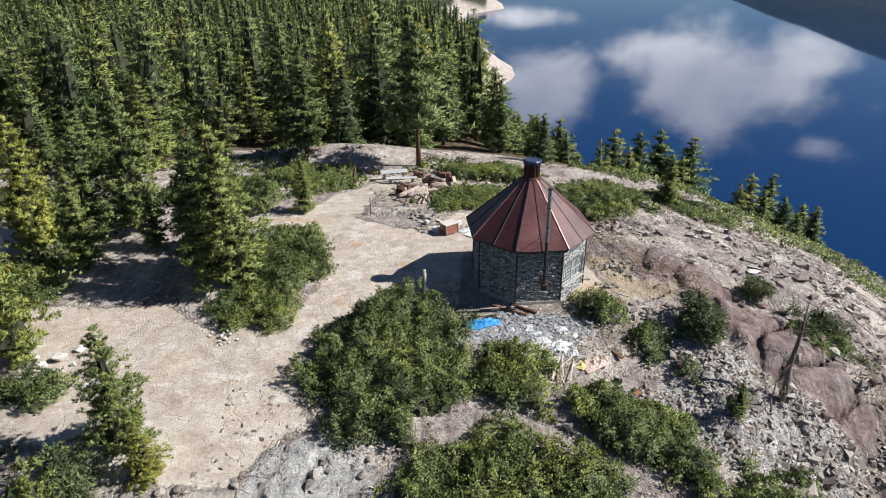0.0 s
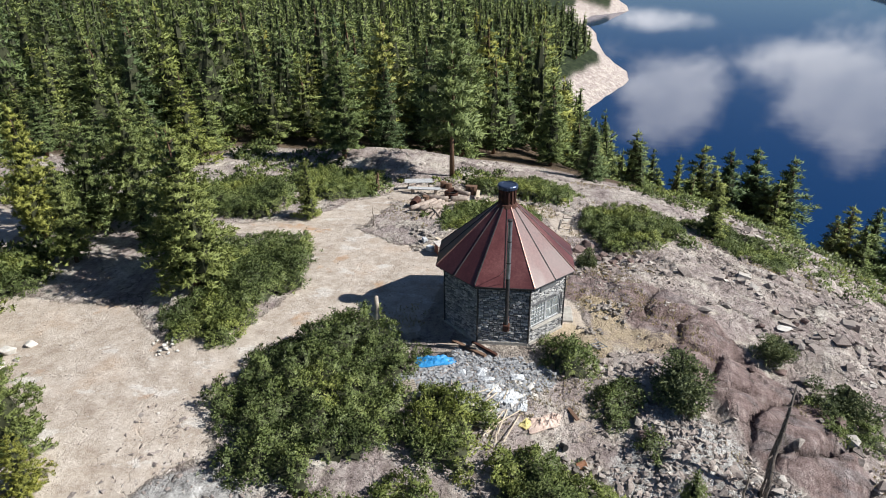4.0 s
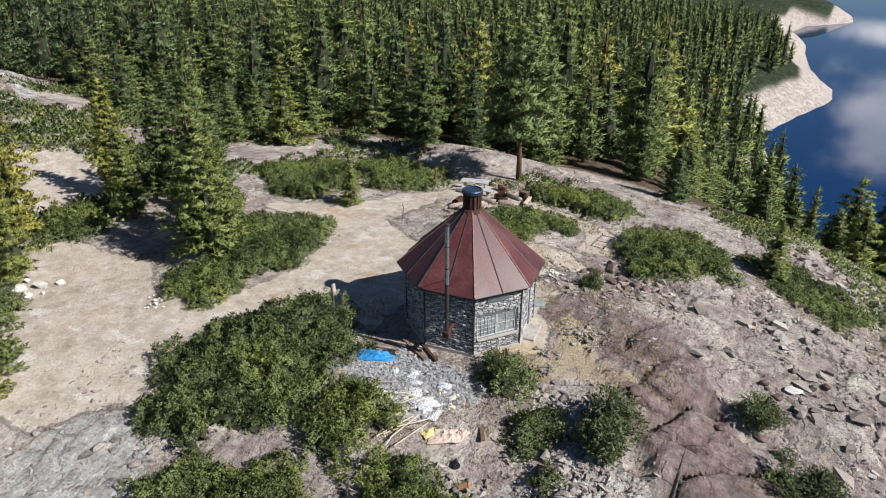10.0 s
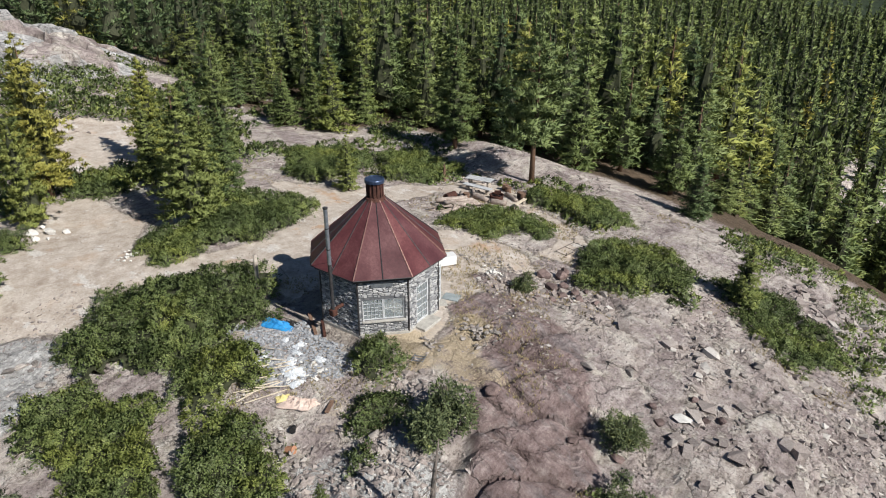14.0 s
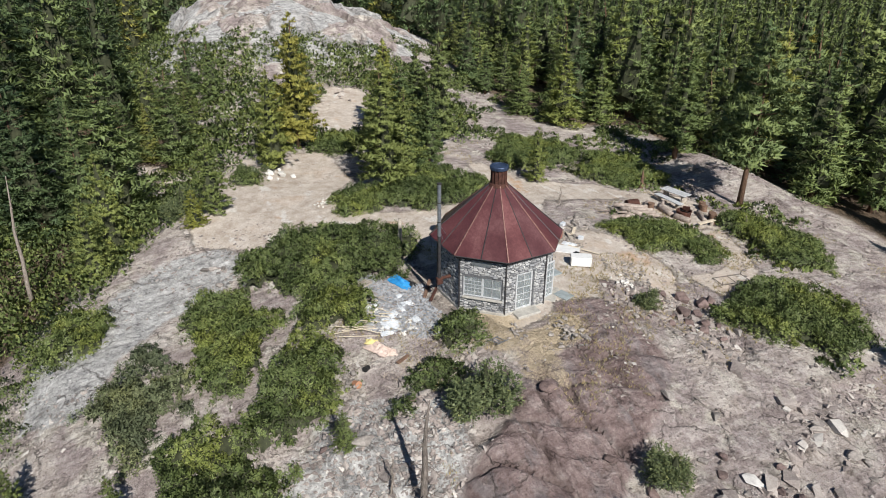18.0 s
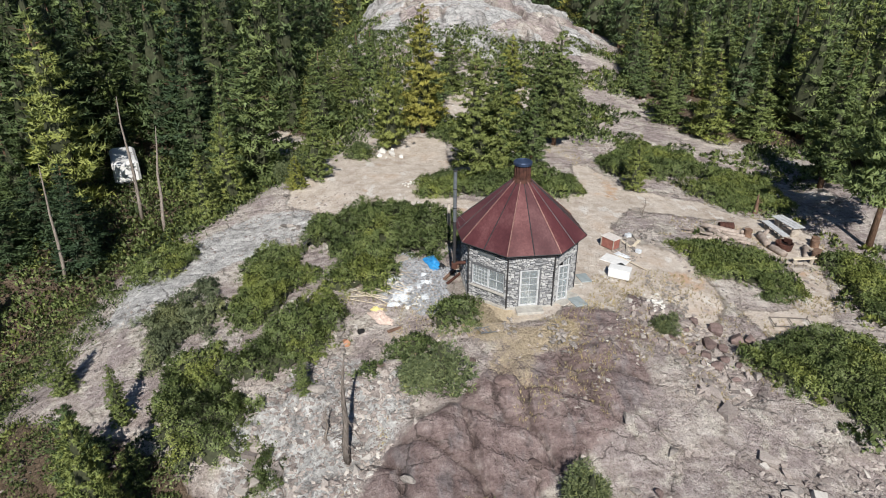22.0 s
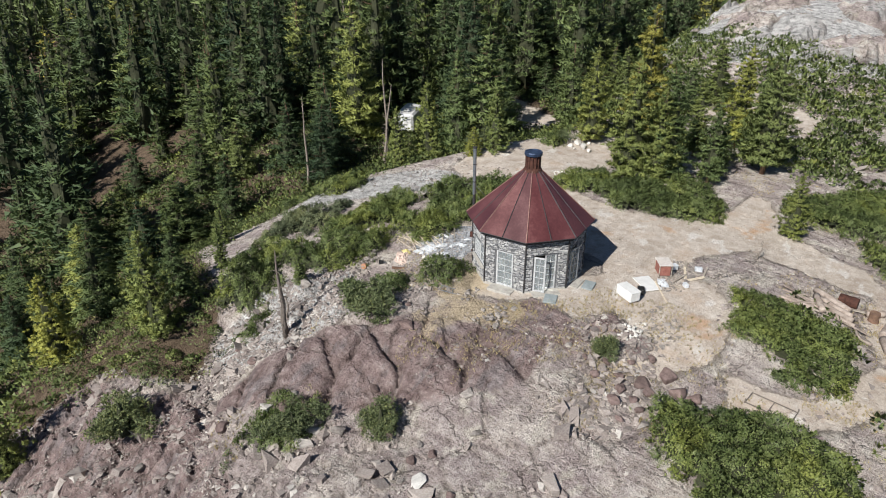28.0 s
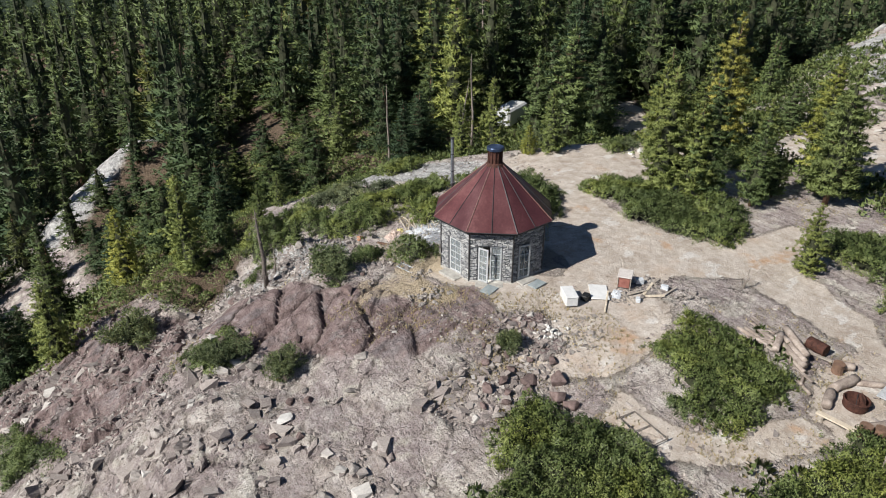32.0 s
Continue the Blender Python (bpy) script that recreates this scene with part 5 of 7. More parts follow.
CAP_METAL = plain("blue_black_cap", (0.03, 0.045, 0.085), (0.07, 0.10, 0.17), 4, 0.35, 0.5)
GREY_WOOD = plain("weathered_wood", (0.20, 0.17, 0.14), (0.48, 0.43, 0.37), 4, 0.9, bump=0.5)
BROWN_WOOD = plain("brown_plank", (0.10, 0.06, 0.042), (0.24, 0.15, 0.105), 5, 0.9, bump=0.5)
PALE_WOOD = plain("pale_lath", (0.46, 0.38, 0.28), (0.70, 0.62, 0.50), 5, 0.85, bump=0.4)

hut = thing("stone_hut", "octagonal stone hut with a rust-red metal roof and stovepipe", "hut", place=HUT)
FACE = 2 * R_WALL * math.sin(radians(22.5))


def corner(k, r, z):
    return (r * math.cos(radians(TURN0 + 45 * k)), r * math.sin(radians(TURN0 + 45 * k)), z)


def face_pose(k, r=R_WALL):
    """The wall's own axes: x along it, y inwards, z up."""
    a, b = Vector(corner(k, r, 0)), Vector(corner(k + 1, r, 0))
    return Matrix.Translation((a + b) / 2) @ Matrix.Rotation(math.atan2(b.y - a.y, b.x - a.x), 4, "Z")


# openings: wall number -> x from, x to, z from, z to
OPENINGS = {0: (-0.97, 0.95, 0.78, 1.86), 1: (-0.52, 0.46, 0.08, 2.10), 2: (-0.68, 0.56, 0.08, 2.10), 3: (-0.72, 0.05, 0.08, 2.08)}
STONES = []
srng = random.Random(5)
for q in range(14):
    g = Geo().box((0, 0, 0), (1, 1, 1))
    g.v = [(x * (0.8 if y < 0 else 1), y, z * (0.75 if y < 0 else 1)) for x, y, z in g.v]
    g.v = [(x + srng.uniform(-0.1, 0.1), y + srng.uniform(-0.12, 0.12), z + srng.uniform(-0.12, 0.12)) for x, y, z in g.v]
    me = g.mesh("stone")
    me.materials.append(WALL_STONE)
    STONES.append(me)


def build_wall(k):
    m = face_pose(k)
    g = Geo()
    hole = OPENINGS.get(k)
    w, low = FACE / 2, -0.6
    if hole:
        x0, x1, z0, z1 = hole
        for a, b, c, d in ((-w, x0, low, H_WALL), (x1, w, low, H_WALL), (x0, x1, low, z0), (x0, x1, z1, H_WALL)):
            g.box(((a + b) / 2, 0.15, (c + d) / 2), (b - a, 0.3, d - c), m)
    else:
        g.box((0, 0.15, (low + H_WALL) / 2), (2 * w, 0.3, H_WALL - low), m)
    wall = part("wall", g, MORTAR, hut)
    # courses of flat stones, each a piece of its own
    z = -0.1
    while z < H_WALL - 0.05:
        h = srng.uniform(0.055, 0.125)
        h = min(h, H_WALL - z)
        x = -w + 0.01
        while x < w - 0.03:
            ln = min(srng.uniform(0.08, 0.29), w - 0.01 - x)
            if w - 0.01 - x - ln < 0.1:
                ln = w - 0.01 - x
            cx, cz = x + ln / 2, z + h / 2
            spans = [(x, x + ln)]
            if hole and z + h > hole[2] - 0.02 and z < hole[3] + 0.02:
                spans = [(x, min(x + ln, hole[0] - 0.05)), (max(x, hole[1] + 0.05), x + ln)]
            for a, b in spans:
                if b - a < 0.05:
                    continue
                out = srng.uniform(0.02, 0.07)
                ob = new("stone", STONES[srng.randrange(14)])
                ob.parent = wall
                ob.matrix_local = m @ Matrix.Translation(((a + b) / 2, -out / 2 + 0.04, cz + srng.uniform(-0.03, 0.03))) @ Matrix.Rotation(srng.uniform(-0.16, 0.16), 4, "Y") @ Matrix.Diagonal((b - a - 0.015, out + 0.09, h * srng.uniform(0.6, 1.05), 1))
            x += ln
        z += h
    return wall


def glazed(name, parent, m, x0, x1, z0, z1, cols, rows, depth=0.05, rail=0.07, label="", bar=0.022, y=0.06):
    """A white frame with glazing bars and panes; x0..x1, z0..z1 on the wall's plane."""
    g = Geo()
    for a, b, c, d in ((x0, x0 + rail, z0, z1), (x1 - rail, x1, z0, z1), (x0 + rail, x1 - rail, z0, z0 + rail), (x0 + rail, x1 - rail, z1 - rail, z1)):
        g.box(((a + b) / 2, y, (c + d) / 2), (b - a, depth, d - c), m, 0.008)
    fr = part(name, g, WHITE_PAINT, parent, label)
    ax, bx, az, bz = x0 + rail, x1 - rail, z0 + rail, z1 - rail
    for i in range(1, cols):
        x = ax + (bx - ax) * i / cols
        part("glazing_bar", Geo().box((x, y, (az + bz) / 2), (bar, depth * 0.7, bz - az), m), WHITE_PAINT, fr)
    for j in range(1, rows):
        z = az + (bz - az) * j / rows
        part("glazing_bar", Geo().box(((ax + bx) / 2, y - 0.002, z), (bx - ax, depth * 0.6, bar), m), WHITE_PAINT, fr)
    pane = part("pane", Geo().box(((ax + bx) / 2, y + 0.012, (az + bz) / 2), (bx - ax, 0.008, bz - az), m), GLASS, fr, "clear glass pane")
    pane.visible_shadow = False
    return fr


for k in range(8):
    build_wall(k)
    m = face_pose(k)
    part("footing", Geo().box((0, 0.06, -0.22), (FACE + 0.06, 0.28, 0.62), m, 0.03), CONCRETE, hut, "pale concrete footing")
    c = Vector(corner(k, R_WALL + 0.045, 0))
    part("corner_bar", Geo().box((0, 0, 1.52), (0.07, 0.07, 2.95), Matrix.Translation(c) @ Matrix.Rotation(radians(TURN0 + 45 * k), 4, "Z"), 0.01), DARK_STEEL, hut, "dark steel corner bar")
    part("eave_beam", Geo().box((0, -0.18, H_WALL - 0.07), (FACE + 0.32, 0.12, 0.13), m, 0.01), DARK_STEEL, hut, "dark eave beam")

m = face_pose(0)
window = glazed("window", hut, m, -0.97, -0.01, 0.78, 1.86, 5, 5, label="white framed lattice window", rail=0.05, bar=0.012)
window = glazed("window", hut, m, -0.01, 0.95, 0.78, 1.86, 2, 2, label="white framed window pane", rail=0.06)
part("window_sill", Geo().box((0, -0.07, 0.74), (2.0, 0.18, 0.07), m, 0.012), CONCRETE, hut, "pale stone sill")
part("vent_panel", Geo().box((-0.05, -0.075, 2.66), (1.0, 0.04, 0.26), m, 0.008), GREY_STEEL, hut, "grey sheet panel under the eave")
m = face_pose(1)
glazed("door", hut, m, -0.52, 0.46, 0.08, 2.10, 2, 5, label="white glazed door with leaded panes", rail=0.1)
part("doorstep", Geo().box((-0.03, -0.32, 0.0), (1.35, 0.62, 0.16), m, 0.03), CONCRETE, hut, "pale concrete doorstep")
part("door_handle", Geo().tube([m @ Vector((0.38, 0.02, 1.0)), m @ Vector((0.38, -0.04, 1.0)), m @ Vector((0.28, -0.04, 1.0))], 0.012, 6), DARK_STEEL, hut)
m = face_pose(2)
leaf = m @ Matrix.Translation((-0.66, 0.0, 0)) @ Matrix.Rotation(radians(-32), 4, "Z")
glazed("door", hut, leaf, 0.0, 0.62, 0.08, 2.06, 2, 5, label="white glazed door leaf standing ajar", rail=0.09, y=0.0)
glazed("door", hut, m, -0.05, 0.56, 0.08, 2.10, 2, 5, label="white glazed door leaf", rail=0.07)
part("doorstep", Geo().box((-0.05, -0.30, -0.01), (1.5, 0.58, 0.12), m, 0.03), CONCRETE, hut, "pale concrete doorstep")
m = face_pose(3)
leaf = m @ Matrix.Translation((-0.70, 0.0, 0)) @ Matrix.Rotation(radians(-14), 4, "Z")
glazed("door", hut, leaf, 0.0, 0.74, 0.08, 2.06, 2, 4, label="white glazed door standing ajar", rail=0.1, y=0.0)
part("doorstep", Geo().box((-0.33, -0.30, -0.01), (1.1, 0.56, 0.12), m, 0.03), CONCRETE, hut, "pale concrete doorstep")
part("floor", Geo().turn([(2.62, -0.3), (2.62, 0.05)], 8), CONCRETE, hut)

# roof: two sheets to each side, seams between them
roof = part("roof", Geo().add([corner(q, R_EAVE - 0.06, Z_EAVE - 0.03) for q in range(8)] + [corner(q, R_TOP, Z_TOP - 0.05) for q in range(8)], [(q, (q + 1) % 8, 8 + (q + 1) % 8, 8 + q) for q in range(8)] + [tuple(range(8, 16))]), DARK_STEEL, hut, "rust-red standing seam roof")
for k in range(8):
    e0, e1, t0, t1 = (Vector(corner(*p)) for p in ((k, R_EAVE, Z_EAVE), (k + 1, R_EAVE, Z_EAVE), (k, R_TOP, Z_TOP), (k + 1, R_TOP, Z_TOP)))
    nrm = (e1 - e0).cross(t0 - e0).normalized()
    em, tm = (e0 + e1) / 2, (t0 + t1) / 2
    for a, b, c, d in ((e0, em, tm, t0), (em, e1, t1, tm)):
        lift = nrm * 0.022
        vs = [a, b, c, d, a + lift, b + lift, c + lift, d + lift]
        part("roof_sheet", Geo().add(vs, [(3, 2, 1, 0), (4, 5, 6, 7), (0, 1, 5, 4), (1, 2, 6, 5), (2, 3, 7, 6), (3, 0, 4, 7)]), ROOF, roof)
    part("seam", Geo().tube([em + nrm * 0.03, tm + nrm * 0.03], [0.028, 0.02], 4), DARK_STEEL, roof)
    part("hip_cap", Geo().tube([e0 + Vector((0, 0, 0.035)), t0 + Vector((0, 0, 0.035))], [0.036, 0.026], 5), COPPER_TRIM if k in (0, 1, 2, 4, 6) else DARK_STEEL, roof, "bright copper hip cap" if k in (0, 1, 2, 4, 6) else "")
    part("drip_edge", Geo().tube([e0, e1], 0.025, 5), DARK_STEEL, roof)
cup = part("cupola", Geo().turn([(0.54, 5.62), (0.46, 5.80), (0.37, 5.86), (0.36, 6.46), (0.40, 6.52)], 16), RUST, hut, "rusty ribbed roof vent")
for q in range(14):
    a = 2 * math.pi * q / 14
    part("vent_slat", Geo().box((0.385, 0, 6.16), (0.05, 0.06, 0.66), Matrix.Rotation(a, 4, "Z"), 0.01), RUST, cup)
part("vent_cap", Geo().turn([(0.40, 6.50), (0.47, 6.53), (0.47, 6.66), (0.44, 6.70), (0.38, 6.71), (0.37, 6.68)], 20), CAP_METAL, cup, "blue-black round vent cap")

pipe = part("stovepipe", Geo().tube([(0.43, -3.34, 1.30), (0.43, -3.34, 3.7)], [0.085, 0.085], 12), DARK_STEEL, hut, "tall grey stovepipe beside the eave")
part("pipe_section", Geo().tube([(0.43, -3.34, 3.68), (0.43, -3.34, 6.36)], [0.092, 0.092], 12), GREY_STEEL, pipe, "galvanised upper section")
part("rain_cap", Geo().turn([(0.10, 6.33), (0.115, 6.36), (0.115, 6.40), (0.05, 6.42)], 12, (0.43, -3.34, 0)), DARK_STEEL, pipe)
for zc in (2.6, 4.4, 5.4):
    part("pipe_band", Geo().turn([(0.10, zc), (0.10, zc + 0.05)], 12, (0.43, -3.34, 0)), DARK_STEEL, pipe)
part("clean_out_box", Geo().box((0.43, -3.34, 1.22), (0.30, 0.30, 0.34), None, 0.03), RUST, pipe, "rusty clean-out box")
part("flue_elbow", Geo().tube([(0.43, -3.31, 1.32), (0.41, -2.7, 1.36)], 0.09, 10), RUST, pipe)
part("brace", Geo().tube([(0.43, -3.34, 4.3), (0.02, -2.8, 3.5)], 0.012, 5), GREY_STEEL, pipe)
part("brace", Geo().tube([(0.43, -3.34, 4.1), (0.25, -3.05, 3.3)], 0.010, 5), GREY_STEEL, pipe)

# ---- stones ----
BLOCK_V = np.array([(x, y, z) for z in (-1, 1) for y in (-1, 1) for x in (-1, 1)]) * 0.5
BLOCK_F = np.array([(0, 2, 3), (0, 3, 1), (4, 5, 7), (4, 7, 6), (0, 1, 5), (0, 5, 4), (2, 6, 7), (2, 7, 3), (0, 4, 6), (0, 6, 2), (1, 3, 7), (1, 7, 5)])


SHARD_V = np.array([(1, 0.3, 0), (-0.3, 1, 0.1), (-1, -0.3, 0), (0.3, -1, 0.1), (0.25, 0.2, 1), (-0.2, -0.1, -1)], float) * 0.55
SHARD_F = np.array([(0, 1, 4), (1, 2, 4), (2, 3, 4), (3, 0, 4), (1, 0, 5), (2, 1, 5), (3, 2, 5), (0, 3, 5)])


def stone_shapes(rng, n):
    """n angular broken stones about 1 across."""
    return SHARD_V[None] * rng.uniform(0.5, 1.35, (n, 6, 1)) + rng.normal(0, 0.13, (n, 6, 3))


def rubble_material():
    m = Mat("rubble_stone", 0.92, spec=0.15)
    c = m.ramp(m.isl(), (0.0, (0.10, 0.078, 0.072)), (0.35, (0.20, 0.155, 0.142)), (0.65, (0.30, 0.247, 0.225)), (0.9, (0.42, 0.365, 0.33)), (1.0, (0.6, 0.57, 0.53)))
    n = m.noise(14, 4, 0.7)
    m.color(m.mix(0.35, c, m.ramp(n, (0.3, (0.1, 0.09, 0.085)), (0.7, (0.6, 0.57, 0.53)))))
    m.bump(n, 0.5, 0.02)
    return m.m


RUBBLE = rubble_material()


def rubble(name, label, x, y, size, seed, material=None, flat=0.5, block=False):
    """Loose stones at the places given, joined."""
    rng = np.random.default_rng(seed)
    n = len(x)
    v = BLOCK_V[None] * rng.uniform(0.55, 1.1, (n, 8, 1)) + rng.normal(0, 0.13, (n, 8, 3)) if block else stone_shapes(rng, n)
    sc = np.stack([size * rng.uniform(0.8, 1.5, n), size * rng.uniform(0.7, 1.2, n), size * flat * rng.uniform(0.6, 1.3, n)], 1)
    v = v * sc[:, None, :]
    a = rng.uniform(0, 6.28, n)
    tip = rng.normal(0, 0.35, n)
    c, s_ = np.cos(a)[:, None], np.sin(a)[:, None]
    vz = v[:, :, 2] + v[:, :, 0] * tip[:, None]
    v = np.stack([v[:, :, 0] * c - v[:, :, 1] * s_ + x[:, None], v[:, :, 0] * s_ + v[:, :, 1] * c + y[:, None], vz + (height(x, y) + size * 0.12)[:, None]], -1)
    f = ((BLOCK_F[None] + 8 * np.arange(n)[:, None, None]) if block else (SHARD_F[None] + 6 * np.arange(n)[:, None, None])).reshape(-1, 3)
    return tagged(part(name, np_mesh(name, v.reshape(-1, 3), f), material or RUBBLE), label, "rubble", kind="stuff")


def strewn(seed, n, box, test, low, high, power=2.6):
    rng = np.random.default_rng(seed)
    x, y = rng.uniform(box[0], box[2], n), rng.uniform(box[1], box[3], n)
    ok = test(x, y)
    x, y = x[ok], y[ok]
    return x, y, low + (high - low) * rng.uniform(0, 1, len(x)) ** power


def off_hut(x, y):
    return np.hypot(x - 4.4, y - 31.7) > 3.8


rubble("rubble_on_slope", "angular pinkish-grey rubble strewn over the rock slope", *strewn(501, 46000, (7, 8, 34, 47), lambda x, y: (inside(x, y, EAST_ROCK, 0.8) > 0.5) & (inside(x, y, RED_OUTCROP, 0.5) < 0.6) & ((plates(x, y, 3.0, 201)[2] > 0.05) & (fbm(x, y, 5, 3, 517) > -0.12) | (fbm(x, y, 4, 3, 91) > 0.09)), 0.04, 0.34, 3.2), 1501)
rubble("blocks_on_slope", "fallen angular blocks below the red outcrop", *strewn(509, 3600, (13, 10, 33, 46), lambda x, y: (inside(x, y, EAST_ROCK, 0.8) > 0.5) & (inside(x, y, RED_OUTCROP, 0.5) < 0.6) & (fbm(x, y, 4, 3, 518) > 0.04), 0.1, 0.6, 3.2), 1509, flat=0.7, block=True)
rubble("scree", "pale grey scree on the slope beside the snag", *strewn(510, 11000, (9, 16, 20, 27), lambda x, y: (inside(x, y, GREY_EAST, 1.0) > 0.4) | ((inside(x, y, RED_OUTCROP, 0.5) < 0.3) & (np.hypot(x - 16.5, y - 21.5) < 3.2)), 0.04, 0.30, 3.4), 1510)
rubble("chips", "small broken chips and grit over the bare rock", *strewn(511, 26000, (7, 8, 33, 46), lambda x, y: (inside(x, y, EAST_ROCK, 0.8) > 0.5) & (inside(x, y, RED_OUTCROP, 0.5) < 0.5) & (fbm(x, y, 3, 3, 519) > 0.0), 0.03, 0.13, 2.5), 1511)
rubble("rubble_by_hut", "pale broken stone and chips beside the hut", *strewn(502, 5200, (0.5, 20.5, 11.5, 29), lambda x, y: off_hut(x, y) & (bell(x, y, 5, 25.3, 4.5, 3.2) * 0.8 + fbm(x, y, 2.5, 3, 511) > 0.22), 0.03, 0.17, 3.4), 1502)
rubble("rubble_in_front", "loose stones and grit around the doors and boulders", *strewn(503, 5200, (6, 30, 15, 44), lambda x, y: off_hut(x, y) & (bell(x, y, 9.5, 39, 3.0, 3.5) * 0.5 + fbm(x, y, 2.5, 3, 512) > 0.27), 0.03, 0.2, 3.4), 1503)
rubble("door_blocks", "pale and mauve broken blocks on the ground by the doors", *strewn(517, 1100, (5.5, 34.5, 13, 42), lambda x, y: off_hut(x, y) & (np.maximum(bell(x, y, 8.2, 38.0, 2.2, 2.2), bell(x, y, 11.2, 39.8, 2.0, 1.6)) + 0.8 * fbm(x, y, 1.8, 3, 525) > 0.42), 0.08, 0.38, 2.4), 1517, flat=0.45, block=True)
rubble("roadside_stones", "small pale stones along the dirt road", *strewn(504, 12000, (-24, 15, 3, 50), lambda x, y: off_hut(x, y) & (np.abs(inside(x, y, YARD, 1.2) - 0.4) < 0.33) & (fbm(x, y, 3, 3, 513) > -0.05), 0.03, 0.2, 3.5), 1504)
rubble("yard_pebbles", "scattered pebbles on the trodden soil", *strewn(505, 4200, (-22, 16, 3, 48), lambda x, y: off_hut(x, y) & (inside(x, y, YARD, 0.5) > 0.5), 0.02, 0.09, 3.0), 1505)
rubble("rim_stones", "broken grey stone along the rocky rim", *strewn(506, 4200, (-9, 8, 14, 23), lambda x, y: (rim_y(x) - y < 1.0) & (fbm(x, y, 3, 3, 514) > -0.02), 0.04, 0.26, 3.0), 1506)
rubble("northern_stones", "broken rock and grit on the northern rim", *strewn(507, 8000, (-20, 40, 26, 62), lambda x, y: (inside(x, y, YARD, 0.5) < 0.3) & (fbm(x, y, 4, 3, 515) > 0.0), 0.04, 0.3, 3.2), 1507)
rubble("northeastern_stones", "angular stones on the rim above the lake", *strewn(512, 9000, (16, 34, 42, 60), lambda x, y: (inside(x, y, EAST_ROCK, 0.8) < 0.5) & (fbm(x, y, 4, 3, 520) > 0.02), 0.05, 0.5, 3.2), 1512, block=True)
rubble("western_stones", "pale rocks on the western rise", *strewn(508, 2500, (-60, 10, -22, 58), lambda x, y: fbm(x, y, 6, 3, 516) > 0.05, 0.08, 0.6, 3.0), 1508)

rubble("slate_chips", "blue-grey slate chips heaped beside the hut", *strewn(513, 15000, (0.0, 22.8, 8.5, 28.8), lambda x, y: off_hut(x, y) & (bell(x, y, 3.9, 26.2, 3.2, 2.1) + 0.9 * fbm(x, y, 1.6, 3, 521) > 0.4), 0.03, 0.22, 2.4), 1513, plain("slate_chip", (0.13, 0.14, 0.155), (0.46, 0.47, 0.485), 5, 0.8, vary=0.3), 0.3)
rubble("plaster_chips", "white broken plaster in the debris", *strewn(514, 420, (2.5, 24, 7.5, 27), lambda x, y: bell(x, y, 4.9, 25.6, 1.5, 1.0) + 0.8 * fbm(x, y, 1.2, 3, 522) > 0.42, 0.04, 0.26, 2.2), 1514, WHITE_STONE, 0.3)
rubble("scrap_chips", "pale broken plaster and stone beside the scrap table", *strewn(515, 3200, (-3.5, 36.8, 9.5, 42.5), lambda x, y: np.maximum.reduce([bell(x, y, 0.2, 38.7, 2.4, 0.9), 0.9 * bell(x, y, 5.6, 39.6, 3.0, 1.0), 0.8 * bell(x, y, -1.0, 41.6, 2.2, 0.8)]) + 0.9 * fbm(x, y, 1.4, 3, 523) > 0.5, 0.04, 0.3, 2.6), 1515, STONE, 0.45)
rubble("camp_chips", "bark, stones and wood scraps round the camp logs", *strewn(516, 1800, (-5, 43.2, 3, 52), lambda x, y: bell(x, y, -1.9, 45.8, 1.8, 1.9) + 0.9 * fbm(x, y, 1.3, 3, 524) > 0.45, 0.04, 0.26, 2.4), 1516, STONE, 0.4)

BOULDERS, BOULDER_CACHE = [], {}
for q in range(6):
    rng_b = np.random.default_rng(600 + q)
    bm = bmesh.new()
    for _ in range(15):
        d = Vector(rng_b.normal(0, 1, 3)).normalized()
        bm.verts.new(d * rng_b.uniform(0.42, 0.58))
    hull = bmesh.ops.convex_hull(bm, input=bm.verts)
    bmesh.ops.delete(bm, geom=[g for g in hull["geom_interior"] if isinstance(g, bmesh.types.BMVert)], context="VERTS")
    bmesh.ops.bevel(bm, geom=bm.edges[:], offset=0.022, segments=1, affect="EDGES")
    me = bpy.data.meshes.new("boulder")
    bm.to_mesh(me)
    bm.free()
    BOULDERS.append(me)


def boulder(x, y, s, material, label, group, kind=0, flat=0.7, turn=0.0, name="boulder", parent=None, z=None):
    key = (kind % 6, material.name)
    if key not in BOULDER_CACHE:
        BOULDER_CACHE[key] = BOULDERS[kind % 6].copy()
        BOULDER_CACHE[key].materials.append(material)
    ob = new(name, BOULDER_CACHE[key])
    zz = (ground_z(x, y) if z is None else z) + s * flat * 0.22
    if parent:
        ob.parent = parent
        ob.matrix_local = parent.matrix_world.inverted() @ pose(x, y, zz, 0, 0, turn) @ Matrix.Diagonal((s, s * 0.8, s * flat, 1))
        return ob
    ob.matrix_world = pose(x, y, zz, 0, 0, turn) @ Matrix.Diagonal((s, s * 0.8, s * flat, 1))
    return tagged(ob, label, "boulder", group)


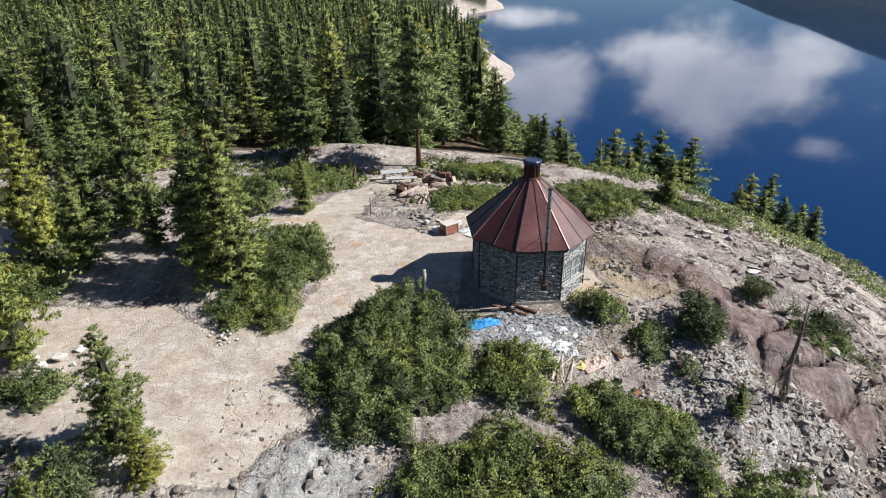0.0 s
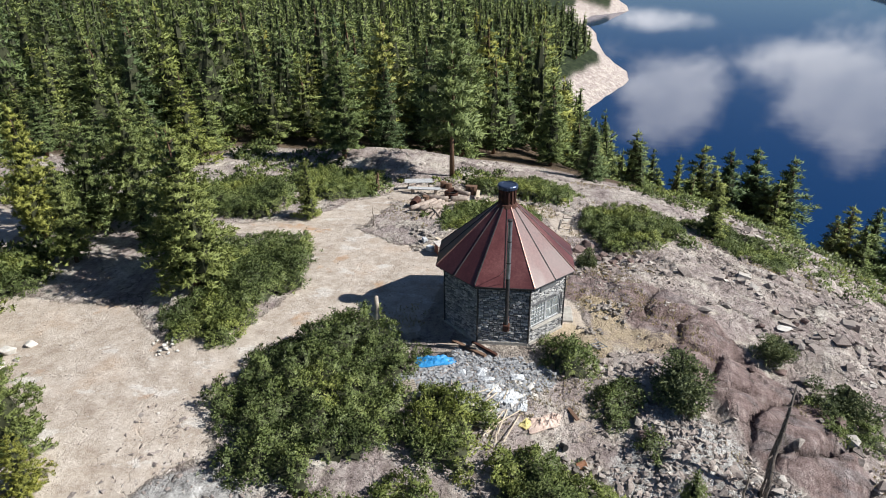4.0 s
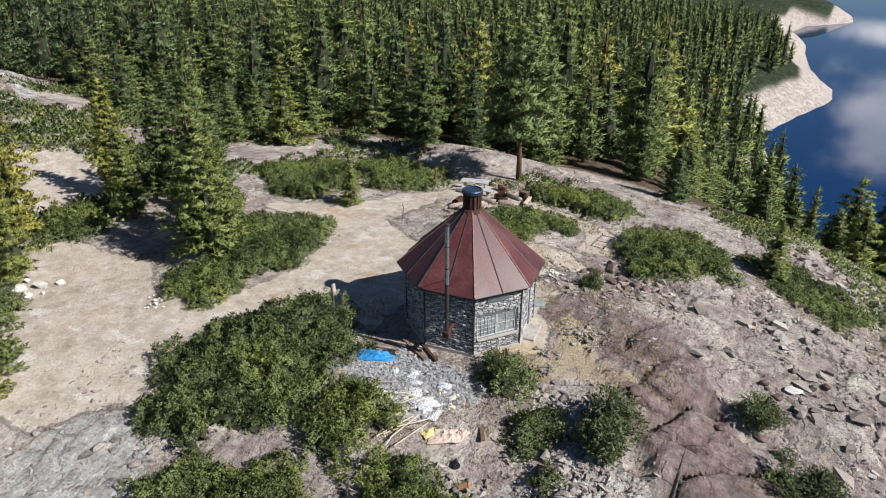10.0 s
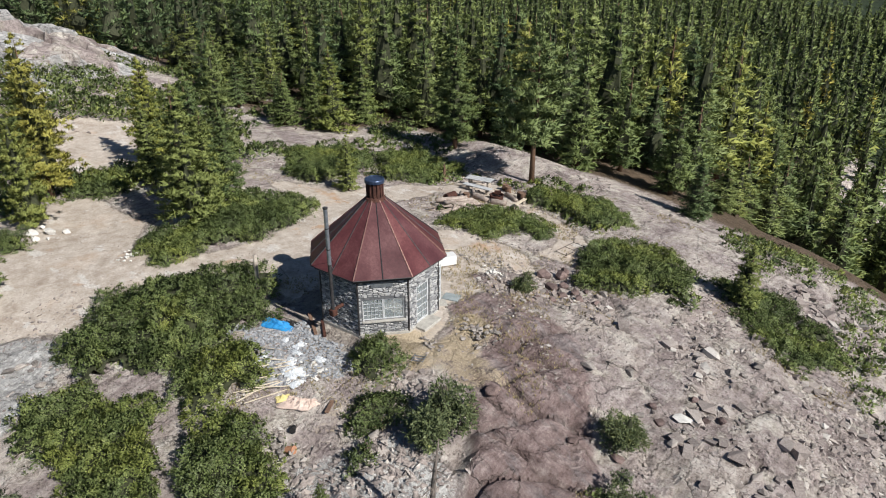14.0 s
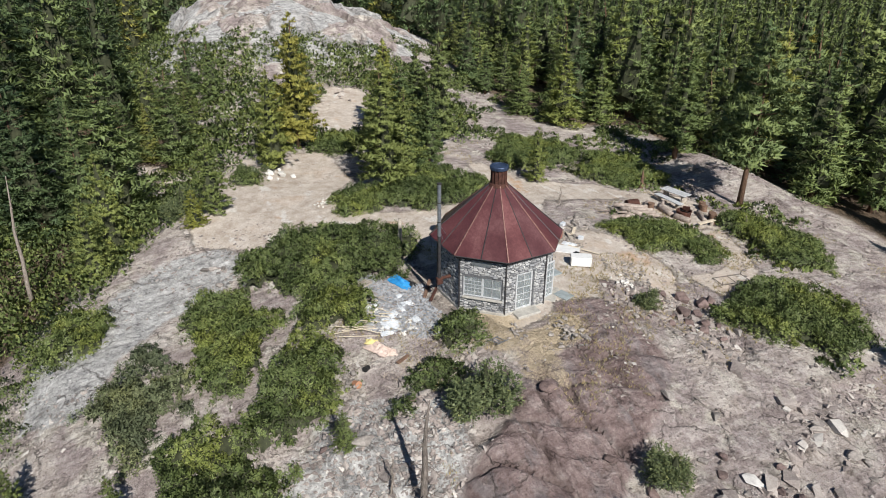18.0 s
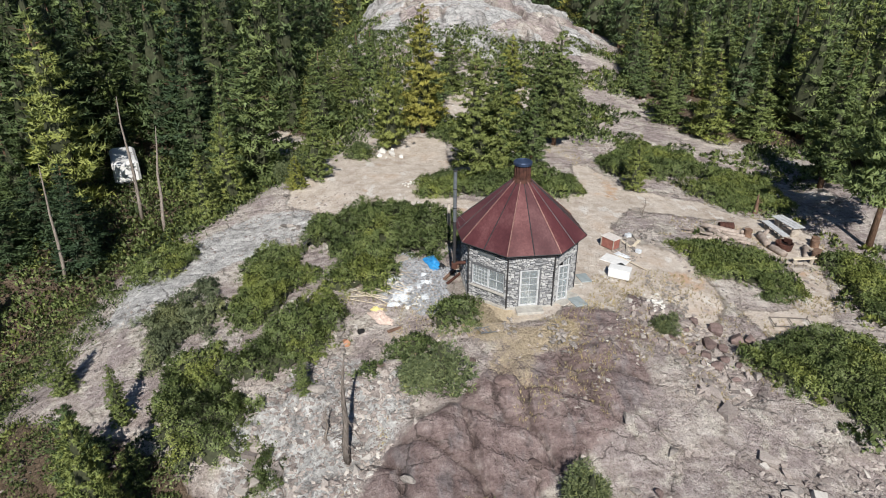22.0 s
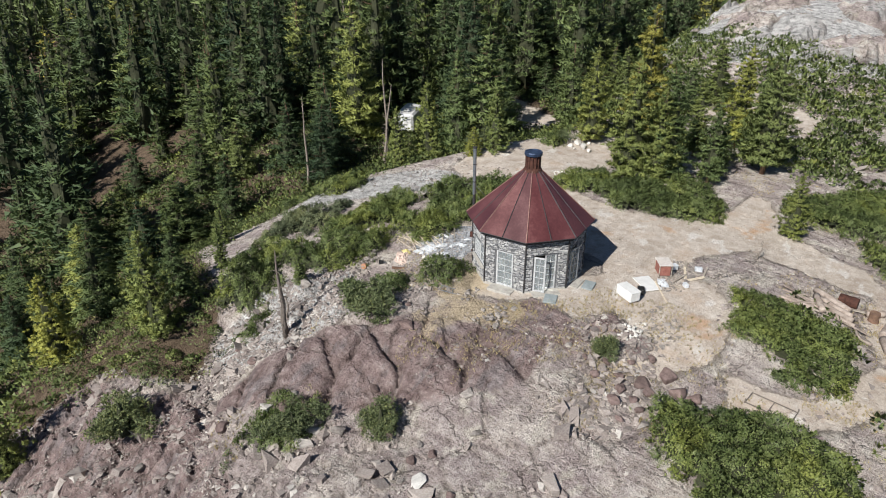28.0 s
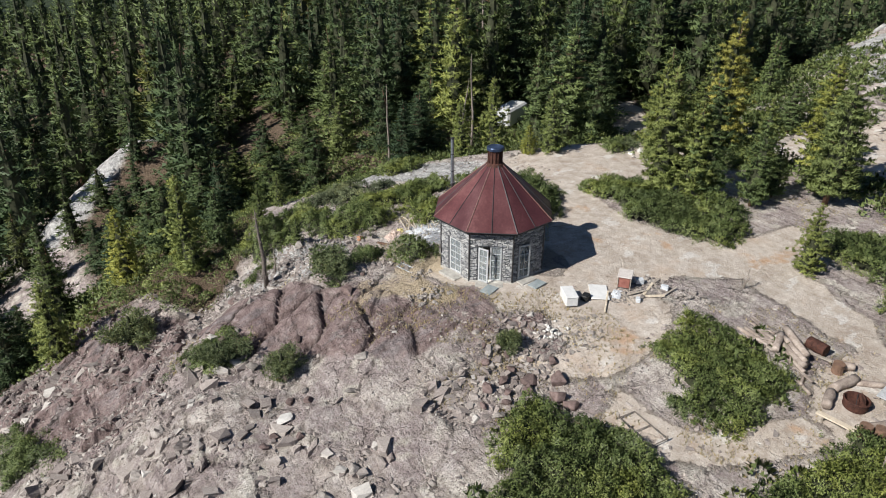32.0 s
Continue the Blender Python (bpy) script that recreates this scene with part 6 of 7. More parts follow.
brng = random.Random(9)
for x, y, s in ((-18.0, 23.6, 0.95), (-17.4, 24.4, 0.8), (-17.0, 23.4, 0.6), (-18.6, 24.4, 0.5), (-16.9, 25.2, 0.55), (-16.6, 24.0, 0.35)):
    boulder(x, y, s, WHITE_STONE, "pale rounded boulder at the edge of the dirt road", "white boulders by the road", brng.randrange(6), 0.75, brng.uniform(0, 360))
for x, y, s in ((9.2, 40.4, 0.9), (8.2, 41.2, 1.05), (8.9, 41.9, 0.95), (9.7, 40.9, 0.7), (7.6, 40.2, 0.6), (10.2, 39.8, 0.7), (10.6, 40.6, 0.6), (9.4, 39.4, 0.55), (10.3, 38.6, 0.5), (9.0, 38.6, 0.5), (11.2, 39.9, 0.65), (8.4, 39.5, 0.5), (11.0, 41.0, 0.5), (9.8, 37.9, 0.45), (11.9, 40.5, 0.5), (8.7, 42.6, 0.8)):
    boulder(x, y, s, RED_STONE, "angular reddish boulder heaped beside a thicket", "heaped red boulders", brng.randrange(6), 0.7, brng.uniform(0, 360))
for k in range(70):
    x, y = brng.uniform(9.5, 27), brng.uniform(14, 44)
    if inside(np.array([x]), np.array([y]), EAST_ROCK, 0.5)[0] < 0.6:
        continue
    boulder(x, y, brng.uniform(0.35, 0.9), RED_STONE if (k % 2 and y < 34) else STONE, "angular boulder lying on the rock slope", "boulders on the slope", brng.randrange(6), brng.uniform(0.45, 0.75), brng.uniform(0, 360))
for k in range(26):
    x, y = brng.uniform(-12, -1), brng.uniform(16.4, 20.0)
    if inside(np.array([x]), np.array([y]), YARD, 0.5)[0] > 0.6:
        continue
    boulder(x, y, brng.uniform(0.25, 0.6), STONE, "grey boulder at the edge of the clearing", "boulders by the clearing", brng.randrange(6), 0.65, brng.uniform(0, 360))
boulder(18.9, 35.5, 1.0, WHITE_STONE, "flat pale slab lying on gravel", "", 2, 0.22, 30)
for x, y in ((18.2, 34.6), (19.6, 36.2), (20.2, 36.6), (18.8, 37.0), (17.6, 35.2)):
    boulder(x, y, 0.5, RED_STONE, "dark boulder beside a gravel hollow", "boulders on the slope", brng.randrange(6), 0.7, brng.uniform(0, 360))


def stone_pile(x, y, n, r, size, material, label, seed):
    rr = random.Random(seed)
    th = thing("stone_pile", label, "stone pile", "stone piles", pose(x, y, ground_z(x, y)))
    bpy.context.view_layer.update()
    for q in range(n):
        a, d = rr.uniform(0, 6.28), r * rr.uniform(0, 1) ** 0.7
        px, py = x + d * math.cos(a) * 1.3, y + d * math.sin(a) * 0.8
        s_ = size * rr.uniform(0.5, 1.4)
        boulder(px, py, s_, material, "", "", rr.randrange(6), rr.uniform(0.5, 0.8), rr.uniform(0, 360), "stone", th, ground_z(px, py) + max(0, (r - d)) * 0.22 * rr.uniform(0, 1))
    return th


stone_pile(9.7, 32.9, 46, 1.1, 0.26, STONE, "loose pile of pale broken stones before the doors", 21)
stone_pile(8.0, 22.6, 40, 1.0, 0.32, STONE, "heap of grey and white stones below the debris", 22)
stone_pile(6.2, 38.6, 34, 0.8, 0.2, WHITE_STONE, "ring of pale stones around an old hearth", 23)
stone_pile(-10.4, 26.0, 22, 0.9, 0.2, WHITE_STONE, "pale stones edging the road beside a thicket", 24)
stone_pile(-1.5, 40.6, 24, 0.9, 0.28, STONE, "scattered stones among the scrap boards", 25)
stone_pile(8.6, 30.7, 24, 0.5, 0.2, STONE, "small pile of slate beside the wall", 26)

# ---- things round the hut ----
BLUE = plain("blue_tarpaulin", (0.015, 0.17, 0.42), (0.05, 0.33, 0.68), 3, 0.45)
PLASTIC = plain("torn_plastic", (0.42, 0.45, 0.49), (0.74, 0.76, 0.78), 5, 0.45)
PINK = plain("pink_insulation", (0.46, 0.34, 0.29), (0.68, 0.56, 0.49), 4, 0.95)
YELLOW = plain("yellow_foam", (0.55, 0.46, 0.18), (0.72, 0.64, 0.32), 4, 0.9)
ENAMEL = plain("white_enamel", (0.62, 0.62, 0.61), (0.76, 0.76, 0.75), 4, 0.35)
BLACK = plain("black_plastic", (0.012, 0.012, 0.013), (0.03, 0.03, 0.03), 4, 0.5)
ORANGE = plain("dull_orange", (0.36, 0.17, 0.095), (0.46, 0.25, 0.16), 4, 0.6)
SLAB = plain("blue_grey_slab", (0.2, 0.235, 0.245), (0.32, 0.36, 0.37), 4, 0.85)
RED_PAINT = plain("faded_red_paint", (0.2, 0.07, 0.055), (0.34, 0.15, 0.12), 4, 0.75)


def place(x, y, turn=0.0, up=0.0):
    return pose(x, y, ground_z(x, y) + up, 0, 0, turn)


def sheet(name, label, cat, x, y, sx, sy, turn, high, material, seed, group="debris beside the hut"):
    """A crumpled sheet lying on the ground, with a hem of its own thickness."""
    rr = np.random.default_rng(seed)
    n = 18
    u, v = np.meshgrid(np.linspace(-0.5, 0.5, n), np.linspace(-0.5, 0.5, n))
    wob = fbm(u * 7 + seed, v * 7, 2.2, 3, seed)
    px, py = u * sx * (1 + 0.35 * wob), v * sy * (1 + 0.5 * fbm(u * 6, v * 6, 2.0, 2, seed + 4))
    pz = 0.03 + high * (0.35 + 1.3 * np.abs(fbm(u * 9, v * 9, 2.0, 4, seed + 8, 0.6)) * 2) * (1 - 0.9 * np.maximum(np.abs(u), np.abs(v)) * 2)
    i = np.arange(n * n).reshape(n, n)
    f = np.stack([i[:-1, :-1], i[:-1, 1:], i[1:, 1:], i[1:, :-1]], -1).reshape(-1, 4)
    rim = np.concatenate([i[0, :-1], i[:-1, -1], i[-1, :0:-1], i[:0:-1, 0]])
    top = np.stack([px, py, pz], -1).reshape(-1, 3)
    low = top - np.array([0, 0, 0.035])
    nxt = np.roll(rim, -1)
    side = np.stack([rim, nxt + n * n, nxt, rim + n * n], 1)[:, [0, 3, 1, 2]]
    me = np_mesh(name, np.concatenate([top, low]), np.concatenate([f, f[:, ::-1] + n * n, side]), False)
    ob = part(name, me, material)
    ob.matrix_world = place(x, y, turn)
    return tagged(ob, label, cat, group)


def plank(x, y, turn, ln, wd, th, material, label, group="loose boards", name="plank", tilt=0.0, up=0.02):
    g = Geo().box((0, 0, th / 2), (ln, wd, th), None, 0.006)
    ob = part(name, g, material)
    ob.matrix_world = place(x, y, turn, up + abs(math.sin(radians(tilt))) * ln / 2) @ pose(0, 0, 0, 0, tilt, 0)
    return tagged(ob, label, "plank", group)


def log(x, y, turn, ln, r, material, label, group="logs round the camp", up=0.0, name="log", tilt=0.0):
    rr = random.Random(int(x * 31 + y * 17))
    g = Geo().tube([(-ln / 2 + ln * q / 5, rr.uniform(-0.02, 0.02), rr.uniform(-0.015, 0.015)) for q in range(6)], [r * rr.uniform(0.88, 1.1) for _ in range(6)], 10)
    ob = part(name, g, material, smooth=True)
    ob.matrix_world = place(x, y, turn, up + r * 0.85) @ pose(0, 0, 0, 0, tilt, 0)
    return tagged(ob, label, "log", group)


post = Geo().tube([(0, 0, -0.4), (0.02, 0, 0.6), (0.0, 0.02, 1.3), (0.03, 0.01, 2.0), (0.02, 0.02, 2.44)], [0.13, 0.12, 0.115, 0.11, 0.10], 9)
o = part("wooden_post", post, GREY_WOOD, smooth=True)
o.matrix_world = place(-1.08, 28.3)
tagged(o, "weathered grey log post standing by the thicket", "post")
log(-2.0, 30.6, 160, 1.6, 0.03, GREY_WOOD, "thin dead branch lying on the soil", "", name="branch")

sheet("tarpaulin", "crumpled bright blue tarpaulin on rubble", "tarpaulin", 1.85, 27.3, 1.7, 0.75, 20, 0.30, BLUE, 41)
sheet("tarpaulin", "dark folded end of a tarpaulin", "tarpaulin", 2.3, 27.75, 0.8, 0.4, 20, 0.16, BLACK, 42)
sheet("plastic_sheet", "torn white plastic sheet in the debris", "plastic sheet", 5.3, 25.6, 0.9, 0.7, 40, 0.18, PLASTIC, 43)
sheet("plastic_sheet", "torn white plastic sheet in the debris", "plastic sheet", 5.9, 25.2, 0.7, 0.4, 90, 0.14, PLASTIC, 44)
sheet("plastic_sheet", "pale crumpled plastic among stone chips", "plastic sheet", 4.6, 25.9, 0.6, 0.5, 10, 0.12, PLASTIC, 45)
sheet("insulation", "crumpled pink insulation heap", "insulation", 6.7, 24.5, 1.3, 0.8, 30, 0.34, PINK, 46)
sheet("insulation", "crumpled pink insulation scrap", "insulation", 7.2, 24.9, 0.6, 0.5, 80, 0.25, PINK, 47)
sheet("foam_sheet", "torn yellow foam sheet in the debris", "foam", 6.1, 24.3, 0.6, 0.4, 60, 0.18, YELLOW, 48)
for k, (x, y, a, ln) in enumerate(((4.9, 24.0, 70, 2.2), (5.2, 24.1, 82, 1.9), (5.5, 24.4, 55, 1.7), (4.7, 24.6, 64, 1.6), (5.0, 23.5, 95, 1.5), (4.2, 23.8, 20, 1.2), (5.6, 23.9, 75, 2.0))):
    plank(x, y, a, ln, 0.05, 0.03, PALE_WOOD, "thin pale lath lying in the debris", "laths in the debris", "lath", tilt=3 + k % 3 * 2, up=0.06)
drng = random.Random(77)
for k in range(14):
    plank(3.6 + drng.uniform(-0.9, 1.6), 24.6 + drng.uniform(-1.2, 1.2), drng.uniform(35, 100), drng.uniform(0.7, 1.9), 0.05, 0.03, PALE_WOOD if k % 3 else GREY_WOOD, "thin pale lath lying in the debris", "laths in the debris", "lath", tilt=drng.uniform(1, 8), up=0.05)
for k in range(7):
    sheet("plastic_sheet", "scrap of pale plastic among slate chips", "plastic sheet", 4.2 + drng.uniform(-1.3, 1.6), 26.0 + drng.uniform(-0.9, 0.9), drng.uniform(0.3, 0.7), drng.uniform(0.2, 0.5), drng.uniform(0, 180), 0.14, PLASTIC, 90 + k)
plank(7.9, 25.3, 120, 0.9, 0.16, 0.08, BROWN_WOOD, "short brown timber offcut on the ground", up=0.03)
plank(3.2, 28.3, 150, 1.9, 0.16, 0.1, BROWN_WOOD, "reddish-brown timber lying beside the wall", up=0.02)
plank(3.9, 28.4, -35, 1.5, 0.14, 0.09, RUST, "rusty beam lying beside the wall", up=0.02)
plank(2.6, 28.5, 8, 1.8, 0.12, 0.05, GREY_WOOD, "grey board lying beside the wall", up=0.03)
plank(1.7, 27.9, 12, 1.3, 0.08, 0.05, GREY_WOOD, "grey board beside the tarpaulin", up=0.03)
pal = thing("pallet", "grey slatted pallet lying by the thicket", "pallet", place=place(1.1, 25.4, 25))
for q in range(6):
    part("slat", Geo().box((0, -0.35 + 0.14 * q, 0.13), (0.55, 0.09, 0.03), None, 0.005), GREY_WOOD, pal)
for q in (-0.24, 0.0, 0.24):
    part("runner", Geo().box((q, 0, 0.06), (0.06, 0.8, 0.1), None, 0.005), GREY_WOOD, pal)
bkt = thing("bucket", "black bucket tipped among stones", "bucket", place=place(7.6, 23.6, 40, 0.12) @ pose(0, 0, 0, 80, 0, 0))
part("body", Geo().turn([(0.11, -0.14), (0.13, 0.14), (0.12, 0.14), (0.10, -0.12)], 14), BLACK, bkt)
part("rim", Geo().turn([(0.135, 0.12), (0.14, 0.13), (0.14, 0.15), (0.13, 0.15)], 14), BLACK, bkt)
# bucket shape stands in for a dull orange rock
bkt = thing("bucket", "dull orange rock built as a bucket among stones", "bucket", place=place(8.3, 22.9, 110, 0.14) @ pose(0, 0, 0, 75, 0, 0))
part("body", Geo().turn([(0.13, -0.18), (0.16, 0.18), (0.15, 0.18), (0.12, -0.15)], 14), ORANGE, bkt)
part("rim", Geo().turn([(0.165, 0.15), (0.17, 0.17), (0.17, 0.19), (0.16, 0.19)], 14), ORANGE, bkt)

# chest, board, table and scrap on the sunny side
box = thing("chest", "white enamel chest standing on the dirt", "chest", place=place(3.9, 37.4, 62))
part("body", Geo().box((0, 0, 0.30), (1.15, 0.62, 0.48), None, 0.03), ENAMEL, box)
part("lid", Geo().box((0, 0, 0.58), (1.19, 0.66, 0.07), None, 0.025), ENAMEL, box)
for a, b in ((-0.5, -0.24), (0.5, -0.24), (-0.5, 0.24), (0.5, 0.24)):
    part("foot", Geo().box((a, b, 0.03), (0.07, 0.07, 0.08), None, 0.01), DARK_STEEL, box)
part("hinge", Geo().box((-0.3, 0.335, 0.54), (0.1, 0.02, 0.06)), DARK_STEEL, box)
part("hinge", Geo().box((0.3, 0.335, 0.54), (0.1, 0.02, 0.06)), DARK_STEEL, box)
o = part("crate", Geo().box((0, 0, 0.15), (0.5, 0.36, 0.3), None, 0.03), BLACK)
o.matrix_world = place(3.05, 37.75, 20)
tagged(o, "black plastic crate beside the white chest", "crate")
o = part("white_board", Geo().box((0, 0, 0.06), (1.5, 0.95, 0.05), None, 0.01), ENAMEL)
o.matrix_world = place(2.0, 37.7, 50)
tagged(o, "flat white board lying on the dirt", "board")
sheet("plastic_sheet", "crumpled white sheet beside the table", "plastic sheet", 1.3, 38.3, 0.9, 0.5, 30, 0.14, PLASTIC, 49, "scrap beside the table")
tab = thing("work_table", "small table with a pale top and faded red base", "table", place=place(0.25, 37.9, 35))
part("tabletop", Geo().box((0, 0, 0.72), (1.0, 0.75, 0.05), None, 0.012), plain("pale_table_top", (0.5, 0.45, 0.42), (0.68, 0.64, 0.6), 5, 0.7), tab)
part("base_panel", Geo().box((0, -0.3, 0.38), (0.84, 0.04, 0.6), None, 0.01), RED_PAINT, tab)
part("base_panel", Geo().box((-0.4, 0, 0.38), (0.04, 0.56, 0.6), None, 0.01), RED_PAINT, tab)
part("base_panel", Geo().box((0.4, 0, 0.38), (0.04, 0.56, 0.6), None, 0.01), RED_PAINT, tab)
for a, b in ((-0.45, -0.33), (0.45, -0.33), (-0.45, 0.33), (0.45, 0.33)):
    part("leg", Geo().box((a, b, 0.35), (0.05, 0.05, 0.72), None, 0.008), GREY_WOOD, tab)
for k, (x, y, a, ln, w_) in enumerate(((-0.5, 38.9, 20, 1.4, 0.14), (-0.9, 39.2, 60, 1.1, 0.12), (0.6, 38.8, -15, 1.7, 0.1), (-0.2, 39.6, -40, 1.0, 0.2), (1.1, 38.9, 75, 1.2, 0.1), (-1.4, 38.6, 10, 0.9, 0.16), (2.4, 38.6, 38, 2.0, 0.09), (-1.0, 39.8, 5, 1.5, 0.1))):
    plank(x, y, a, ln, w_, 0.03, GREY_WOOD if k % 3 else PALE_WOOD, "weathered board in a heap of scrap", "scrap boards", tilt=2 + k % 4)
for x, y, s_ in ((-0.6, 38.2, 0.3), (-1.2, 39.4, 0.26), (0.9, 39.4, 0.22)):
    o = part("white_block", Geo().box((0, 0, s_ / 2), (s_ * 1.5, s_, s_), None, 0.02), PLASTIC)
    o.matrix_world = place(x, y, x * 50)
    tagged(o, "white block among scrap boards", "block", "scrap beside the table")
for x, y, a, sx, sy in ((6.8, 34.45, 20, 0.85, 0.65), (4.25, 35.35, 10, 0.9, 0.6)):
    o = part("stepping_slab", Geo().box((0, 0, 0.03), (sx, sy, 0.08), None, 0.015), SLAB)
    o.matrix_world = place(x, y, a)
    tagged(o, "blue-grey stepping slab before the doors", "slab", "stepping slabs")
fr = thing("metal_frame", "bent grey metal frame leaning on stones", "frame", place=place(8.9, 29.7, 120, 0.12) @ pose(0, 0, 0, 0, 14, 0))
for q in (-0.25, 0.25):
    part("side_rail", Geo().tube([(-0.6, q, 0), (0.6, q, 0)], 0.022, 6), GREY_STEEL, fr)
for q in (-0.5, -0.2, 0.1, 0.4):
    part("rung", Geo().tube([(q, -0.25, 0), (q, 0.25, 0)], 0.018, 6), GREY_STEEL, fr)
IRON = plain("dull_iron", (0.13, 0.11, 0.095), (0.27, 0.24, 0.21), 5, 0.8, 0.2)
bed = thing("bed_frame", "dull grey iron bed frame lying on gravel", "bed frame", place=place(7.45, 45.35, 83, 0.06))
for q in (-0.42, 0.42):
    part("side_rail", Geo().box((0, q, 0.05), (1.9, 0.04, 0.04), None, 0.006), IRON, bed)
for q in (-0.93, 0.0, 0.93):
    part("cross_rail", Geo().box((q, 0, 0.05), (0.04, 0.8, 0.035), None, 0.006), IRON, bed)
part("corner_leg", Geo().box((-0.93, -0.42, 0.11), (0.05, 0.05, 0.22), None, 0.006), IRON, bed)
part("corner_leg", Geo().box((0.93, 0.42, 0.11), (0.05, 0.05, 0.22), None, 0.006), IRON, bed)

# ---- the camp ----
pit = thing("fire_pit", "rusty cut-down drum used as a fire pit", "fire pit", place=place(-1.3, 49.5, 20))
part("bowl", Geo().turn([(0.46, -0.05), (0.5, 0.12), (0.52, 0.42), (0.5, 0.44), (0.47, 0.42), (0.44, 0.1), (0.0, 0.06)], 22, caps=False), RUST, pit)
part("rim_band", Geo().turn([(0.525, 0.36), (0.54, 0.38), (0.54, 0.42), (0.525, 0.44)], 22, caps=False), RUST, pit)
part("flap", Geo().box((0.1, 0.3, 0.5), (0.5, 0.05, 0.3), pose(0, 0, 0, 12, 0, 20), 0.01), RUST, pit, "bent rusty flap")
part("grate", Geo().tube([(-0.45, 0, 0.38), (0.45, 0, 0.38)], 0.015, 5), DARK_STEEL, pit)
drum = thing("oil_drum", "rusty brown drum lying on its side", "drum", place=place(-3.4, 46.6, 85, 0.33) @ pose(0, 0, 0, 0, 90, 0))
part("body", Geo().turn([(0.27, -0.46), (0.3, -0.45), (0.3, -0.16), (0.32, -0.14), (0.3, -0.12), (0.3, 0.12), (0.32, 0.14), (0.3, 0.16), (0.3, 0.45), (0.27, 0.46)], 20), RUST, drum)
part("bung", Geo().turn([(0.04, 0.455), (0.04, 0.48)], 8, (0.15, 0, 0)), DARK_STEEL, drum)
part("leg_bracket", Geo().box((0.32, 0, -0.28), (0.1, 0.4, 0.06), None, 0.01), DARK_STEEL, drum)
part("leg_bracket", Geo().box((0.32, 0, 0.28), (0.1, 0.4, 0.06), None, 0.01), DARK_STEEL, drum)
pt = thing("picnic_table", "white weathered plank table at the camp", "table", place=place(-4.2, 51.2, 12))
for q in (-0.3, 0.0, 0.3):
    part("top_board", Geo().box((0, q, 0.72), (2.2, 0.27, 0.05), None, 0.01), WHITE_PAINT, pt)
for q in (-0.8, 0.8):
    part("leg", Geo().box((q, 0, 0.35), (0.12, 0.6, 0.7), None, 0.01), GREY_WOOD, pt)
bn = thing("plank_bench", "long white plank bench at the camp", "bench", "benches at the camp", place(-3.5, 50.0, 4))
part("seat_board", Geo().box((0, 0, 0.45), (2.5, 0.5, 0.06), None, 0.01), WHITE_PAINT, bn)
for q in (-0.9, 0.9):
    part("leg", Geo().tube([(q, 0, -0.05), (q, 0, 0.42)], 0.15, 9), GREY_WOOD, bn)
bn = thing("plank_bench", "low pale plank bench by the fire pit", "bench", "benches at the camp", place(0.74, 49.66, 95))
part("seat_board", Geo().box((0, 0, 0.36), (1.5, 0.27, 0.07), None, 0.01), PALE_WOOD, bn)
for q in (-0.55, 0.55):
    part("leg", Geo().tube([(q, 0, -0.05), (q, 0, 0.33)], 0.12, 9), GREY_WOOD, bn)
for x, y, h in ((-2.9, 47.9, 0.5), (-0.2, 51.0, 0.6), (0.3, 50.6, 0.7), (-1.9, 51.9, 0.45), (-2.4, 52.2, 0.5)):
    o = part("tree_stump", Geo().tube([(0, 0, -0.1), (0.02, 0, h * 0.5), (0, 0.01, h)], [0.28, 0.24, 0.25], 11), BROWN_WOOD, smooth=False)
    o.matrix_world = place(x, y, x * 40)
    tagged(o, "dark sawn stump used as a seat", "stump", "stump seats")
LOG_WOOD = plain("weathered_log", (0.19, 0.145, 0.12), (0.47, 0.40, 0.35), 4, 0.9, bump=0.4, vary=0.25)
for x, y, a, ln, r, up in ((-2.02, 45.44, 21, 1.6, 0.17, 0.12), (-2.7, 45.91, 52, 2.3, 0.19, 0.22), (-2.35, 46.1, 57, 2.1, 0.15, 0.0), (-1.85, 46.29, 61, 1.8, 0.16, 0.08), (-1.55, 46.5, 63, 1.6, 0.12, 0.0), (-2.1, 46.2, 58, 1.9, 0.13, 0.24), (-1.51, 44.41, 83, 1.7, 0.10, 0.0), (-1.8, 44.5, 78, 1.5, 0.09, 0.0), (-2.25, 44.7, 74, 1.0, 0.13, 0.0), (-1.2, 44.6, 95, 1.3, 0.07, 0.05), (-1.6, 44.8, 120, 1.2, 0.06, 0.16), (-0.46, 47.65, 60, 1.1, 0.08, 0.0), (-0.8, 47.4, 20, 0.9, 0.07, 0.05), (-2.7, 44.2, 95, 1.3, 0.06, 0.0)):
    log(x, y, a, ln, r, LOG_WOOD, "weathered pinkish-grey log in a heap beside the camp", up=up)
for x, y, a, ln, r in ((-2.14, 48.57, 172, 1.6, 0.22), (-0.57, 48.7, 18, 1.2, 0.21), (-3.24, 49.21, 136, 1.2, 0.15), (-3.37, 47.91, 132, 0.9, 0.2), (-0.7, 50.6, -26, 1.6, 0.17)):
    log(x, y, a, ln, r, LOG_WOOD, "thick split log laid as a seat round the fire", "log seats")
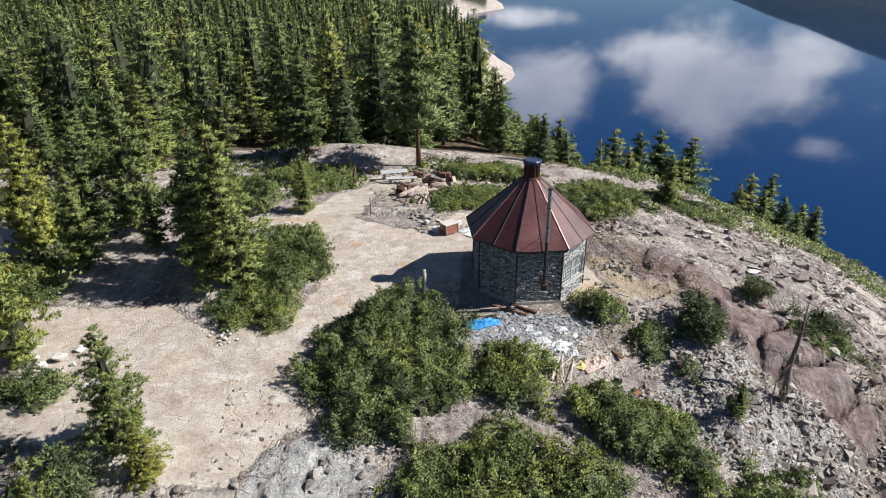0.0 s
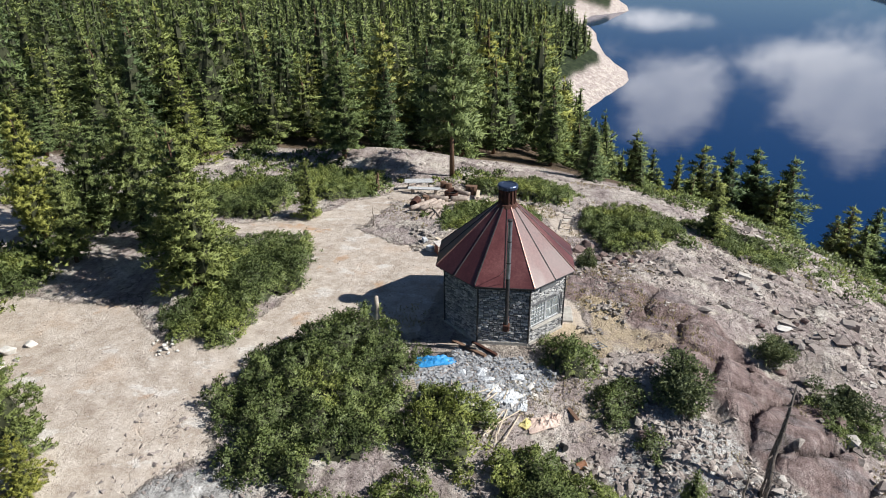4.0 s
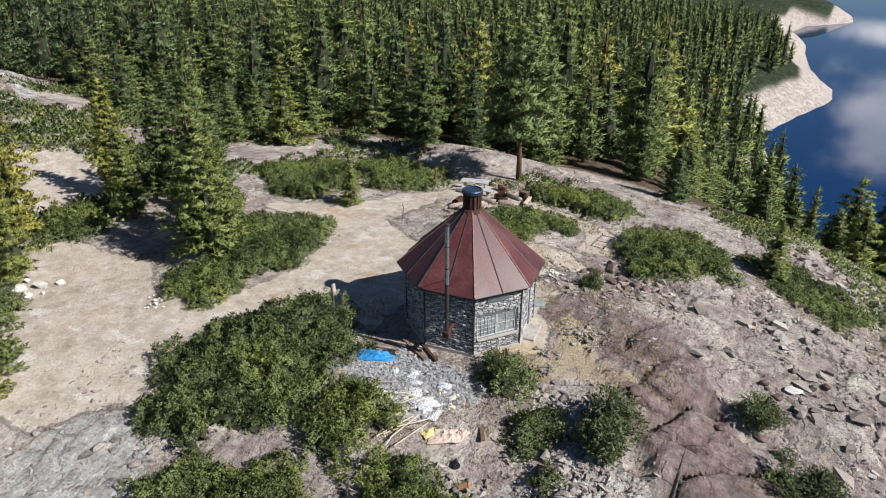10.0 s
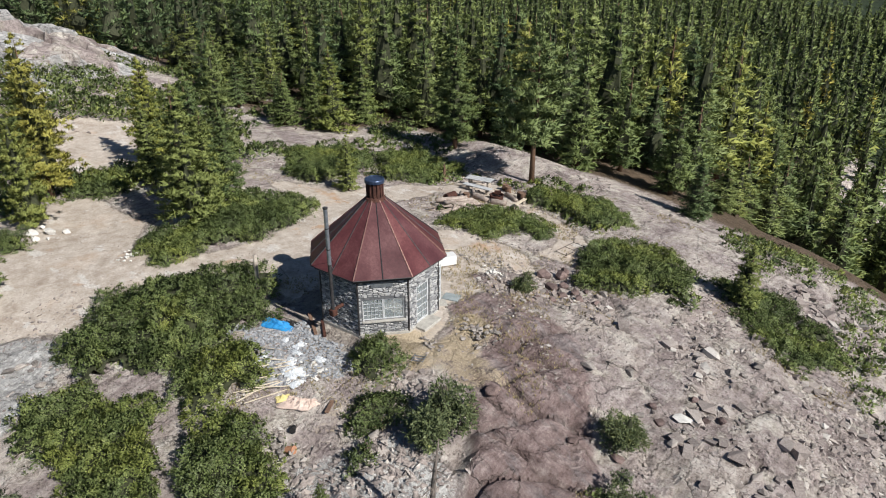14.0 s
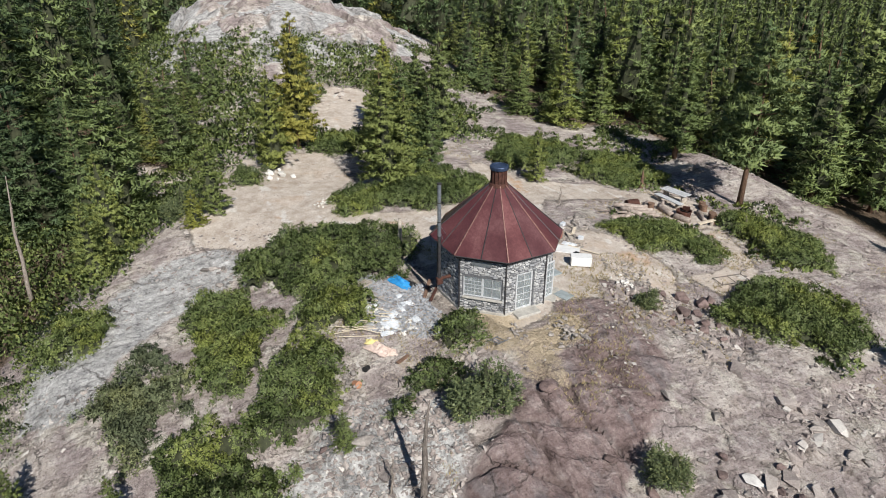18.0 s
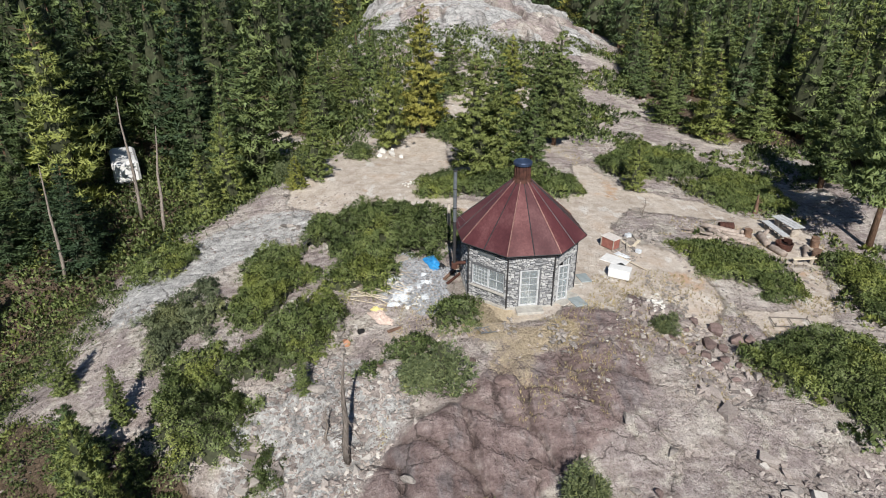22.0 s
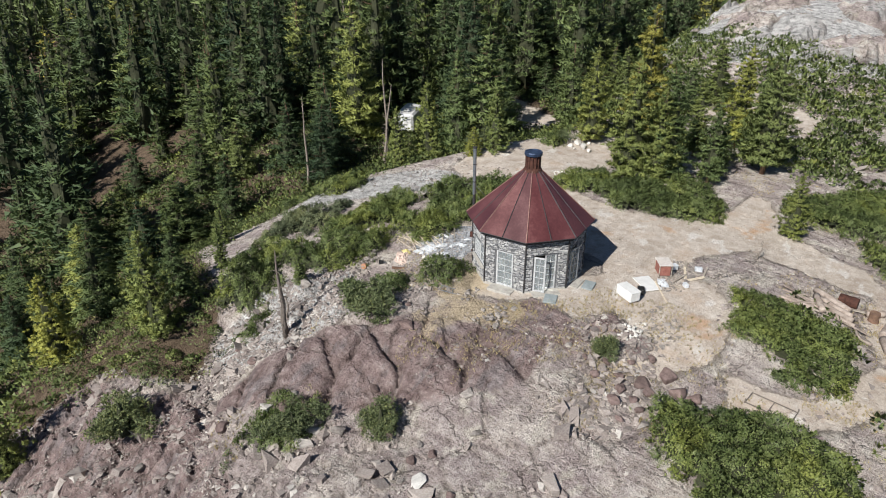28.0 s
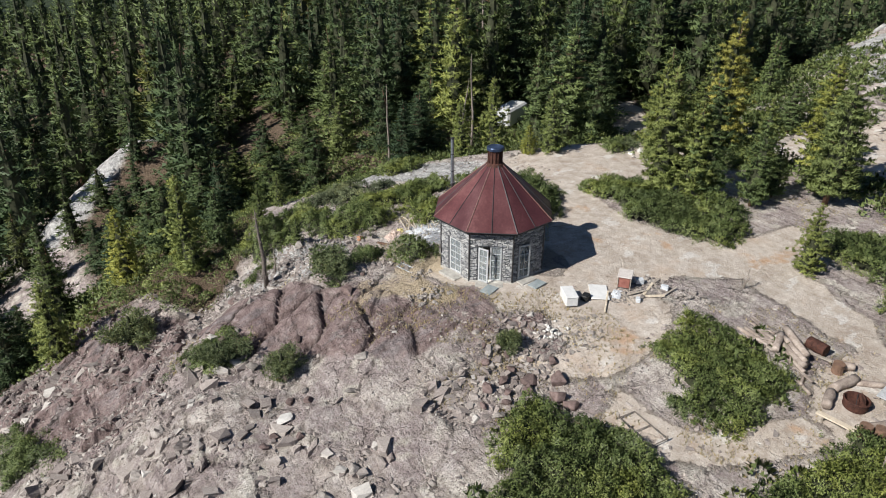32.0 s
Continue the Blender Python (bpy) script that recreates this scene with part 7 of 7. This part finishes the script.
for k, (x, y, a, ln) in enumerate(((-3.0, 45.0, 20, 1.3), (-2.6, 44.2, 70, 1.5), (-3.1, 47.0, 110, 1.2), (-1.2, 46.9, 70, 1.9), (-1.4, 45.3, 85, 1.7), (-1.9, 45.0, 65, 1.4), (-0.9, 45.6, 40, 1.2), (-3.0, 46.0, 55, 1.6), (-5.0, 50.4, 30, 1.4), (-4.9, 51.9, 70, 1.6), (-1.0, 51.3, 15, 1.5))):
    plank(x, y, a, ln, 0.14 + 0.04 * (k % 3), 0.04, LOG_WOOD if k % 2 else GREY_WOOD, "weathered board among the camp logs", "camp boards", tilt=3 + 2 * (k % 3), up=0.04 + 0.06 * (k % 2))

# ---- dead trees ----


def snag(x, y, h, r, seed, material, label, lean=(0.0, 0.0), twigs=16, reach=1.1, droop=0.0):
    rr = random.Random(seed)
    th = thing("dead_tree", label, "dead tree", "dead trees", place(x, y, 0, -0.2))
    pts = [(lean[0] * q * q * h + rr.uniform(-0.09, 0.09), lean[1] * q * q * h + rr.uniform(-0.09, 0.09), h * q) for q in (0, 0.2, 0.4, 0.6, 0.8, 1.0)]
    part("trunk", Geo().tube(pts, [r * 1.3, r, r * 0.85, r * 0.65, r * 0.42, r * 0.12], 9), material, th, smooth=True)
    for k in range(twigs):
        q = rr.uniform(0.15, 0.95)
        a = rr.uniform(0, 6.28)
        ln = reach * rr.uniform(0.4, 1.0) * (1.15 - q)
        c = Vector((lean[0] * q * q * h, lean[1] * q * q * h, h * q))
        d = Vector((math.cos(a), math.sin(a), rr.uniform(-0.35, 0.4) - droop))
        g = Geo().tube([c, c + d * ln * 0.5, c + d * ln + Vector((0, 0, rr.uniform(-0.2, 0.1)))], [r * 0.2, r * 0.12, r * 0.04], 5)
        for _ in range(2):
            e = c + d * ln * rr.uniform(0.4, 0.8)
            g.tube([e, e + Vector((rr.uniform(-0.4, 0.4), rr.uniform(-0.4, 0.4), rr.uniform(-0.15, 0.25))) * ln], [r * 0.08, r * 0.03], 4)
        part("branch", g, material, th)
    return th


snag(15.0, 23.5, 5.3, 0.14, 61, bark_material("snag_bark", (0.075, 0.062, 0.052), (0.26, 0.225, 0.2)), "dead grey-brown snag with short bare branches", (0.05, 0.03), 22, 1.25, 0.1)
snag(14.0, 22.6, 2.2, 0.05, 62, DEAD_WOOD, "grey leafless sapling beside the snag", (0.1, 0.0), 18, 1.3)
snag(-10.9, 7.4, 8.5, 0.13, 63, DEAD_WOOD, "leaning grey dead pine at the forest edge", (-0.1, 0.05), 12, 0.8)
snag(-15.0, 4.0, 10.5, 0.14, 64, DEAD_WOOD, "tall grey dead pine in the forest", (0.03, 0.02), 22, 1.0)
snag(-7.4, 50.6, 1.7, 0.16, 65, BROWN_WOOD, "reddish-brown dead stump in the shrubs", (0.05, 0.0), 12, 0.9)
snag(1.8, 52.0, 1.3, 0.14, 66, DEAD_WOOD, "grey weathered snag standing in a thicket", (0.05, 0.0), 12, 0.8)
snag(-5.2, 41.6, 1.6, 0.05, 67, DEAD_WOOD, "grey leafless bush by the dirt road", (0.1, 0.1), 24, 1.7)
snag(-38.0, -24.0, 15.0, 0.2, 68, DEAD_WOOD, "tall pale dead conifer above the forest", (0.0, 0.01), 40, 1.6)
snag(-6.0, 2.0, 9.0, 0.12, 69, DEAD_WOOD, "thin grey dead pine at the forest edge", (0.02, 0.04), 16, 0.9)

# ---- the trailer in the woods ----
tr = thing("camper_trailer", "white camper trailer parked among forest trees", "trailer", place=place(-24.2, -0.6, 25))
part("body", Geo().box((0, 0, 1.45), (5.2, 2.2, 2.0), None, 0.22), ENAMEL, tr)
for q in (-1.5, 0.3):
    w_ = part("window", Geo().box((q, -1.105, 1.75), (0.9, 0.03, 0.5), None, 0.01), BLACK, tr)
part("door", Geo().box((1.7, -1.11, 1.35), (0.62, 0.03, 1.7), None, 0.01), WHITE_PAINT, tr)
for q in (-1.12, 1.12):
    wh = part("wheel", Geo().tube([(0.1, q - 0.1, 0.34), (0.1, q + 0.1, 0.34)], 0.34, 16), BLACK, tr)
part("drawbar", Geo().tube([(2.5, 0, 0.5), (3.6, 0, 0.5)], 0.05, 6), DARK_STEEL, tr)

# ---- dry grass ----


def grass(name, label, seed, n, box, test, tall=0.16):
    rng = np.random.default_rng(seed)
    x, y = rng.uniform(box[0], box[2], n), rng.uniform(box[1], box[3], n)
    ok = test(x, y)
    x, y = x[ok], y[ok]
    at = np.stack([x, y, height(x, y)], 1)
    v, f = blades(rng, at, np.tile([0, 0, 1.2], (len(x), 1)), 6, tall, tall * 0.14, 0.5)
    me = np_mesh(name, v, f, False, {"tint": np.repeat(rng.uniform(0.2, 0.7, len(x)), 18)})
    return tagged(part(name, me, DRY_GRASS), label, "grass", kind="stuff")


grass("dry_grass", "dry straw-coloured grass tufts in the cracks and soil", 701, 26000, (-2, 20, 24, 50), lambda x, y: off_hut(x, y) & (fbm(x, y, 2.6, 3, 67) + 0.12 * bell(x, y, 8, 34, 6, 9) > 0.19))
grass("roadside_grass", "dry grass beside the road and camp", 702, 9000, (-20, 36, 12, 58), lambda x, y: (fbm(x, y, 3, 3, 69) > 0.12) & (inside(x, y, YARD, 0.8) < 0.6))
